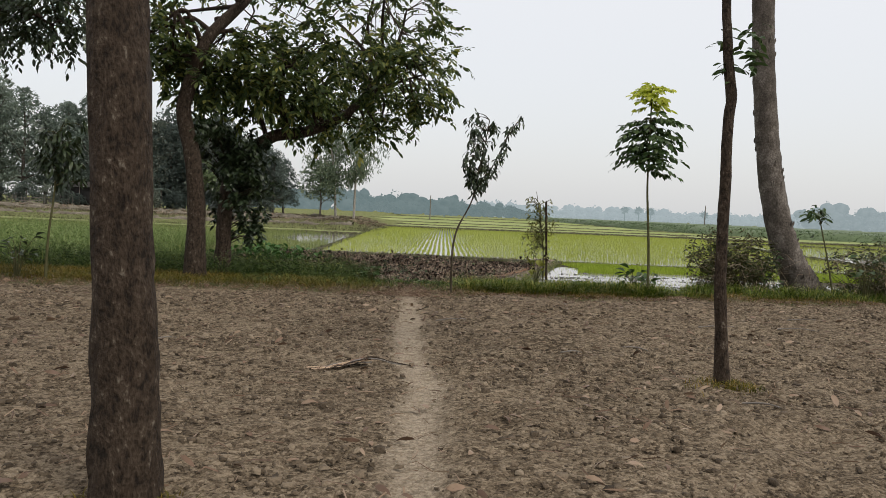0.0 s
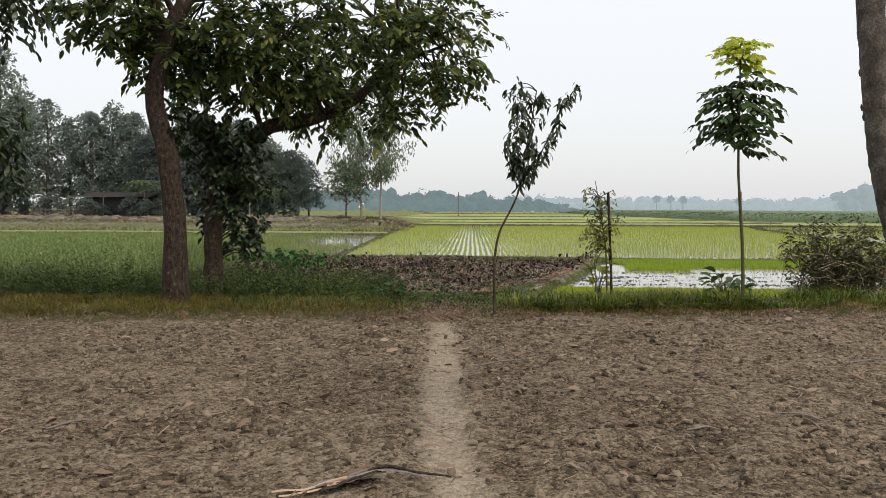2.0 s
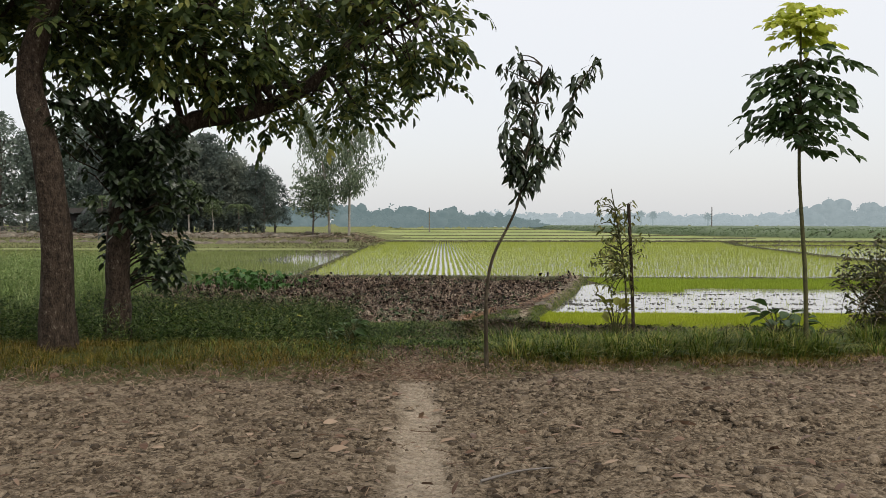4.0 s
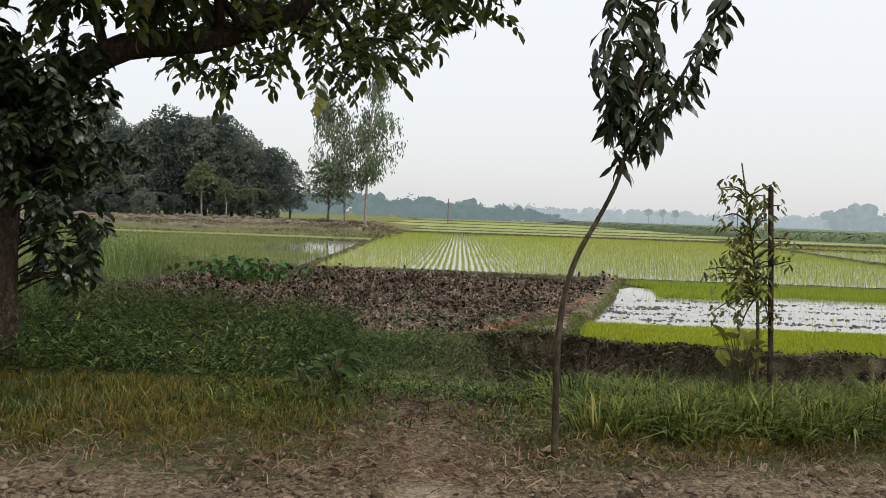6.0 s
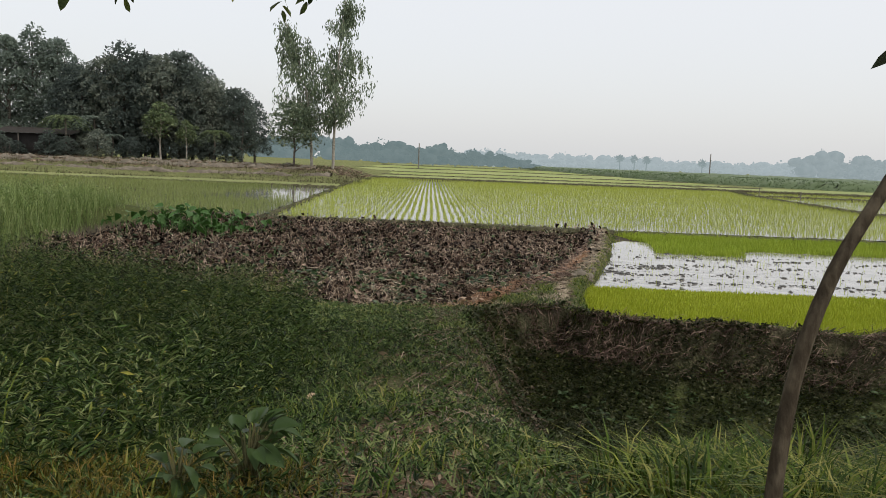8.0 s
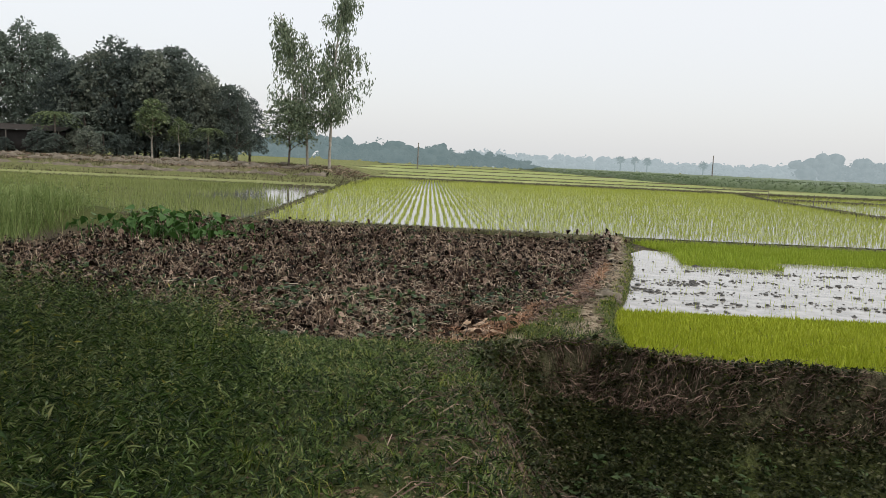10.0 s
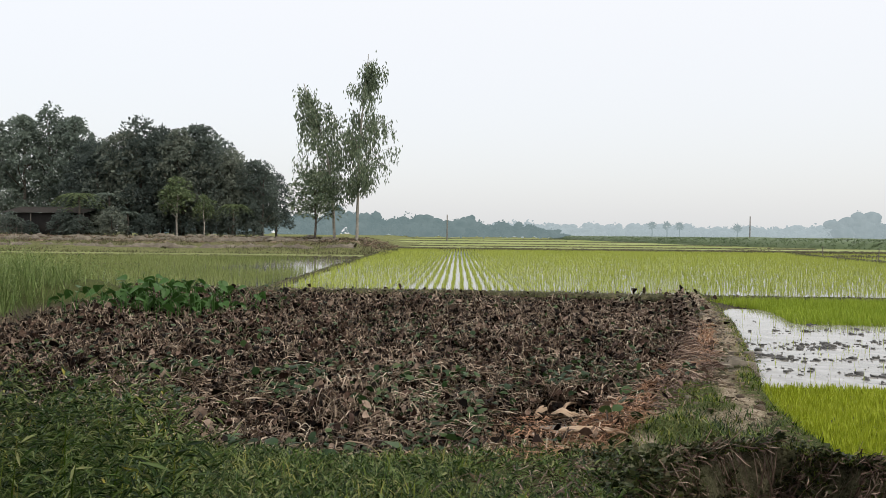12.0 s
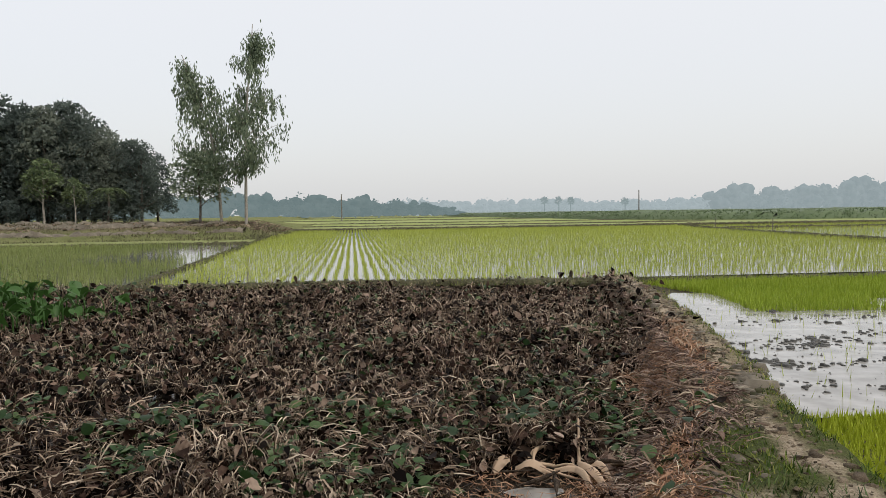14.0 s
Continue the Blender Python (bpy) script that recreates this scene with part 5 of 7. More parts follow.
v, f = strips(p0, (p0 + p2) / 2 + np.array([0, 0, 0.05]), p2, rng.uniform(0.004, 0.011, 2600))
tagged(raw("dry_stems", v, f, ROOT), "dry trailing stems on the slope into the ditch", "roots", kind="stuff")


# ---- trees ----
def blob_points(n, centre, radii, shell=0.55):
    u = rng.standard_normal((n, 3))
    u /= np.linalg.norm(u, axis=1)[:, None]
    r = rng.uniform(shell, 1.0, n) ** 0.7
    return np.asarray(centre) + u * r[:, None] * np.asarray(radii), u


def limb(a, b, r0, r1, sag=0.0, n=8, sides=6):
    a, b = np.asarray(a, float), np.asarray(b, float)
    m = (a + b) / 2 + np.array([0, 0, sag]) + rng.standard_normal(3) * 0.07 * np.linalg.norm(b - a)
    return tube(smooth_line([a, m, b], n), np.linspace(r0, r1, n), sides)


def crown_tree(name, at, label, trunks, crowns, floor_z, spray, mat, group=""):
    """A tree with one or more trunks, boughs to each lobe of the crown, twigs and feathered sprays."""
    t = thing(name, at, label, "tree", group)
    off = -np.array(at)
    joints = []
    for line, radii in trunks:
        n = 30
        p = smooth_line(line, n)
        v, f = tube(p + off, np.interp(np.linspace(0, 1, n), np.linspace(0, 1, len(radii)), radii), 14, 0.045)
        raw("trunk", v, f, BARK, t, smooth=True)
        joints.append(p[12:])
    joints = np.concatenate(joints)
    ends, dirs, twigs = [], [], []
    for c, r, n in crowns:
        c = np.array(c, float)
        boughs = blob_points(max(3, n // 22), c, np.array(r) * 0.75, 0.3)[0]
        lines = []
        for e in boughs:
            q = joints[np.argmin(np.linalg.norm(joints - e, axis=1) + 0.6 * np.maximum(joints[:, 2] - e[2], 0))]
            m = (q + e) / 2 + np.array([0, 0, 0.25]) + rng.standard_normal(3) * 0.15
            ln = smooth_line([q, m, e], 10)
            lines.append(ln)
            v, f = tube(ln + off, np.linspace(0.05, 0.018, 10), 7, 0.04)
            raw("bough", v, f, BARK, t, smooth=True)
        lines = np.concatenate(lines)
        p, u = blob_points(n, c, r, 0.3)
        k = p[:, 2] > floor_z(p[:, 0], p[:, 1])
        p, u = p[k], u[k]
        for e in p[::2]:
            q = lines[np.argmin(np.linalg.norm(lines - e, axis=1))]
            twigs.append(limb(q + off, e + off, 0.014, 0.005, 0.05, 5, 4))
        ends.append(p)
        dirs.append(u * np.array([1, 1, 0.35]) + rng.normal(0, 0.45, p.shape) + np.array([0, 0, -0.25]))
    v, f = joined(twigs)
    tagged(raw("twig_work", v, f, BARK, t), kind="stuff")
    e, d = np.repeat(np.concatenate(ends), spray[0], 0), np.repeat(np.concatenate(dirs), spray[0], 0)
    e = e + rng.normal(0, 0.12, e.shape)
    d = d + rng.normal(0, 0.7, d.shape)
    foliage("crown", sprays(e + off, d, *spray[1:]), mat, t, "mid-green leaves with a few yellowing sprays")
    return t


big = crown_tree(
    "leafy_tree", (-3.87, 14.3, 0.0), "large dark-barked tree with two trunks and a wide leafy crown",
    [([(-3.86, 14.3, -0.1), (-3.86, 14.3, 0.45), (-3.86, 14.3, 1.2), (-3.94, 14.3, 2.1), (-4.14, 14.32, 2.95), (-4.06, 14.4, 3.5), (-3.8, 14.6, 4.4), (-3.2, 15.6, 5.6), (-2.8, 16.2, 7.2)], [0.23, 0.175, 0.15, 0.14, 0.13, 0.115, 0.09, 0.05]),
     ([(-3.72, 15.5, -0.2), (-3.7, 15.5, 0.5), (-3.68, 15.5, 1.3), (-3.6, 15.55, 1.95), (-3.3, 15.75, 2.42), (-2.85, 16.0, 2.78), (-2.2, 16.4, 2.95), (-1.5, 17.0, 3.45), (-0.9, 17.6, 4.4)], [0.2, 0.15, 0.135, 0.13, 0.125, 0.11, 0.09, 0.05])],
    [((-4.0, 16.8, 6.6), (4.1, 4.6, 2.6), 210), ((-1.5, 17.4, 5.3), (2.25, 3.0, 1.75), 115), ((-2.5, 15.7, 3.9), (1.3, 1.2, 1.0), 72), ((-0.35, 16.5, 4.0), (1.0, 1.1, 0.9), 70), ((-2.9, 15.5, 3.5), (0.9, 0.6, 0.7), 22), ((-4.55, 14.4, 4.3), (0.75, 0.7, 0.7), 42), ((-4.1, 14.8, 3.9), (0.9, 0.7, 0.8), 60), ((-6.6, 16.4, 7.2), (2.2, 2.0, 1.3), 80), ((-1.7, 17.0, 2.95), (1.4, 0.7, 0.5), 20), ((-1.75, 20.9, 4.7), (1.2, 1.8, 1.1), 45), ((-1.15, 19.7, 3.5), (0.55, 0.6, 0.4), 14), ((-3.0, 19.0, 3.55), (0.8, 0.5, 0.45), 16), ((-3.5, 15.4, 4.0), (1.2, 0.9, 0.85), 48)],
    lambda x, y: np.interp(x, [-6, -4.6, -3.8, -3.3, -2.6, -2.3, -1.9, -1.5, -0.5, 0.5], [4.6, 3.7, 2.8, 2.85, 3.0, 2.75, 2.7, 2.9, 3.0, 3.4]) + 0.35 * waves(x, y, 1.3, 71), (3, 9, 0.33, 0.165, 0.42, 0.45), TREE_LEAF)
p = np.vstack([blob_points(105, (0.45, 1.5, 1.75), (0.75, 0.55, 1.1), 0.0)[0], blob_points(80, (0.3, 1.2, 2.45), (0.85, 0.5, 0.5), 0.1)[0], blob_points(26, (0.05, 0.3, 2.75), (0.4, 0.5, 0.4), 0.0)[0], blob_points(24, (0.75, 1.5, 0.95), (0.4, 0.4, 0.4), 0.0)[0], blob_points(46, (0.42, 0.9, 1.95), (0.55, 0.25, 0.75), 0.0)[0]])
v, f = joined([limb((0.18, 1.3, max(0.4, q[2] * 0.8)), q, 0.012, 0.005, 0.1, 5, 4) for q in p[::2]])
tagged(raw("shoot_work", v, f, BARK, big), kind="stuff")
foliage("lower_foliage", rosettes(p, 15, 0.14, 0.4, 0.8), DARK_LEAF, big, "dark drooping leaves round the trunk")

crown_tree(
    "hedge_tree", (-7.3, 13.6, 0.0), "dark tree at the field's edge with hanging leaves",
    [([(-7.3, 13.6, -0.1), (-7.28, 13.6, 1.2), (-7.35, 13.6, 2.6), (-7.2, 13.7, 4.0), (-7.0, 13.8, 5.5)], [0.17, 0.14, 0.13, 0.1, 0.05])],
    [((-6.9, 13.0, 4.9), (1.9, 1.7, 1.3), 120), ((-5.7, 12.8, 4.3), (0.9, 0.6, 0.55), 46)],
    lambda x, y: 3.5 + 0.3 * waves(x, y, 1.0, 72), (3, 9, 0.34, 0.13, 0.42, 0.9), DARK_LEAF)

near_tree = crown_tree(
    "roadside_tree", (-0.88, 3.87, 0.0), "straight brown-barked tree trunk mottled with pale lichen",
    [([(-0.86, 3.87, -0.1), (-0.87, 3.87, 0.5), (-0.9, 3.87, 1.2), (-0.95, 3.88, 2.3), (-1.05, 3.95, 4.0), (-1.2, 4.2, 7.0)], [0.175, 0.15, 0.138, 0.13, 0.12, 0.07])],
    [((-1.4, 4.2, 7.8), (2.4, 2.2, 1.4), 120)], lambda x, y: 6.3 + 0 * x, (2, 9, 0.42, 0.17, 0.42, 0.8), TREE_LEAF)

slim = crown_tree(
    "slender_tree", (2.95, 6.75, 0.0), "slender brown sapling trunk with a kink and a leaf tuft",
    [([(2.965, 6.75, -0.1), (2.93, 6.75, 0.42), (2.893, 6.75, 0.9), (2.888, 6.75, 1.4), (2.888, 6.75, 1.75), (2.878, 6.75, 2.05), (2.884, 6.75, 2.3), (2.892, 6.75, 2.45), (2.856, 6.75, 2.7), (2.83, 6.75, 2.98), (2.81, 6.75, 3.25), (2.82, 6.75, 4.2), (2.95, 6.8, 5.2)], [0.075, 0.052, 0.047, 0.045, 0.044, 0.043, 0.045, 0.04, 0.037, 0.033, 0.025])],
    [((2.95, 6.8, 5.6), (1.2, 1.2, 0.8), 40)], lambda x, y: 4.6 + 0 * x, (2, 9, 0.4, 0.16, 0.4, 0.8), TREE_LEAF)
foliage("leaf_tuft", rosettes(np.array([(0.06, -0.05, 2.72), (-0.14, 0, 2.9), (0.15, 0, 2.8), (0.12, 0.05, 2.98), (-0.1, 0, 2.66), (0.0, -0.06, 2.85)]), 11, 0.13, 0.35, 0.3), SAP_LEAF, slim)

# palm with a swollen foot and old leaf stubs
palm = thing("palm_tree", (8.2, 16.3, 0.0), "grey palm trunk curved and swollen at the foot", "tree")
pl = smooth_line([(-0.15, 0, -0.15), (-0.3, 0, 0.3), (-0.58, 0, 0.85), (-0.92, 0, 2.0), (-1.16, 0, 3.5), (-1.36, 0, 5.9), (-1.4, 0, 8.6)], 60)
rad = np.interp(np.linspace(0, 1, 60), [0, 0.05, 0.1, 0.22, 0.4, 0.7, 1], [0.62, 0.5, 0.4, 0.31, 0.26, 0.22, 0.2]) * (1 + 0.025 * np.where(np.arange(60) % 2, 1, -1))
v, f = tube(pl, rad, 20, 0.03)
raw("trunk", v, f, BARK_GREY, palm)
stub_v = []
for k in range(70):
    i = rng.integers(8, 58)
    a = rng.uniform(0, 2 * np.pi)
    o = np.array([math.cos(a), math.sin(a), 0.0])
    q = pl[i] + o * rad[i] * 0.95
    stub_v.append(tube(np.array([q, q + o * 0.025 + (0, 0, 0.05), q + o * 0.03 + (0, 0, 0.1)]), [0.03, 0.02, 0.006], 5))
v, f = joined(stub_v)
tagged(raw("leaf_stubs", v, f, BARK_GREY, palm), kind="stuff")
for a in np.linspace(0, 2 * np.pi, 14, endpoint=False):
    o = np.array([np.cos(a), np.sin(a), 0])
    s = np.linspace(0, 1, 16)
    rib = np.array([(-1.4, 0, 8.6)]) + np.outer(2.6 * s, o) + np.outer(1.4 * s - 2.2 * s ** 2, (0, 0, 1))
    side = np.cross(o, (0, 0, 1))
    fr = [small_leaves(np.repeat(rib, 2, 0), np.tile(side * sg + o * 0.5, (32, 1)) + rng.normal(0, 0.12, (32, 3)), 0.6, 0.08) for sg in (-1, 1)]
    v, f = joined(fr)
    raw("frond", v, f, SAP_LEAF, palm)


def sapling(name, line, r0, r1, ends, leaf_vf, mat, label, bark=STEM, fork=None):
    t = thing(name, line[0], label, "sapling")
    b = np.array(line[0])
    p = smooth_line(line, 26) - b
    v, f = tube(p, np.linspace(r0, r1, 26), 9, 0.05)
    raw("trunk", v, f, bark, t, smooth=True)
    c = np.asarray(ends) - b
    tw = []
    joints = p[10:]
    if fork is not None:
        w = smooth_line(fork, 12) - b
        v, f = tube(w, np.linspace(r1 * 1.5, r1 * 0.6, 12), 7, 0.05)
        raw("branch", v, f, bark, t, smooth=True)
        joints = np.vstack([joints, w])
    for q in c:
        k = joints[np.argmin(np.linalg.norm(joints - q, axis=1) + 0.5 * np.maximum(joints[:, 2] - q[2] + 0.1, 0))]
        tw.append(limb(k, q, 0.009, 0.004, 0.03, 6, 5))
    v, f = joined(tw)
    tagged(raw("twig_work", v, f, bark, t), kind="stuff")
    foliage("crown", leaf_vf(c), mat, t)
    return t


# leaning sapling: three leaders, leaves hanging in whorls along each
ends = []
for line, n, loose in (([(1.07, 13.35, 1.78), (0.97, 13.33, 2.12), (0.98, 13.35, 2.6), (1.03, 13.36, 3.05)], 27, 0.07), ([(1.09, 13.36, 1.85), (1.19, 13.4, 2.25), (1.24, 13.42, 2.65), (1.29, 13.4, 3.0)], 24, 0.08),
                       ([(1.12, 13.32, 1.85), (1.32, 13.28, 2.1), (1.45, 13.3, 2.4)], 12, 0.06), ([(1.45, 13.3, 2.4), (1.6, 13.33, 2.72), (1.79, 13.36, 3.02)], 9, 0.025), ([(1.03, 13.3, 1.95), (0.9, 13.28, 2.25)], 6, 0.04)):
    ends.append(smooth_line(line, n) + rng.normal(0, loose, (n, 3)))
ends = np.vstack(ends)
sapling("leaning_sapling", [(0.747, 13.35, -0.05), (0.739, 13.35, 0.4), (0.74, 13.35, 0.72), (0.766, 13.35, 0.97), (0.822, 13.35, 1.165), (0.885, 13.35, 1.295), (0.982, 13.35, 1.485), (1.055, 13.35, 1.69), (1.12, 13.36, 2.1), (1.2, 13.38, 2.5), (1.27, 13.38, 2.95)], 0.021, 0.007, ends,
        lambda c: rosettes(c, 9, 0.135, 0.29, 1.5), DARK_LEAF, "leaning young mango sapling with drooping dark leaves", SAP_BARK, [(1.07, 13.33, 1.75), (1.3, 13.29, 2.1), (1.45, 13.3, 2.4), (1.6, 13.33, 2.72), (1.78, 13.36, 3.0)])

# the yellow-topped sapling: leaf stalks in tiers round a thin stem
a = np.arange(54) * 2.4 + rng.normal(0, 0.2, 54)
tier = np.linspace(2.35, 3.25, 54)
axis_pts = np.stack([4.215 + 0 * a, 14.4 + 0 * a, tier + rng.normal(0, 0.04, len(a))], 1)
axis_dir = np.stack([np.cos(a), np.sin(a), rng.uniform(-0.05, 0.45, len(a))], 1)
yel = sapling("yellow_topped_sapling", [(4.32, 14.4, -0.05), (4.3, 14.4, 0.8), (4.24, 14.4, 1.6), (4.21, 14.4, 2.1), (4.21, 14.4, 3.0), (4.2, 14.4, 3.75)], 0.027, 0.01,
              axis_pts + axis_dir * 0.12, lambda c: sprays(axis_pts - np.array([4.32, 14.4, -0.05]), axis_dir * np.interp(axis_pts[:, 2:], [2.1, 2.6, 3.2], [0.95, 1.0, 0.7]), 13, np.interp(tier, [2.3, 2.55, 2.95, 3.25], [0.4, 0.52, 0.64, 0.55]), 0.16, 0.46, 0.9), SAP_LEAF, "slender sapling with layered leaves and a yellow top", STEM)
a = np.linspace(0, 4 * np.pi, 34)
foliage("young_top", sprays(np.stack([-0.115 + 0 * a, 0 * a, 3.62 + rng.uniform(-0.16, 0.26, len(a))], 1), np.stack([np.cos(a), np.sin(a), rng.uniform(0.1, 0.9, len(a))], 1), 11, 0.36, 0.13, 0.5, 0.9), YELLOW_LEAF, yel, "fresh yellow-green leaves")

ends, _ = blob_points(58, (-5.58, 12.9, 2.05), (0.48, 0.4, 0.62), 0.1)
sapling("young_mango_sapling", [(-5.84, 12.9, -0.05), (-5.8, 12.9, 0.7), (-5.72, 12.9, 1.4), (-5.62, 12.9, 2.5)], 0.025, 0.01, ends, lambda c: rosettes(c, 10, 0.18, 0.27, 1.2), DARK_LEAF, "thin young mango sapling with dark leaves", STEM)
ends, _ = blob_points(9, (7.65, 15.2, 1.65), (0.3, 0.3, 0.25), 0.2)
sapling("bent_sapling", [(8.1, 15.2, -0.05), (7.95, 15.2, 0.7), (7.72, 15.2, 1.6)], 0.022, 0.009, ends, lambda c: rosettes(c, 9, 0.16, 0.32, 0.4), SAP_LEAF, "thin bending sapling beside the palm", STEM)

stake = thing("wooden_stake", (2.55, 14.9, 0.0), "dark weathered wooden stake in the verge", "stake")
v, f = tube(np.array([(0.0, 0, -0.2), (-0.02, 0, 0.5), (-0.05, 0, 1.1), (-0.08, 0, 1.66), (-0.08, 0, 1.68)]), [0.022, 0.021, 0.02, 0.019, 0.004], 8, 0.07)
raw("post", v, f, BARK, stake)
ends, _ = blob_points(66, (2.38, 15.0, 1.2), (0.36, 0.3, 0.68), 0.15)
sapling("staked_sapling", [(2.5, 15.05, -0.05), (2.48, 15.05, 0.7), (2.4, 15.05, 1.3), (2.3, 15.05, 1.85)], 0.015, 0.005, ends, lambda c: rosettes(c, 8, 0.075, 0.36, 1.0), OLIVE_LEAF, "spindly olive-leaved sapling beside its stake", STEM)


def bush(name, at, r, h, n, mat, label, leaf=0.12, per=8, stems=True, width=0.34):
    t = thing(name, at, label, "bush")
    p, _ = blob_points(n, (0, 0, h * 0.5), (r, r * 0.8, h * 0.5), 0.15)
    p[:, 2] = np.maximum(p[:, 2], 0.06)
    if stems:
        v, f = joined([limb((rng.normal(0, r * 0.25), rng.normal(0, r * 0.2), -0.05), q, 0.01, 0.004, 0.12, 6, 4) for q in p[::2]])
        tagged(raw("stem_work", v, f, STEM, t), kind="stuff")
    foliage("foliage", rosettes(p, per, leaf, width, 0.3), mat, t)
    return t


bush("tangled_bush", (6.3, 15.9, 0.0), 1.0, 1.35, 330, TANGLE, "tangled olive-brown bush at the palm's foot", 0.1)
bush("tangled_bush", (9.5, 15.9, 0.0), 1.4, 1.2, 360, TANGLE, "tangled low bush with dry stems by the palm", 0.1)
bush("green_bush", (7.0, 16.0, 0.0), 0.5, 0.95, 60, SAP_LEAF, "small green bush against the palm's foot", 0.14)
for cx, cy, r, n in ((6.4, 15.5, 0.6, 320), (9.3, 15.3, 0.9, 420)):
    p0 = np.stack([rng.normal(cx, r, n), rng.normal(cy, 0.25, n), rng.uniform(0.05, 0.8, n)], 1)
    p2 = p0 + rng.normal(0, 0.28, (n, 3)) + np.array([0, 0, -0.15])
    p2[:, 2] = np.maximum(p2[:, 2], 0.05)
    v, f = strips(p0, (p0 + p2) / 2 + np.array([0, 0, 0.1]), p2, 0.008)
    tagged(raw("dry_vines", v, f, STALKS), "dry vines draped over the bushes", "vines", kind="stuff")


def broad_plant(name, at, n, h, leaf, mat, label, width=0.55, rise=(-0.5, 0.9)):
    """A clump of stems, each with one or two large leaves of its own."""
    t = thing(name, at, label, "plant")
    for k in range(n):
        a, r = rng.uniform(0, 2 * np.pi), rng.uniform(0.05, 0.28)
        o = np.array([math.cos(a), math.sin(a), 0.0])
        top = o * r * h * 1.4 + np.array([0, 0, h * rng.uniform(0.45, 1.0)])
        v, f = tube(smooth_line([o * 0.03, top * np.array([0.35, 0.35, 0.6]), top], 6), np.linspace(0.007, 0.004, 6), 5)
        st = raw("stem", v, f, STEM, t)
        v, f = big_leaf(top, o + np.array([0, 0, rng.uniform(*rise)]), leaf * rng.uniform(0.65, 1.15), width)
        raw("leaf", v, f, mat, st, smooth=True)
    return t


broad_plant("broadleaf_plant", (-0.72, 14.74, -0.02), 30, 0.34, 0.125, SAP_LEAF, "low broad-leaved plant at the path's edge")
broad_plant("broadleaf_plant", (-0.95, 14.6, -0.02), 16, 0.28, 0.12, SAP_LEAF, "low broad-leaved plant at the path's edge")
broad_plant("yellowing_plant", (2.38, 15.12, -0.02), 17, 0.52, 0.17, YELLOWING, "upright plant with large yellowing leaves by the stake", 0.62, (0.2, 1.6))
broad_plant("leafy_weed", (4.15, 14.75, 0.0), 20, 0.5, 0.2, SAP_LEAF, "leafy green weed at the sapling's foot")
broad_plant("leafy_weed", (4.45, 14.9, 0.0), 14, 0.42, 0.18, SAP_LEAF, "leafy green weed at the sapling's foot")
broad_plant("leafy_weed", (-6.3, 12.9, 0.0), 22, 0.75, 0.17, DARK_LEAF, "dark leafy weed below the young mango")
broad_plant("leafy_weed", (8.6, 15.0, 0.0), 18, 0.9, 0.2, SAP_LEAF, "tall leafy weed beside the palm")

taro = thing("taro_clump", (-7.9, 36.6, -1.15), "clump of large bright green taro leaves in the pond", "plant")
for k in range(135):
    x0, y0 = rng.normal(0.3, 1.0), rng.normal(0, 0.6)
    h = rng.uniform(0.15, 0.8) * (1.1 - 0.2 * abs(x0 - 0.3))
    a = rng.uniform(0, 2 * np.pi)
    o = np.array([math.cos(a), math.sin(a), 0.0])
    top = np.array([x0, y0, h]) + o * 0.2
    v, f = tube(smooth_line([(x0, y0, -0.1), (x0, y0, h * 0.6), top], 6), np.linspace(0.018, 0.009, 6), 5)
    st = raw("stalk", v, f, TARO, taro)
    v, f = big_leaf(top - o * 0.1, o + np.array([0, 0, rng.uniform(-0.9, 0.2)]), rng.uniform(0.22, 0.36), 0.78)
    raw("leaf", v, f, TARO, st, smooth=True)


# ---- woods across the fields ----
def wood_tree(name, h, r, mat, label, clumps=30, per=140, leaf=0.33, bark=BARK_GREY, low=0.16, at=(0, 0, -60), group="grove across the paddies"):
    """A tree of many leafy clumps on boughs, each clump with its leaves on the outside."""
    t = thing(name, at, label, "tree", group)
    spine = np.array([(0, 0, -0.3), (0.1, 0, h * 0.3), (-0.1, 0.1, h * 0.6), (0.05, 0, h * 0.85)])
    v, f = tube(spine, [0.02 * h, 0.015 * h, 0.01 * h, 0.004 * h], 7, 0.05)
    raw("trunk", v, f, bark, t)
    u = np.linspace(0.02, 1.0, clumps)
    zc = h * (low + (0.9 - low) * u)
    a = np.arange(clumps) * 2.4 + rng.normal(0, 0.3, clumps)
    out = r * np.interp(u, [0, 0.35, 0.7, 0.9, 1.0], [0.75, 0.95, 0.75, 0.4, 0.08]) * rng.uniform(0.6, 1.05, clumps)
    c = np.stack([out * np.cos(a), out * np.sin(a), zc + rng.normal(0, 0.02 * h, clumps)], 1)
    for q in c[::3]:
        v, f = limb((0, 0, max(0.2 * h, q[2] - 0.16 * h)), q, 0.007 * h, 0.003 * h, 0.1, 5, 4)
        raw("bough", v, f, bark, t)
    d = rng.standard_normal((clumps, per, 3)) + np.array([0, 0, 0.55])
    d /= np.linalg.norm(d, axis=2)[..., None]
    rc = r * rng.uniform(0.24, 0.42, clumps)
    p = c[:, None, :] + d * rc[:, None, None] * rng.uniform(0.65, 1.08, (clumps, per, 1)) * np.array([1, 1, 0.72])
    d = d * np.array([1, 1, 0.5]) + rng.normal(0, 0.45, d.shape) + np.array([0, 0, -0.25])
    foliage("crown", small_leaves(p.reshape(-1, 3), d.reshape(-1, 3), rng.uniform(0.6, 1.4, clumps * per) * leaf, 0.62), mat, t)
    return t


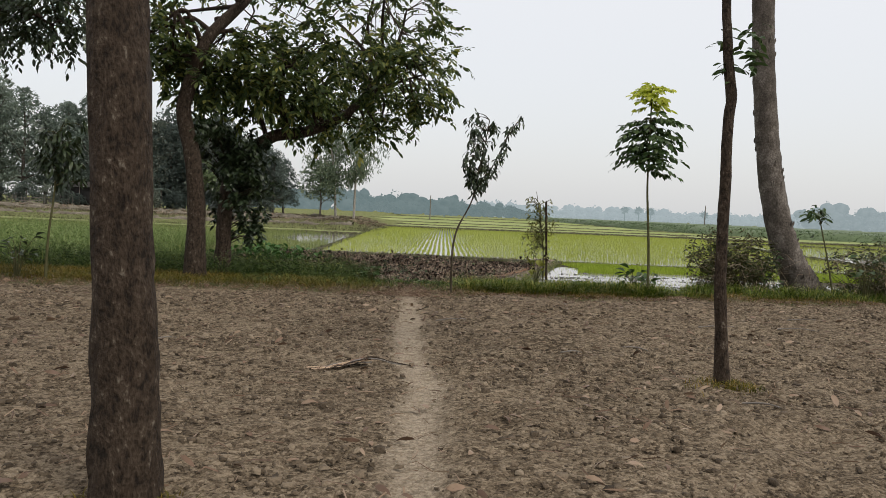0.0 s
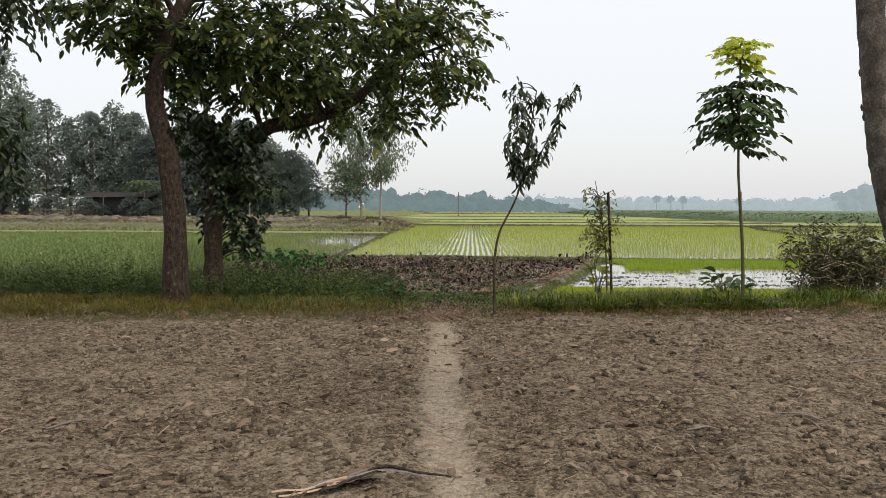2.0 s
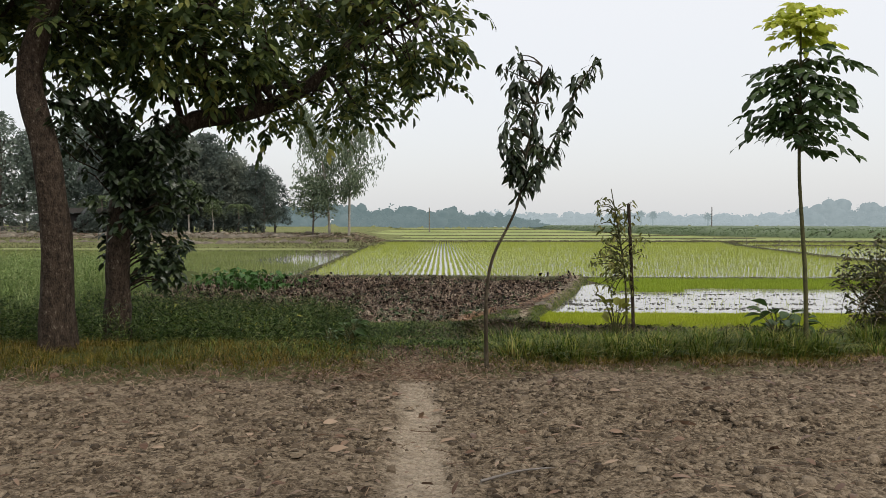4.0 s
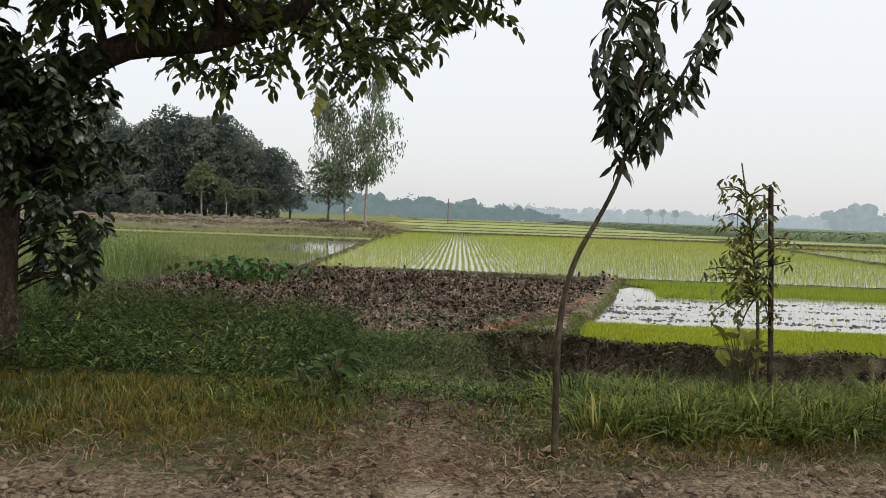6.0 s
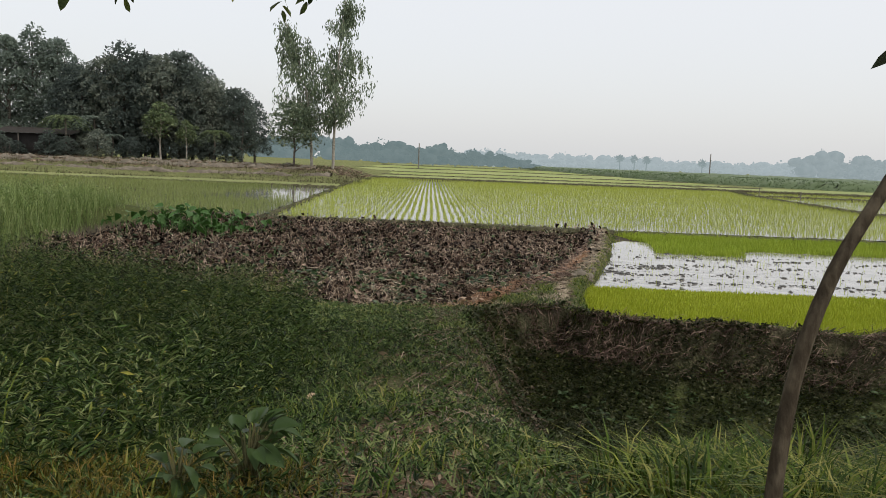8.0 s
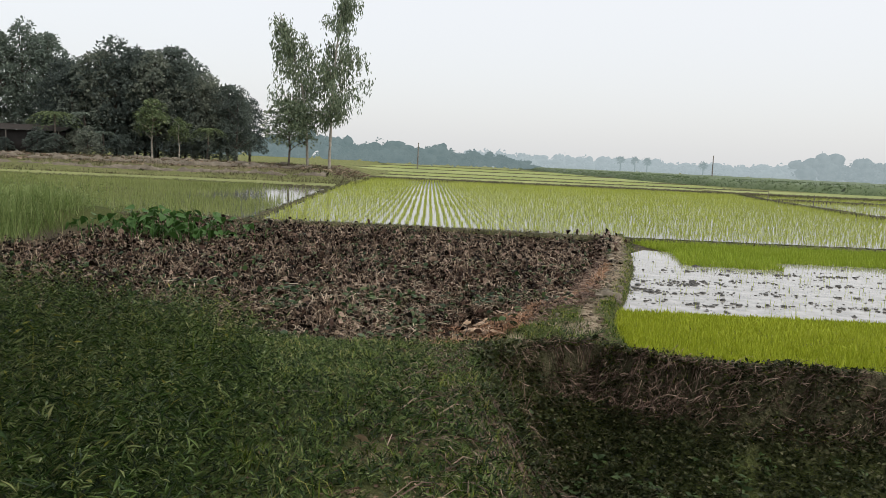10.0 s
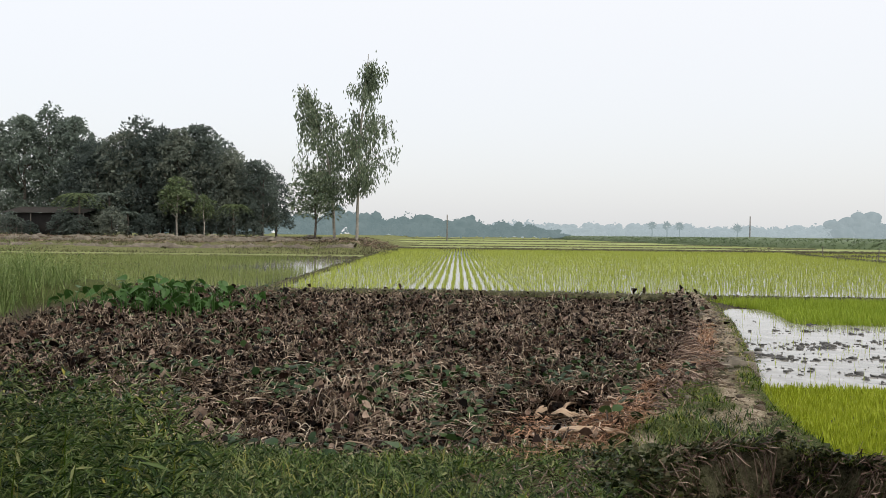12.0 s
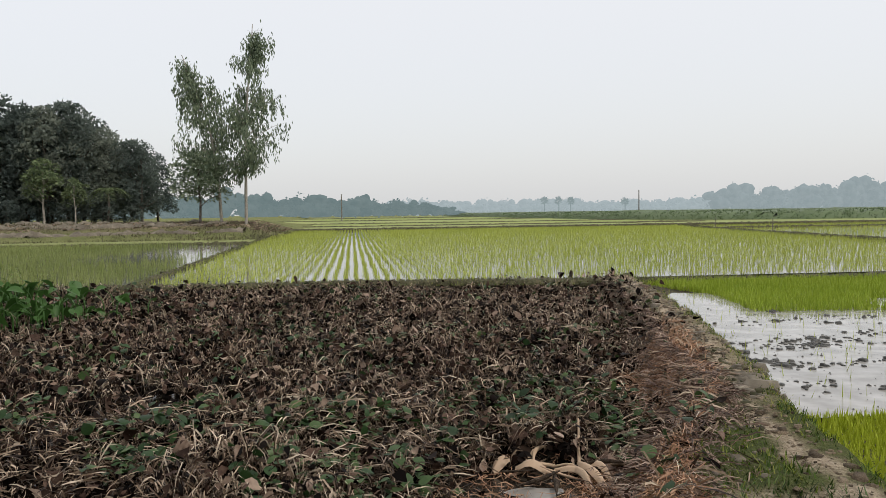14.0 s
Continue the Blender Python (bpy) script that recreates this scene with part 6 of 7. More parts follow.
def spread(src, spots):
    """The first spot takes the model itself, the others copies."""
    for i, (x, y, s, wide) in enumerate(spots):
        m = pose(x, y, float(land(x, y)) - 0.05, 0, 0, rng.uniform(0, 360))
        if i == 0:
            src.matrix_basis = m
            ob = src
        else:
            ob = copy_thing(src, m)
        ob.scale = (s * wide, s * wide, s)


rng = np.random.default_rng(23)
dark = [wood_tree("grove_tree", 10, 2.9, HAZED_WOOD_LEAF, "dense dark green grove tree across the paddies") for _ in range(4)]
pale = [wood_tree("pale_grove_tree", 14, 3.4, HAZED_PALE_LEAF, "tall grey-green tree in the misty grove", 34, 125, 0.4) for _ in range(3)]
low_bush = wood_tree("grove_shrub", 4.0, 2.0, HAZED_WOOD_LEAF, "dark shrub under the grove's edge", 14, 90, 0.36, low=0.12)
light_tree = wood_tree("light_green_tree", 6.6, 2.0, LIGHT_LEAF, "small light green tree before the dark grove", 15, 70, 0.36, low=0.48, bark=BARK_PALE)
skyline = [(-43, 11.4), (-41.3, 11.3), (-39.6, 11.2), (-37.9, 13.0), (-36.1, 13.2), (-34.3, 13.4), (-32.4, 13.1), (-30.6, 12.8), (-28.9, 12.2), (-27.0, 9.8), (-25.3, 9.3), (-23.6, 9.0), (-22.2, 8.2)]
for j in range(4):
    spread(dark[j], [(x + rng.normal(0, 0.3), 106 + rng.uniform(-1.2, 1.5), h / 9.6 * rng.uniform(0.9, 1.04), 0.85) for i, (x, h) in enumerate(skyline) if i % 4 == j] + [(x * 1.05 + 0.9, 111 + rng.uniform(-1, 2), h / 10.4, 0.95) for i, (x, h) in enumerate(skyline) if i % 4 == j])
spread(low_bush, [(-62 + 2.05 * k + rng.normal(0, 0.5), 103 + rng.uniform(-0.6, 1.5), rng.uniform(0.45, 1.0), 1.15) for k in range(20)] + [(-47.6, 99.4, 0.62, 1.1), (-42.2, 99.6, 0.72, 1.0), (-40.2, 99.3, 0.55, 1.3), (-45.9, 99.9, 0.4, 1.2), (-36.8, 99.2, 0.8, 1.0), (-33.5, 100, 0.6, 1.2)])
spread(light_tree, [(-30.3, 100.5, 1.0, 1.0), (-27.6, 101, 0.72, 0.8)])
back = [(-72, 16.5), (-69.3, 18.0), (-63.2, 19.0), (-59, 15.8), (-56.5, 14.2), (-54.2, 14.6), (-52, 15.2), (-49.8, 15.8), (-47.6, 15.6), (-45.6, 15.0), (-44.2, 12.5)]
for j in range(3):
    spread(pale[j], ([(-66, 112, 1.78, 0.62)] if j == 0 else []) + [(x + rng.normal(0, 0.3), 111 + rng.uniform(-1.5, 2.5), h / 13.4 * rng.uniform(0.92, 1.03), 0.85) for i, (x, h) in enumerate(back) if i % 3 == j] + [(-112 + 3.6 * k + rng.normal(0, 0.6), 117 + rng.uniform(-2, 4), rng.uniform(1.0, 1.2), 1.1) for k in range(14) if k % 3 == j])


def grove_palm(at, h, reach, n):
    t = thing("grove_palm", at, "small palm with drooping fronds before the grove", "palm", "palms before the grove")
    v, f = tube(smooth_line([(0, 0, -0.2), (0.15, 0, h * 0.5), (0.1, 0, h)], 8), np.linspace(0.13, 0.09, 8), 7)
    raw("trunk", v, f, BARK_GREY, t, smooth=True)
    for a in np.arange(n) * 2.4:
        o = np.array([math.cos(a), math.sin(a), 0.0])
        s = np.linspace(0, 1, 14)
        rib = np.array([(0.1, 0, h)]) + np.outer(reach * s, o) + np.outer(reach * (0.5 * s - rng.uniform(0.8, 1.3) * s ** 2), (0, 0, 1))
        side = np.cross(o, (0, 0, 1))
        v, f = joined([small_leaves(rib, np.tile(side * sg + o * 0.5 + np.array([0, 0, -0.5]), (14, 1)) + rng.normal(0, 0.1, (14, 3)), reach * 0.28, 0.16) for sg in (-1, 1)])
        raw("frond", v, f, LIGHT_LEAF if n % 2 else HAZED_PALE_LEAF, t)
    return t


for x, y, h, reach, n in ((-41.0, 100.6, 4.4, 2.6, 11), (-38.4, 102.0, 4.6, 2.4, 10), (-36.2, 101.6, 2.6, 2.0, 10), (-25.0, 102.5, 3.6, 2.0, 11)):
    grove_palm((x, y, float(land(x, y))), h, reach, n)


def eucalyptus(at, h, lean, label, seed_wide=1.0):
    t = thing("eucalyptus_tree", at, label, "tree", "pair of eucalyptus trees")
    p = smooth_line([(0, 0, -0.2), (lean * 0.1, 0, h * 0.3), (lean * 0.35, 0, h * 0.6), (lean, 0, h * 0.97)], 18)
    v, f = tube(p, np.linspace(0.15, 0.03, 18), 8, 0.04)
    raw("trunk", v, f, BARK_PALE, t, smooth=True)
    tips = []
    for k in range(62):
        s = rng.uniform(0.3, 1.0)
        q = p[int(s * 17)]
        a = rng.uniform(0, 2 * np.pi)
        reach = np.interp(s, [0.3, 0.42, 0.65, 0.85, 1.0], [3.6, 4.4, 3.0, 2.0, 0.8]) * rng.uniform(0.3, 1.05) * seed_wide
        e = q + np.array([np.cos(a) * reach, np.sin(a) * reach, reach * 0.55])
        v, f = limb(q, e, 0.04 * (1.15 - s), 0.008, 0.25, 6, 5)
        raw("branch", v, f, BARK_PALE, t)
        for u in (0.45, 0.65, 0.85, 1.0):
            tips.append(q + (e - q) * u + rng.normal(0, 0.15, 3))
    c = np.repeat(np.array(tips), 2, 0) + rng.normal(0, 0.25, (len(tips) * 2, 3))
    n = 10
    fall = rng.uniform(0, 1.2, (len(c), n))
    c = np.repeat(c, n, 0) + rng.normal(0, 0.15, (len(c) * n, 3))
    c[:, 2] -= fall.ravel()
    foliage("crown", small_leaves(c, rng.normal(0, 0.3, c.shape) + np.array([0, 0, -1.0]), rng.uniform(0.25, 0.5, len(c)), 0.36), EUC_LEAF, t, "thin drooping grey-green leaves")
    return t


eucalyptus((-9.75, 90, 0.15), 17.7, 0.95, "tall pale-trunked eucalyptus with drooping foliage")
eucalyptus((-11.9, 90.6, 0.15), 15.0, -3.0, "pale eucalyptus leaning over a smaller tree", 0.9)
wood_tree("round_tree", 6.4, 2.5, EUC_LEAF, "round dark green tree beside the eucalyptus", 26, 100, 0.32, low=0.36, at=(-13.65, 90, 0.15), group="")


# ---- far woods: glowing backdrop with haze put into its colour ----
def far_wood(x0, x1, y, h, mat, label, step, leaf, n=90, taper=1.0):
    parts = []
    x = x0
    while x < x1:
        w = rng.uniform(0.7, 1.5) * step
        hh = h * rng.uniform(0.58, 1.15) * (1.3 if rng.uniform() > 0.94 else 1)
        hh *= np.interp(x, [x0, x0 + 0.6 * (x1 - x0), x1], [1, 1, taper])
        p, _ = blob_points(n, (x, y + rng.uniform(-8, 8), hh * 0.45), (w * 0.95, w, hh * 0.46), 0.5)
        p[:, 2] = np.maximum(p[:, 2], rng.uniform(-0.5, 1.0, n))
        parts.append(small_leaves(p, rng.standard_normal((n, 3)), leaf * rng.uniform(0.4, 1.0, n), 1.0))
        lobes = [(x + rng.normal(0, w * 0.4), hh * 0.3, w * 0.75, hh * 0.34)] + [(x + rng.normal(0, w * 0.45), hh * rng.uniform(0.5, 0.72), w * rng.uniform(0.35, 0.6), hh * rng.uniform(0.16, 0.26)) for _ in range(4)]
        for cx, cz, rx, rz in lobes:
            u = np.linspace(-0.97, 0.99, 8)
            v, f = tube(np.stack([np.full(8, cx), np.full(8, y), cz + rz * u], 1), rx * np.sqrt(1 - u ** 2), 9, 0.08)
            parts.append((v, np.concatenate([f[:, :3], f[:, [0, 2, 3]]])))
        x += w * 0.6
    v, f = joined(parts)
    return tagged(raw("backdrop_woods", v, f, mat), label, "woods", kind="structure")


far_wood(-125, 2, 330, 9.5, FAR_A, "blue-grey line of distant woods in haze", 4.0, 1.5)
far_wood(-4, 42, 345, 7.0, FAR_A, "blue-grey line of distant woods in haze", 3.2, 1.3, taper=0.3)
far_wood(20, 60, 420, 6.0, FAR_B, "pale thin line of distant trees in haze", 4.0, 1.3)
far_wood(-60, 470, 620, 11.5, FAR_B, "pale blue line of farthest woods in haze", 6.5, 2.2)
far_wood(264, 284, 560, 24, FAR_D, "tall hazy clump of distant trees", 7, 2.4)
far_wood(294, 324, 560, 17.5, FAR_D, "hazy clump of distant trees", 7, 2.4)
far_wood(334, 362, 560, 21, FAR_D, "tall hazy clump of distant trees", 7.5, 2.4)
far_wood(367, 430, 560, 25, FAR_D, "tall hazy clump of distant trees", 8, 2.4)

# small palms standing out before the farthest woods, haze put into their glowing colour
for px, h in ((76.4, 6.0), (82.3, 5.8), (87.2, 5.8), (110, 5.2)):
    t = thing("distant_palm", (px, 330, -0.8), "small hazy palm far across the fields", "tree", "distant palms")
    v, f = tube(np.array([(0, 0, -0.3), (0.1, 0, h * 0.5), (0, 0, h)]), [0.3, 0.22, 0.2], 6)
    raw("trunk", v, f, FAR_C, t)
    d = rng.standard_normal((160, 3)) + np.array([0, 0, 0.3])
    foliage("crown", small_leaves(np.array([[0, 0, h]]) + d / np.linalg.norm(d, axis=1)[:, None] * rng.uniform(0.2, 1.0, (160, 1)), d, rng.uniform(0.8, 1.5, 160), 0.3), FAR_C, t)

# ---- tall crop on the right: a closed canopy with a leafy front ----
front = smooth_line([(42, 385, 0), (44, 240, 0), (46, 172, 0), (61, 130, 0), (100, 115, 0), (150, 104, 0)], 420)
back = front + np.stack([np.linspace(60, 200, 420), np.linspace(10, 160, 420), np.zeros(420)], 1)
share = np.array([0.0, 0.004, 0.01, 0.02, 0.035, 0.06, 0.1, 0.16, 0.25, 0.4, 0.65, 1.0])
lift = np.array([-0.9, -0.3, 0.25, 0.5, 0.56, 0.58, 0.58, 0.58, 0.58, 0.58, 0.58, 0.58])
cv = front[:, None, :] * (1 - share)[None, :, None] + back[:, None, :] * share[None, :, None]
cv[:, :, 2] = lift[None] + 0.1 * waves(cv[..., 0], cv[..., 1], 6, 81) + 0.1 * rng.standard_normal(cv.shape[:2]) * np.minimum(1, share * 60)
cv[:, 1:5, :2] += rng.normal(0, 0.22, (420, 4, 2))
i, j = np.meshgrid(np.arange(419), np.arange(11), indexing="ij")
f = np.stack([i * 12 + j, i * 12 + j + 1, (i + 1) * 12 + j + 1, (i + 1) * 12 + j], -1).reshape(-1, 4)
crop = thing("tall_crop", (60, 150, -0.9), "wide field of tall dull green crop", "crop")
tagged(raw("canopy", cv - np.array([60, 150, -0.9]), f, CROP, crop, smooth=True), kind="stuff")
u, w = rng.uniform(0, 418.9, 30000), rng.beta(0.7, 4.0, 30000) * 0.3
q = front[u.astype(int)] * (1 - w)[:, None] + back[u.astype(int)] * w[:, None]
q[:, 2] = np.interp(w, share, lift) - 0.15
q[:, :2] += rng.normal(0, 0.3, (30000, 2))
v, f = small_leaves(q - np.array([60, 150, -0.9]), np.stack([rng.normal(0, 0.6, 30000), rng.normal(0, 0.6, 30000), rng.uniform(0.2, 1.0, 30000)], 1), rng.uniform(0.25, 0.5, 30000), 0.3)
foliage("foliage", (v, f), CROP, crop)


# ---- small things ----
# fallen dry palm sheath across the path's edge
sheath = thing("fallen_branch", (-0.16, 7.02, 0.0), "dry split branch with curled bark lying on the soil", "branch")
for k in range(15):
    a0, a1 = sorted((rng.uniform(-0.5, 0.05), rng.uniform(-0.15, 0.3)))
    off = rng.normal(0, 0.035)
    t_ = np.linspace(a0, a1 + 0.12, 12)
    ln = np.stack([t_ - 0.25 * off, 0.38 * t_ + off + rng.normal(0, 0.006, 12), 0.02 + 0.07 * np.exp(-((t_ - 0.12) / 0.2) ** 2) * rng.uniform(0.4, 1.2) + 0.01 * rng.standard_normal(12).cumsum() * 0.4], 1)
    ln[:, 2] = np.maximum(ln[:, 2], 0.012)
    w = rng.uniform(0.006, 0.02) * np.sin(np.linspace(0.25, np.pi - 0.1, 12))
    sd = np.array([0.35, -0.93, rng.uniform(-0.3, 0.5)])
    v = np.stack([ln - sd * w[:, None], ln + np.array([0, 0, 0.009]), ln + sd * w[:, None]], 1).reshape(-1, 3)
    f = np.array([[3 * i + j, 3 * i + j + 1, 3 * i + j + 4, 3 * i + j + 3] for i in range(11) for j in range(2)])
    raw("bark_strip", v, f, (GREY_WOOD, HUSK, BARK, DRY_LEAF)[k % 4], sheath)
v, f = tube(smooth_line([(0.02, 0.0, 0.06), (0.16, 0.06, 0.1), (0.3, 0.1, 0.06), (0.5, 0.15, 0.02)], 12), np.interp(np.linspace(0, 1, 12), [0, 0.4, 1], [0.012, 0.01, 0.004]), 6, 0.12)
raw("stick", v, f, BARK, sheath)


def stick(at, ang, length, r=0.008, mat=GREY_WOOD, label="short dry stick lying on the soil"):
    t = thing("dry_stick", at, label, "stick")
    d = np.array([math.cos(ang), math.sin(ang), 0.0])
    v, f = tube(smooth_line([-d * length / 2 + (0, 0, 0.012), np.array([0.02, 0.01, 0.03]), d * length / 2 + (0, 0, 0.012)], 8), np.linspace(r, r * 0.5, 8), 6, 0.1)
    raw("stem", v, f, mat, t)
    return t


for x, y, a, L in ((4.15, 10.3, 0.3, 0.55), (5.1, 10.1, -0.1, 0.5), (2.6, 8.3, 2.5, 0.3), (3.0, 6.0, -0.5, 0.3), (0.75, 10.2, 0.5, 0.5), (-3.2, 9.4, 0.1, 0.35), (-2.2, 8.1, 0.9, 0.3), (1.9, 8.0, 0.1, 0.22), (5.9, 11.6, 0.2, 0.6), (-1.0, 20.2, 0.1, 0.5)):
    stick((x, y, float(land(x, y))), a, L)

# shallow grey puddle, with broken pale stems and husks beside it, at the pond's corner
a = np.arange(16) * math.tau / 16
pr = 1 + 0.18 * np.sin(3 * a + 0.6) + 0.12 * np.sin(5 * a)
sheet("puddle", list(zip(0.84 + 0.22 * pr * np.cos(a), 26.52 + 0.17 * pr * np.sin(a))), -1.425, MUD_WATER, "small grey puddle among the rotting straw", "water")
pile = thing("husk_pile", (1.25, 26.95, -1.44), "broken pale plant husks rotting at the pond's corner", "debris")
for p, w, hm in (([(-0.66, 0.08, 0.03), (-0.55, 0.19, 0.12), (-0.44, 0.3, 0.06)], 0.15, HUSK), ([(-0.46, 0.08, 0.05), (-0.32, 0.02, 0.13), (-0.18, -0.11, 0.04)], 0.16, HUSK), ([(0.08, 0.02, 0.1), (0.13, -0.28, 0.13), (0.15, -0.6, 0.06)], 0.1, HUSK),
                 ([(0.0, 0.0, 0.08), (0.04, -0.3, 0.12), (0.03, -0.55, 0.05)], 0.07, HUSK), ([(0.14, 0.04, 0.07), (0.22, -0.2, 0.15), (0.24, -0.45, 0.06)], 0.08, HUSK), ([(0.24, -0.24, 0.04), (0.36, 0.0, 0.14), (0.47, 0.21, 0.1)], 0.16, ROOT), ([(-0.15, -0.05, 0.06), (0.0, -0.12, 0.1), (0.1, -0.3, 0.05)], 0.06, HUSK), ([(0.3, -0.45, 0.04), (0.5, -0.5, 0.1), (0.7, -0.52, 0.05)], 0.07, HUSK)):
    ln = smooth_line(p, 9)
    ws = 0.45 * w * np.sin(np.linspace(0.25, np.pi - 0.15, 9))
    d = ln[-1] - ln[0]
    sd = np.cross(d, (0, 0, 1.0))
    sd /= np.linalg.norm(sd)
    v = np.stack([ln - sd * ws[:, None] - (0, 0, 0.02), ln - sd * ws[:, None] * 0.5 + (0, 0, 0.01), ln + (0, 0, 0.025), ln + sd * ws[:, None] * 0.5 + (0, 0, 0.01), ln + sd * ws[:, None] - (0, 0, 0.02)], 1).reshape(-1, 3)
    f = np.array([[5 * i + j, 5 * i + j + 1, 5 * i + j + 6, 5 * i + j + 5] for i in range(8) for j in range(4)])
    raw("husk", v, f, hm, pile, smooth=True)
for p, r, hm in (([(0.1, 0.05, 0.06), (0.17, 0.3, 0.18), (0.24, 0.55, 0.34)], 0.016, HUSK), ([(0.38, 0.17, 0.07), (0.65, 0.13, 0.12), (0.94, 0.07, 0.1)], 0.045, BARK), ([(0.26, 0.3, 0.07), (0.5, 0.36, 0.13), (0.78, 0.34, 0.1)], 0.04, BARK), ([(0.4, 0.02, 0.05), (0.65, -0.02, 0.09), (0.85, -0.05, 0.06)], 0.03, ROOT), ([(-0.12, 0.1, 0.05), (0.0, -0.08, 0.12), (0.08, -0.32, 0.08)], 0.014, HUSK)):
    v, f = tube(smooth_line(p, 9), np.linspace(r, r * 0.6, 9), 7, 0.12)
    raw("broken_stem", v, f, hm, pile)
for k in range(18):
    c = np.array([rng.uniform(-0.5, 0.9), rng.uniform(-0.5, 0.3), rng.uniform(0.03, 0.14)])
    a, L = rng.uniform(0, 2 * np.pi), rng.uniform(0.12, 0.3)
    d = np.array([math.cos(a) * L, math.sin(a) * L, rng.uniform(-0.06, 0.06)])
    v, f = tube(smooth_line([c - d, c + rng.normal(0, 0.03, 3), c + d], 8), np.interp(np.linspace(0, 1, 8), [0, 0.5, 1], [0.006, rng.uniform(0.012, 0.032), 0.005]), 6, 0.15)
    v[:, 2] = np.maximum(v[:, 2], 0.0)
    raw("broken_stem", v, f, (HUSK, STALKS, BARK)[k % 3], pile)

# grey dug clods heaped on the rim beside the muddy water
n = 150
x, y = rng.normal(3.0, 0.2, n), rng.normal(27.5, 0.35, n)
v, f = lumps(on_land(x, y), rng.gamma(2.0, 0.022, n) + 0.015, 0.8)
tagged(raw("rim_clods", v, f, RIDGE), "grey dug clods heaped on the pond's rim", "soil", kind="stuff")

# mud and turf lumps along the pond bank
n = 1400
y = rng.uniform(24.2, 38.8, n)
x = pond_right(y) + rng.normal(0.15, 0.22, n)
v, f = lumps(np.stack([x, y, np.maximum(land(x, y), -1.15)], 1), 0.01 + rng.gamma(1.2, 0.011, n), 0.7)
tagged(raw("bank_lumps", v, f, RIDGE), "grey lumps of dug mud along the pond bank", "mud", kind="stuff")
n = 8000
y = 24.4 + 14 * rng.beta(1.0, 2.4, n)
x = np.minimum(pond_right(y) + rng.normal(-0.08, 0.24, n), rim_line(y) - np.interp(y, [26, 29], [0.1, 0.3]))
p0 = np.stack([x, y, np.maximum(land(x, y), -1.15) + 0.015], 1)
a, L = rng.uniform(0, 2 * np.pi, n), rng.uniform(0.06, 0.28, n)
p2 = p0 + np.stack([np.cos(a) * L, np.sin(a) * L, rng.uniform(-0.04, 0.04, n)], 1)
v, f = strips(p0, (p0 + p2) / 2 + np.array([0, 0, 0.03]), p2, rng.uniform(0.005, 0.012, n))
tagged(raw("bank_straw", v, f, ROOT), "dry stalks raked onto the pond bank", "leaf litter", kind="stuff")

n = 1700
y = rng.uniform(23.6, 38.8, n)
x = rim_line(y) + rng.normal(0, 0.12, n)
v, f = lumps(on_land(x, y, 0.0), 0.006 + rng.gamma(1.2, 0.011, n), 0.6)
tagged(raw("bank_crumbs", v, f, CLOD, smooth=True), "crumbs of pale soil along the pond bank", "soil", kind="stuff")
n = 3500
y = rng.uniform(23.6, 38.8, n)
x = rim_line(y) + rng.uniform(0.2, 0.55, n)
k = waves(x, y, 0.9, 91) > -0.6
v, f = blades(on_land(x, y)[k], rng.uniform(0.03, 0.1, n)[k], 0.009, rng.uniform(0.3, 1.3, n)[k])
tagged(raw("bed_edge_grass", v, f, GRASS_LUSH), "ragged grass along the seedbed's edge", "grass", kind="stuff")

n = 260
y = rng.normal(27.6, 0.75, n)
x = rim_line(y) + rng.normal(-0.12, 0.16, n)
v, f = lumps(on_land(x, y, 0.0), 0.012 + rng.gamma(1.3, 0.015, n), 0.9)
tagged(raw("rim_clods", v, f, BUND), "grey clods of dug mud on the pond's rim", "mud", kind="stuff")

# stub on the bund, white stone on the path, pale fallen leaves on the slope
stub = thing("bund_stub", (4.85, 39.6, -0.72), "short mossy stub standing on the bund", "stub")
v, f = tube(np.array([(0, 0, -0.2), (0.01, 0, 0.02), (0.02, 0, 0.07), (0.02, 0, 0.08)]), [0.045, 0.04, 0.033, 0.01], 8, 0.12)
raw("post", v, f, BARK, stub)
for x, y, a, L in ((-0.36, 19.0, 2.2, 0.17), (0.75, 18.8, 0.4, 0.13), (-0.9, 17.4, 1.0, 0.12), (0.15, 18.2, 2.9, 0.09), (1.05, 17.9, 0.2, 0.14)):
    t = thing("fallen_leaf", (x, y, float(land(x, y)) + 0.03), "pale dry leaf lying on the turf", "leaf")
    v, f = leaves(np.zeros((1, 3)), np.array([[math.cos(a), math.sin(a), 0.15]]), L, 0.4)
    raw("blade", v, f, HUSK, t)

# utility poles far across the fields
for x, y, h in ((-3.0, 200, 6.2), (67, 200, 6.5)):
    t = thing("utility_pole", (x, y, -0.8), "plain concrete utility pole far across the fields", "pole", "utility poles")
    v, f = tube(np.array([(0, 0, -0.2), (0, 0, h)]), [0.16, 0.11], 8)
    raw("shaft", v, f, GREY_WOOD, t)

# small field posts across the paddy bunds
for x, y in ((29.6, 74), (33, 90)):
    t = thing("field_post", (x, y, -0.8), "thin field post on the bund", "post", "field posts")
    v, f = tube(np.array([(0, 0, -0.1), (0.03, 0, 0.9)]), [0.035, 0.03], 6)
    raw("post", v, f, GREY_WOOD, t)

# tin shed and stick fence under the grove
shed = thing("tin_shed", (-44.8, 101.2, 0.15), "dark open-fronted shed with a rusted tin roof", "shed")


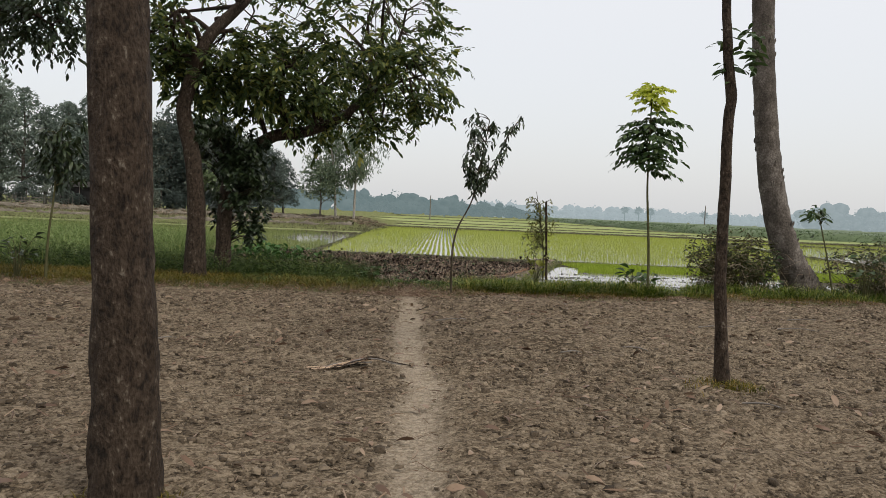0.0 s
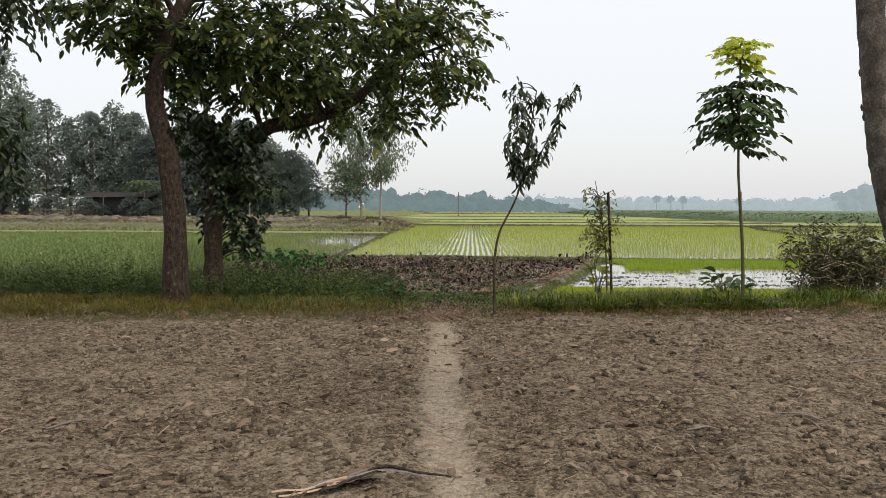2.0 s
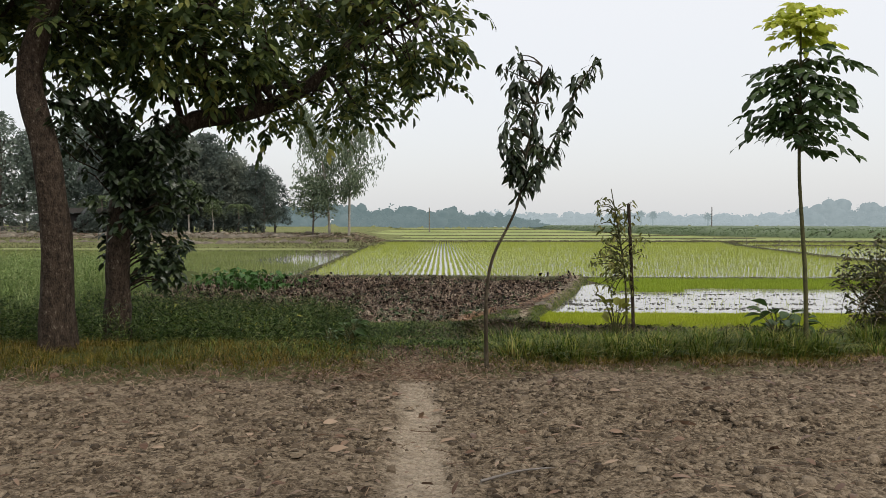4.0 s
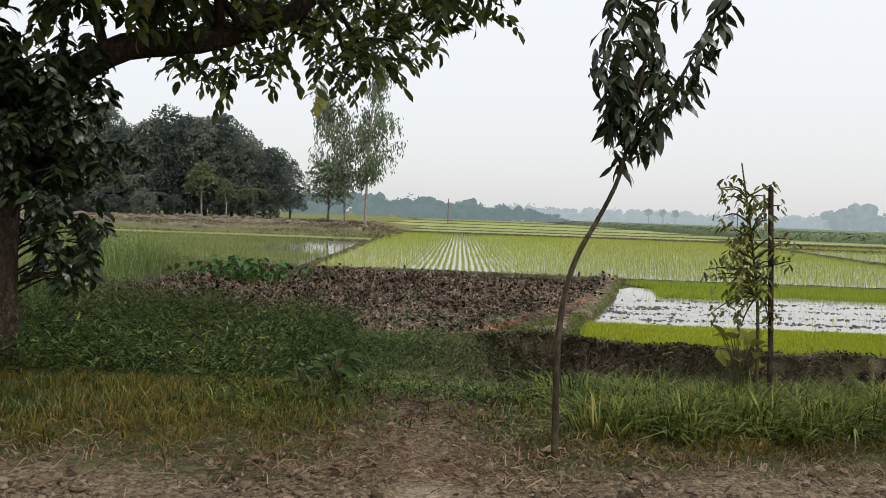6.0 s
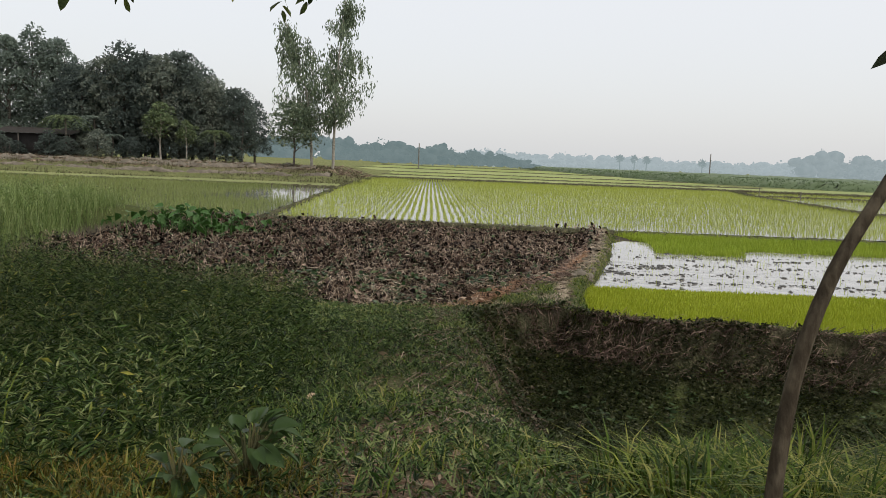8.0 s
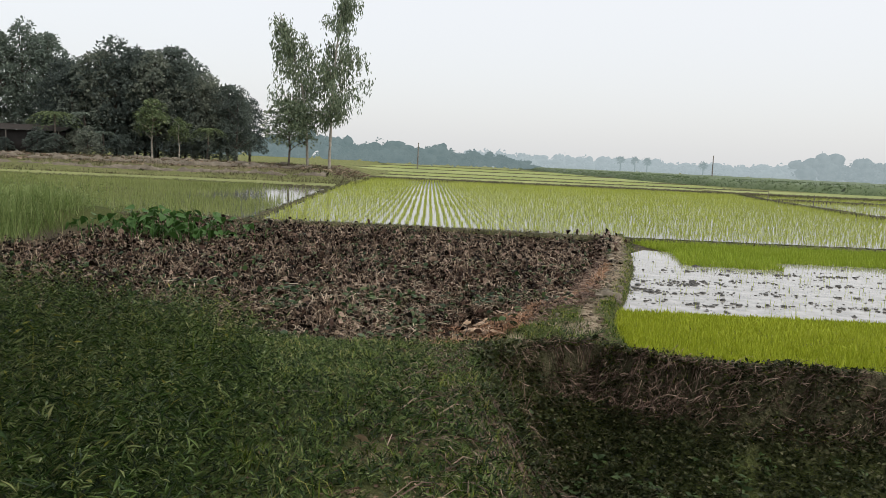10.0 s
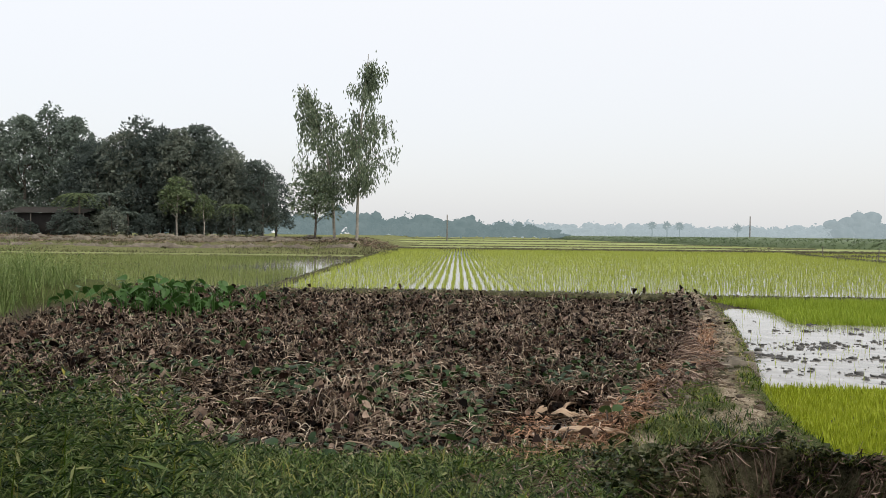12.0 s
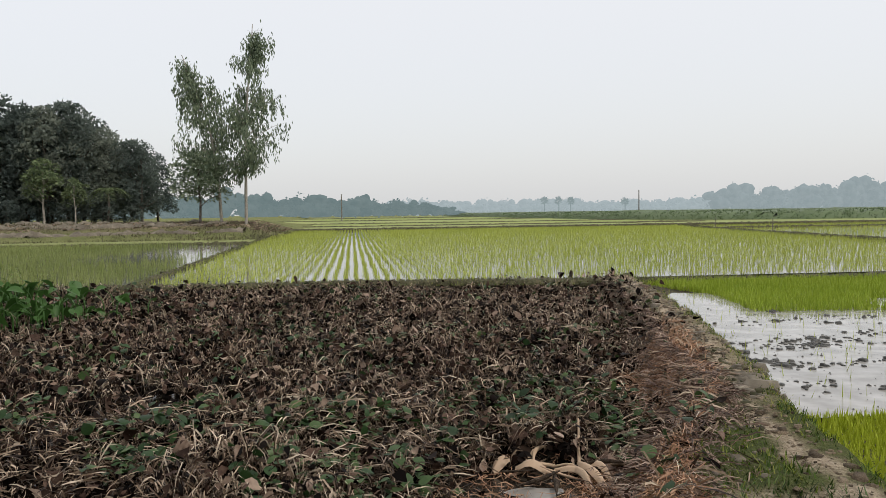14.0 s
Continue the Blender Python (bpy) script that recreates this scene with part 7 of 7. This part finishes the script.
def box(x0, x1, y0, y1, z0, z1):
    v = np.array([(x, y, z) for x in (x0, x1) for y in (y0, y1) for z in (z0, z1)])
    f = np.array([[0, 1, 3, 2], [4, 6, 7, 5], [0, 4, 5, 1], [2, 3, 7, 6], [0, 2, 6, 4], [1, 5, 7, 3]])
    return v, f


for b in ((-4.2, 2.1, 0.0, 0.1, -0.2, 2.5), (3.3, 4.2, 0.0, 0.1, -0.2, 2.5), (-4.2, -4.1, 0.1, 2.4, -0.2, 2.5), (4.1, 4.2, 0.1, 2.4, -0.2, 2.5), (-4.2, 4.2, 2.4, 2.5, -0.2, 2.5)):
    v, f = box(*b)
    raw("wall", v, f, SHED_WALL, shed)
xs = np.linspace(-4.6, 4.6, 57)
v = np.array([(x, y, z + 0.04 * (i % 2)) for i, x in enumerate(xs) for y, z in ((-0.7, 2.5), (3.0, 3.2))])
f = np.array([[2 * i, 2 * i + 2, 2 * i + 3, 2 * i + 1] for i in range(56)])
raw("roof", v, f, TIN, shed)
for x in (-4.3, -1.4, 1.6, 4.3):
    v, f = tube(np.array([(x, -0.5, -0.2), (x, -0.5, 2.5)]), [0.07, 0.06], 6)
    raw("post", v, f, GREY_WOOD, shed)
fence = thing("stick_fence", (-50.5, 99.2, 0.15), "rickety fence of grey sticks before the grove", "fence")
for k in range(15):
    x = -4.2 + 0.6 * k
    v, f = tube(np.array([(x, 0, -0.2), (x + rng.normal(0, 0.12), 0, rng.uniform(0.8, 1.4))]), [0.05, 0.035], 5)
    raw("post", v, f, GREY_WOOD, fence)
for z in (0.4, 0.8):
    v, f = tube(np.array([(-4.4, 0.05, z), (0, 0.05, z + 0.1), (4.4, 0.05, z - 0.05)]), [0.04, 0.04, 0.03], 5)
    raw("rail", v, f, GREY_WOOD, fence)
n = 1500
x, y = rng.uniform(-40, -7.5, n), rng.normal(89.5, 1.2, n)
v, f = lumps(np.stack([x, y, land(x, y)], 1), rng.gamma(1.6, 0.05, n) + 0.04, 0.6)
tagged(raw("dug_earth", v, f, CLOD, smooth=True), "heaps of pale dug earth below the grove", "soil", kind="stuff")

# low growth and litter banked up before the grove
n = 38000
x, y = rng.uniform(-75, -6, n), rng.uniform(79, 101, n)
k = waves(x * 0.1, y, 2.2, 92) + 0.35 * waves(x, y, 3.0, 93) > -0.3
x, y = x[k], y[k]
v, f = spikes(on_land(x, y), rng.uniform(0.1, 0.34, len(x)) * (1 + 0.4 * waves(x, y, 2.0, 94)), 0.06, rng.uniform(0, 1.0, len(x)))
tagged(raw("mound_grass", v, f, MOUND_GRASS), "rough grass strips on the raised ground before the grove", "grass", kind="stuff")
n = 5000
x, y = rng.uniform(-75, -7, n), rng.uniform(86, 103, n)
p0 = on_land(x, y, -0.03)
a, L = rng.normal(0, 0.5, n), rng.uniform(0.2, 0.9, n)
p2 = p0 + np.stack([np.cos(a) * L, np.sin(a) * L, rng.uniform(0, 0.1, n)], 1)
v, f = strips(p0, (p0 + p2) / 2 + np.array([0, 0, 0.1]), p2, rng.uniform(0.02, 0.05, n))
tagged(raw("mound_litter", v, f, ROOT), "dry stalks strewn on the raised ground", "leaf litter", kind="stuff")

# pale ridges of dug earth on the bank before the grove
for yy in (84.5, 88.3, 91.5):
    n = 260
    px = np.linspace(-68, -9 - 0.5 * (yy - 84), n)
    py = yy + 0.6 * waves(px, np.full(n, yy), 9, 95)
    p = np.stack([px, py, land(px, py)], 1)
    rows = []
    for o, h in ((-0.6, -0.15), (-0.3, 0.12), (0.05, 0.24), (0.35, 0.12), (0.6, -0.15)):
        q = p + np.array([0, o, h]) + rng.normal(0, 0.06, p.shape)
        q[:, 2] += (0.16 * waves(p[:, 0], p[:, 1] + o, 1.6, 96)).clip(-0.15, 0.3)
        rows.append(q)
    v = np.stack(rows, 1).reshape(-1, 3)
    f = np.array([[5 * i + j, 5 * i + j + 1, 5 * i + j + 6, 5 * i + j + 5] for i in range(n - 1) for j in range(4)])
    tagged(raw("earth_ridge", v, f, RIDGE), "low ragged ridge of pale dry earth", "earth ridge", kind="structure")

# hanging twigs down the ditch's far wall
n = 2600
x = rng.uniform(0.9, 12, n)
y = bank_y(x) + rng.uniform(-0.42, 0.08, n)
p0 = on_land(x, y, -0.03)
a, L = rng.uniform(0, 2 * np.pi, n), rng.gamma(2.5, 0.045, n)
p2 = p0 + np.stack([np.cos(a) * L, -np.abs(np.sin(a)) * L * 0.5, rng.uniform(-0.7, 0.35, n) * L], 1)
p2[:, 2] = np.maximum(p2[:, 2], land(p2[:, 0], p2[:, 1]) + 0.01)
v, f = strips(p0, (p0 + p2) / 2 + rng.normal(0, 0.05, (n, 3)) + np.array([0, -0.05, 0.06]), p2, rng.uniform(0.004, 0.009, n))
tagged(raw("hanging_twigs", v, f, ROOT), "dry twigs and roots hanging down the ditch wall", "roots", kind="stuff")
x = np.concatenate([rng.uniform(1.0, 3.4, 2600), rng.uniform(3.4, 13, 3400)])
y = bank_y(x) + rng.normal(0.02, 0.07, 6000)
v, f = blades(on_land(x, y), rng.uniform(0.03, 0.13, 6000) * np.where(x > 3.4, 0.45, 1.0), 0.009, rng.uniform(0.3, 1.6, 6000))
tagged(raw("ditch_lip_grass", v, f, GRASS_LUSH), "short grass along the lip of the ditch", "grass", kind="stuff")

# bleached log half sunk in the straw by the pond
log = thing("dead_log", (0.72, 23.75, float(land(0.72, 23.75)) + 0.02), "weathered split log lying in rotting straw", "log")
for k, (o, r) in enumerate(((0.0, 0.024), (0.034, 0.017), (-0.03, 0.015), (0.012, 0.014))):
    p = smooth_line([(-0.27 + 0.04 * k, o, 0.015), (-0.1, o * 0.8, 0.03 + 0.012 * (k == 3)), (0.12, o * 1.1 - 0.02, 0.03), (0.27 - 0.05 * k, o - 0.05, 0.01)], 12)
    v, f = tube(p, r * np.array([0.3, 0.8, 1, 1.05, 0.95, 1, 0.9, 0.95, 0.8, 0.65, 0.45, 0.15]), 7, 0.14)
    raw("splinter", v, f, HUSK, log)
n = 1500
x = rng.uniform(3.0, 13, n)
y = rng.uniform(26.8, 34.5, n)
k = inside(MUD_POLY, x, y) & (waves(x, y * 1.6, 1.3, 97) > -0.1)
v, f = crumbs(np.stack([x, y, np.full(n, -0.937)], 1)[k], 0.008 + rng.gamma(1.2, 0.009, k.sum()), 0.7)
tagged(raw("mud_specks", v, f, WET_MUD), "small specks of mud breaking the pale water", "mud", kind="stuff")

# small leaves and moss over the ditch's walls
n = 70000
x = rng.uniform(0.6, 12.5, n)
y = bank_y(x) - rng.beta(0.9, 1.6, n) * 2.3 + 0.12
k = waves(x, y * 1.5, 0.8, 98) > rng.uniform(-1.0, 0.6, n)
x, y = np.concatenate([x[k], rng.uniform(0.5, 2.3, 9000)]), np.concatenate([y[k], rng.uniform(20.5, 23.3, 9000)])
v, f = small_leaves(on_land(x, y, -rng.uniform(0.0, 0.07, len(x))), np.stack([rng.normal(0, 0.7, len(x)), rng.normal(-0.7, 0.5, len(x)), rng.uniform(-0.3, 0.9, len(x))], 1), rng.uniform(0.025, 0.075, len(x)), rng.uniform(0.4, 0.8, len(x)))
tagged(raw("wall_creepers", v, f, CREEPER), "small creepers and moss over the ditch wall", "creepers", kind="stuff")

# a mat of fine curled roots under the lip of the ditch
n = 3600
x = rng.uniform(1.0, 12, n)
y = bank_y(x) - rng.beta(1.2, 3.0, n) * 0.5 + 0.04
p0 = on_land(x, y, -0.02)
a, L = rng.uniform(0, 2 * np.pi, n), rng.uniform(0.05, 0.22, n)
p2 = p0 + np.stack([np.cos(a) * L, -np.abs(np.sin(a)) * L * 0.3, rng.uniform(-0.8, 0.3, n) * L], 1)
p2[:, 2] = np.maximum(p2[:, 2], land(p2[:, 0], p2[:, 1]) + 0.01)
v, f = curls(p0, (p0 + p2) / 2 + rng.normal(0, 0.05, (n, 3)) + np.array([0, -0.05, 0.03]), p2, rng.uniform(0.004, 0.009, n))
tagged(raw("root_mat", v, f, ROOT), "fine brown roots matted under the ditch's lip", "roots", kind="stuff")
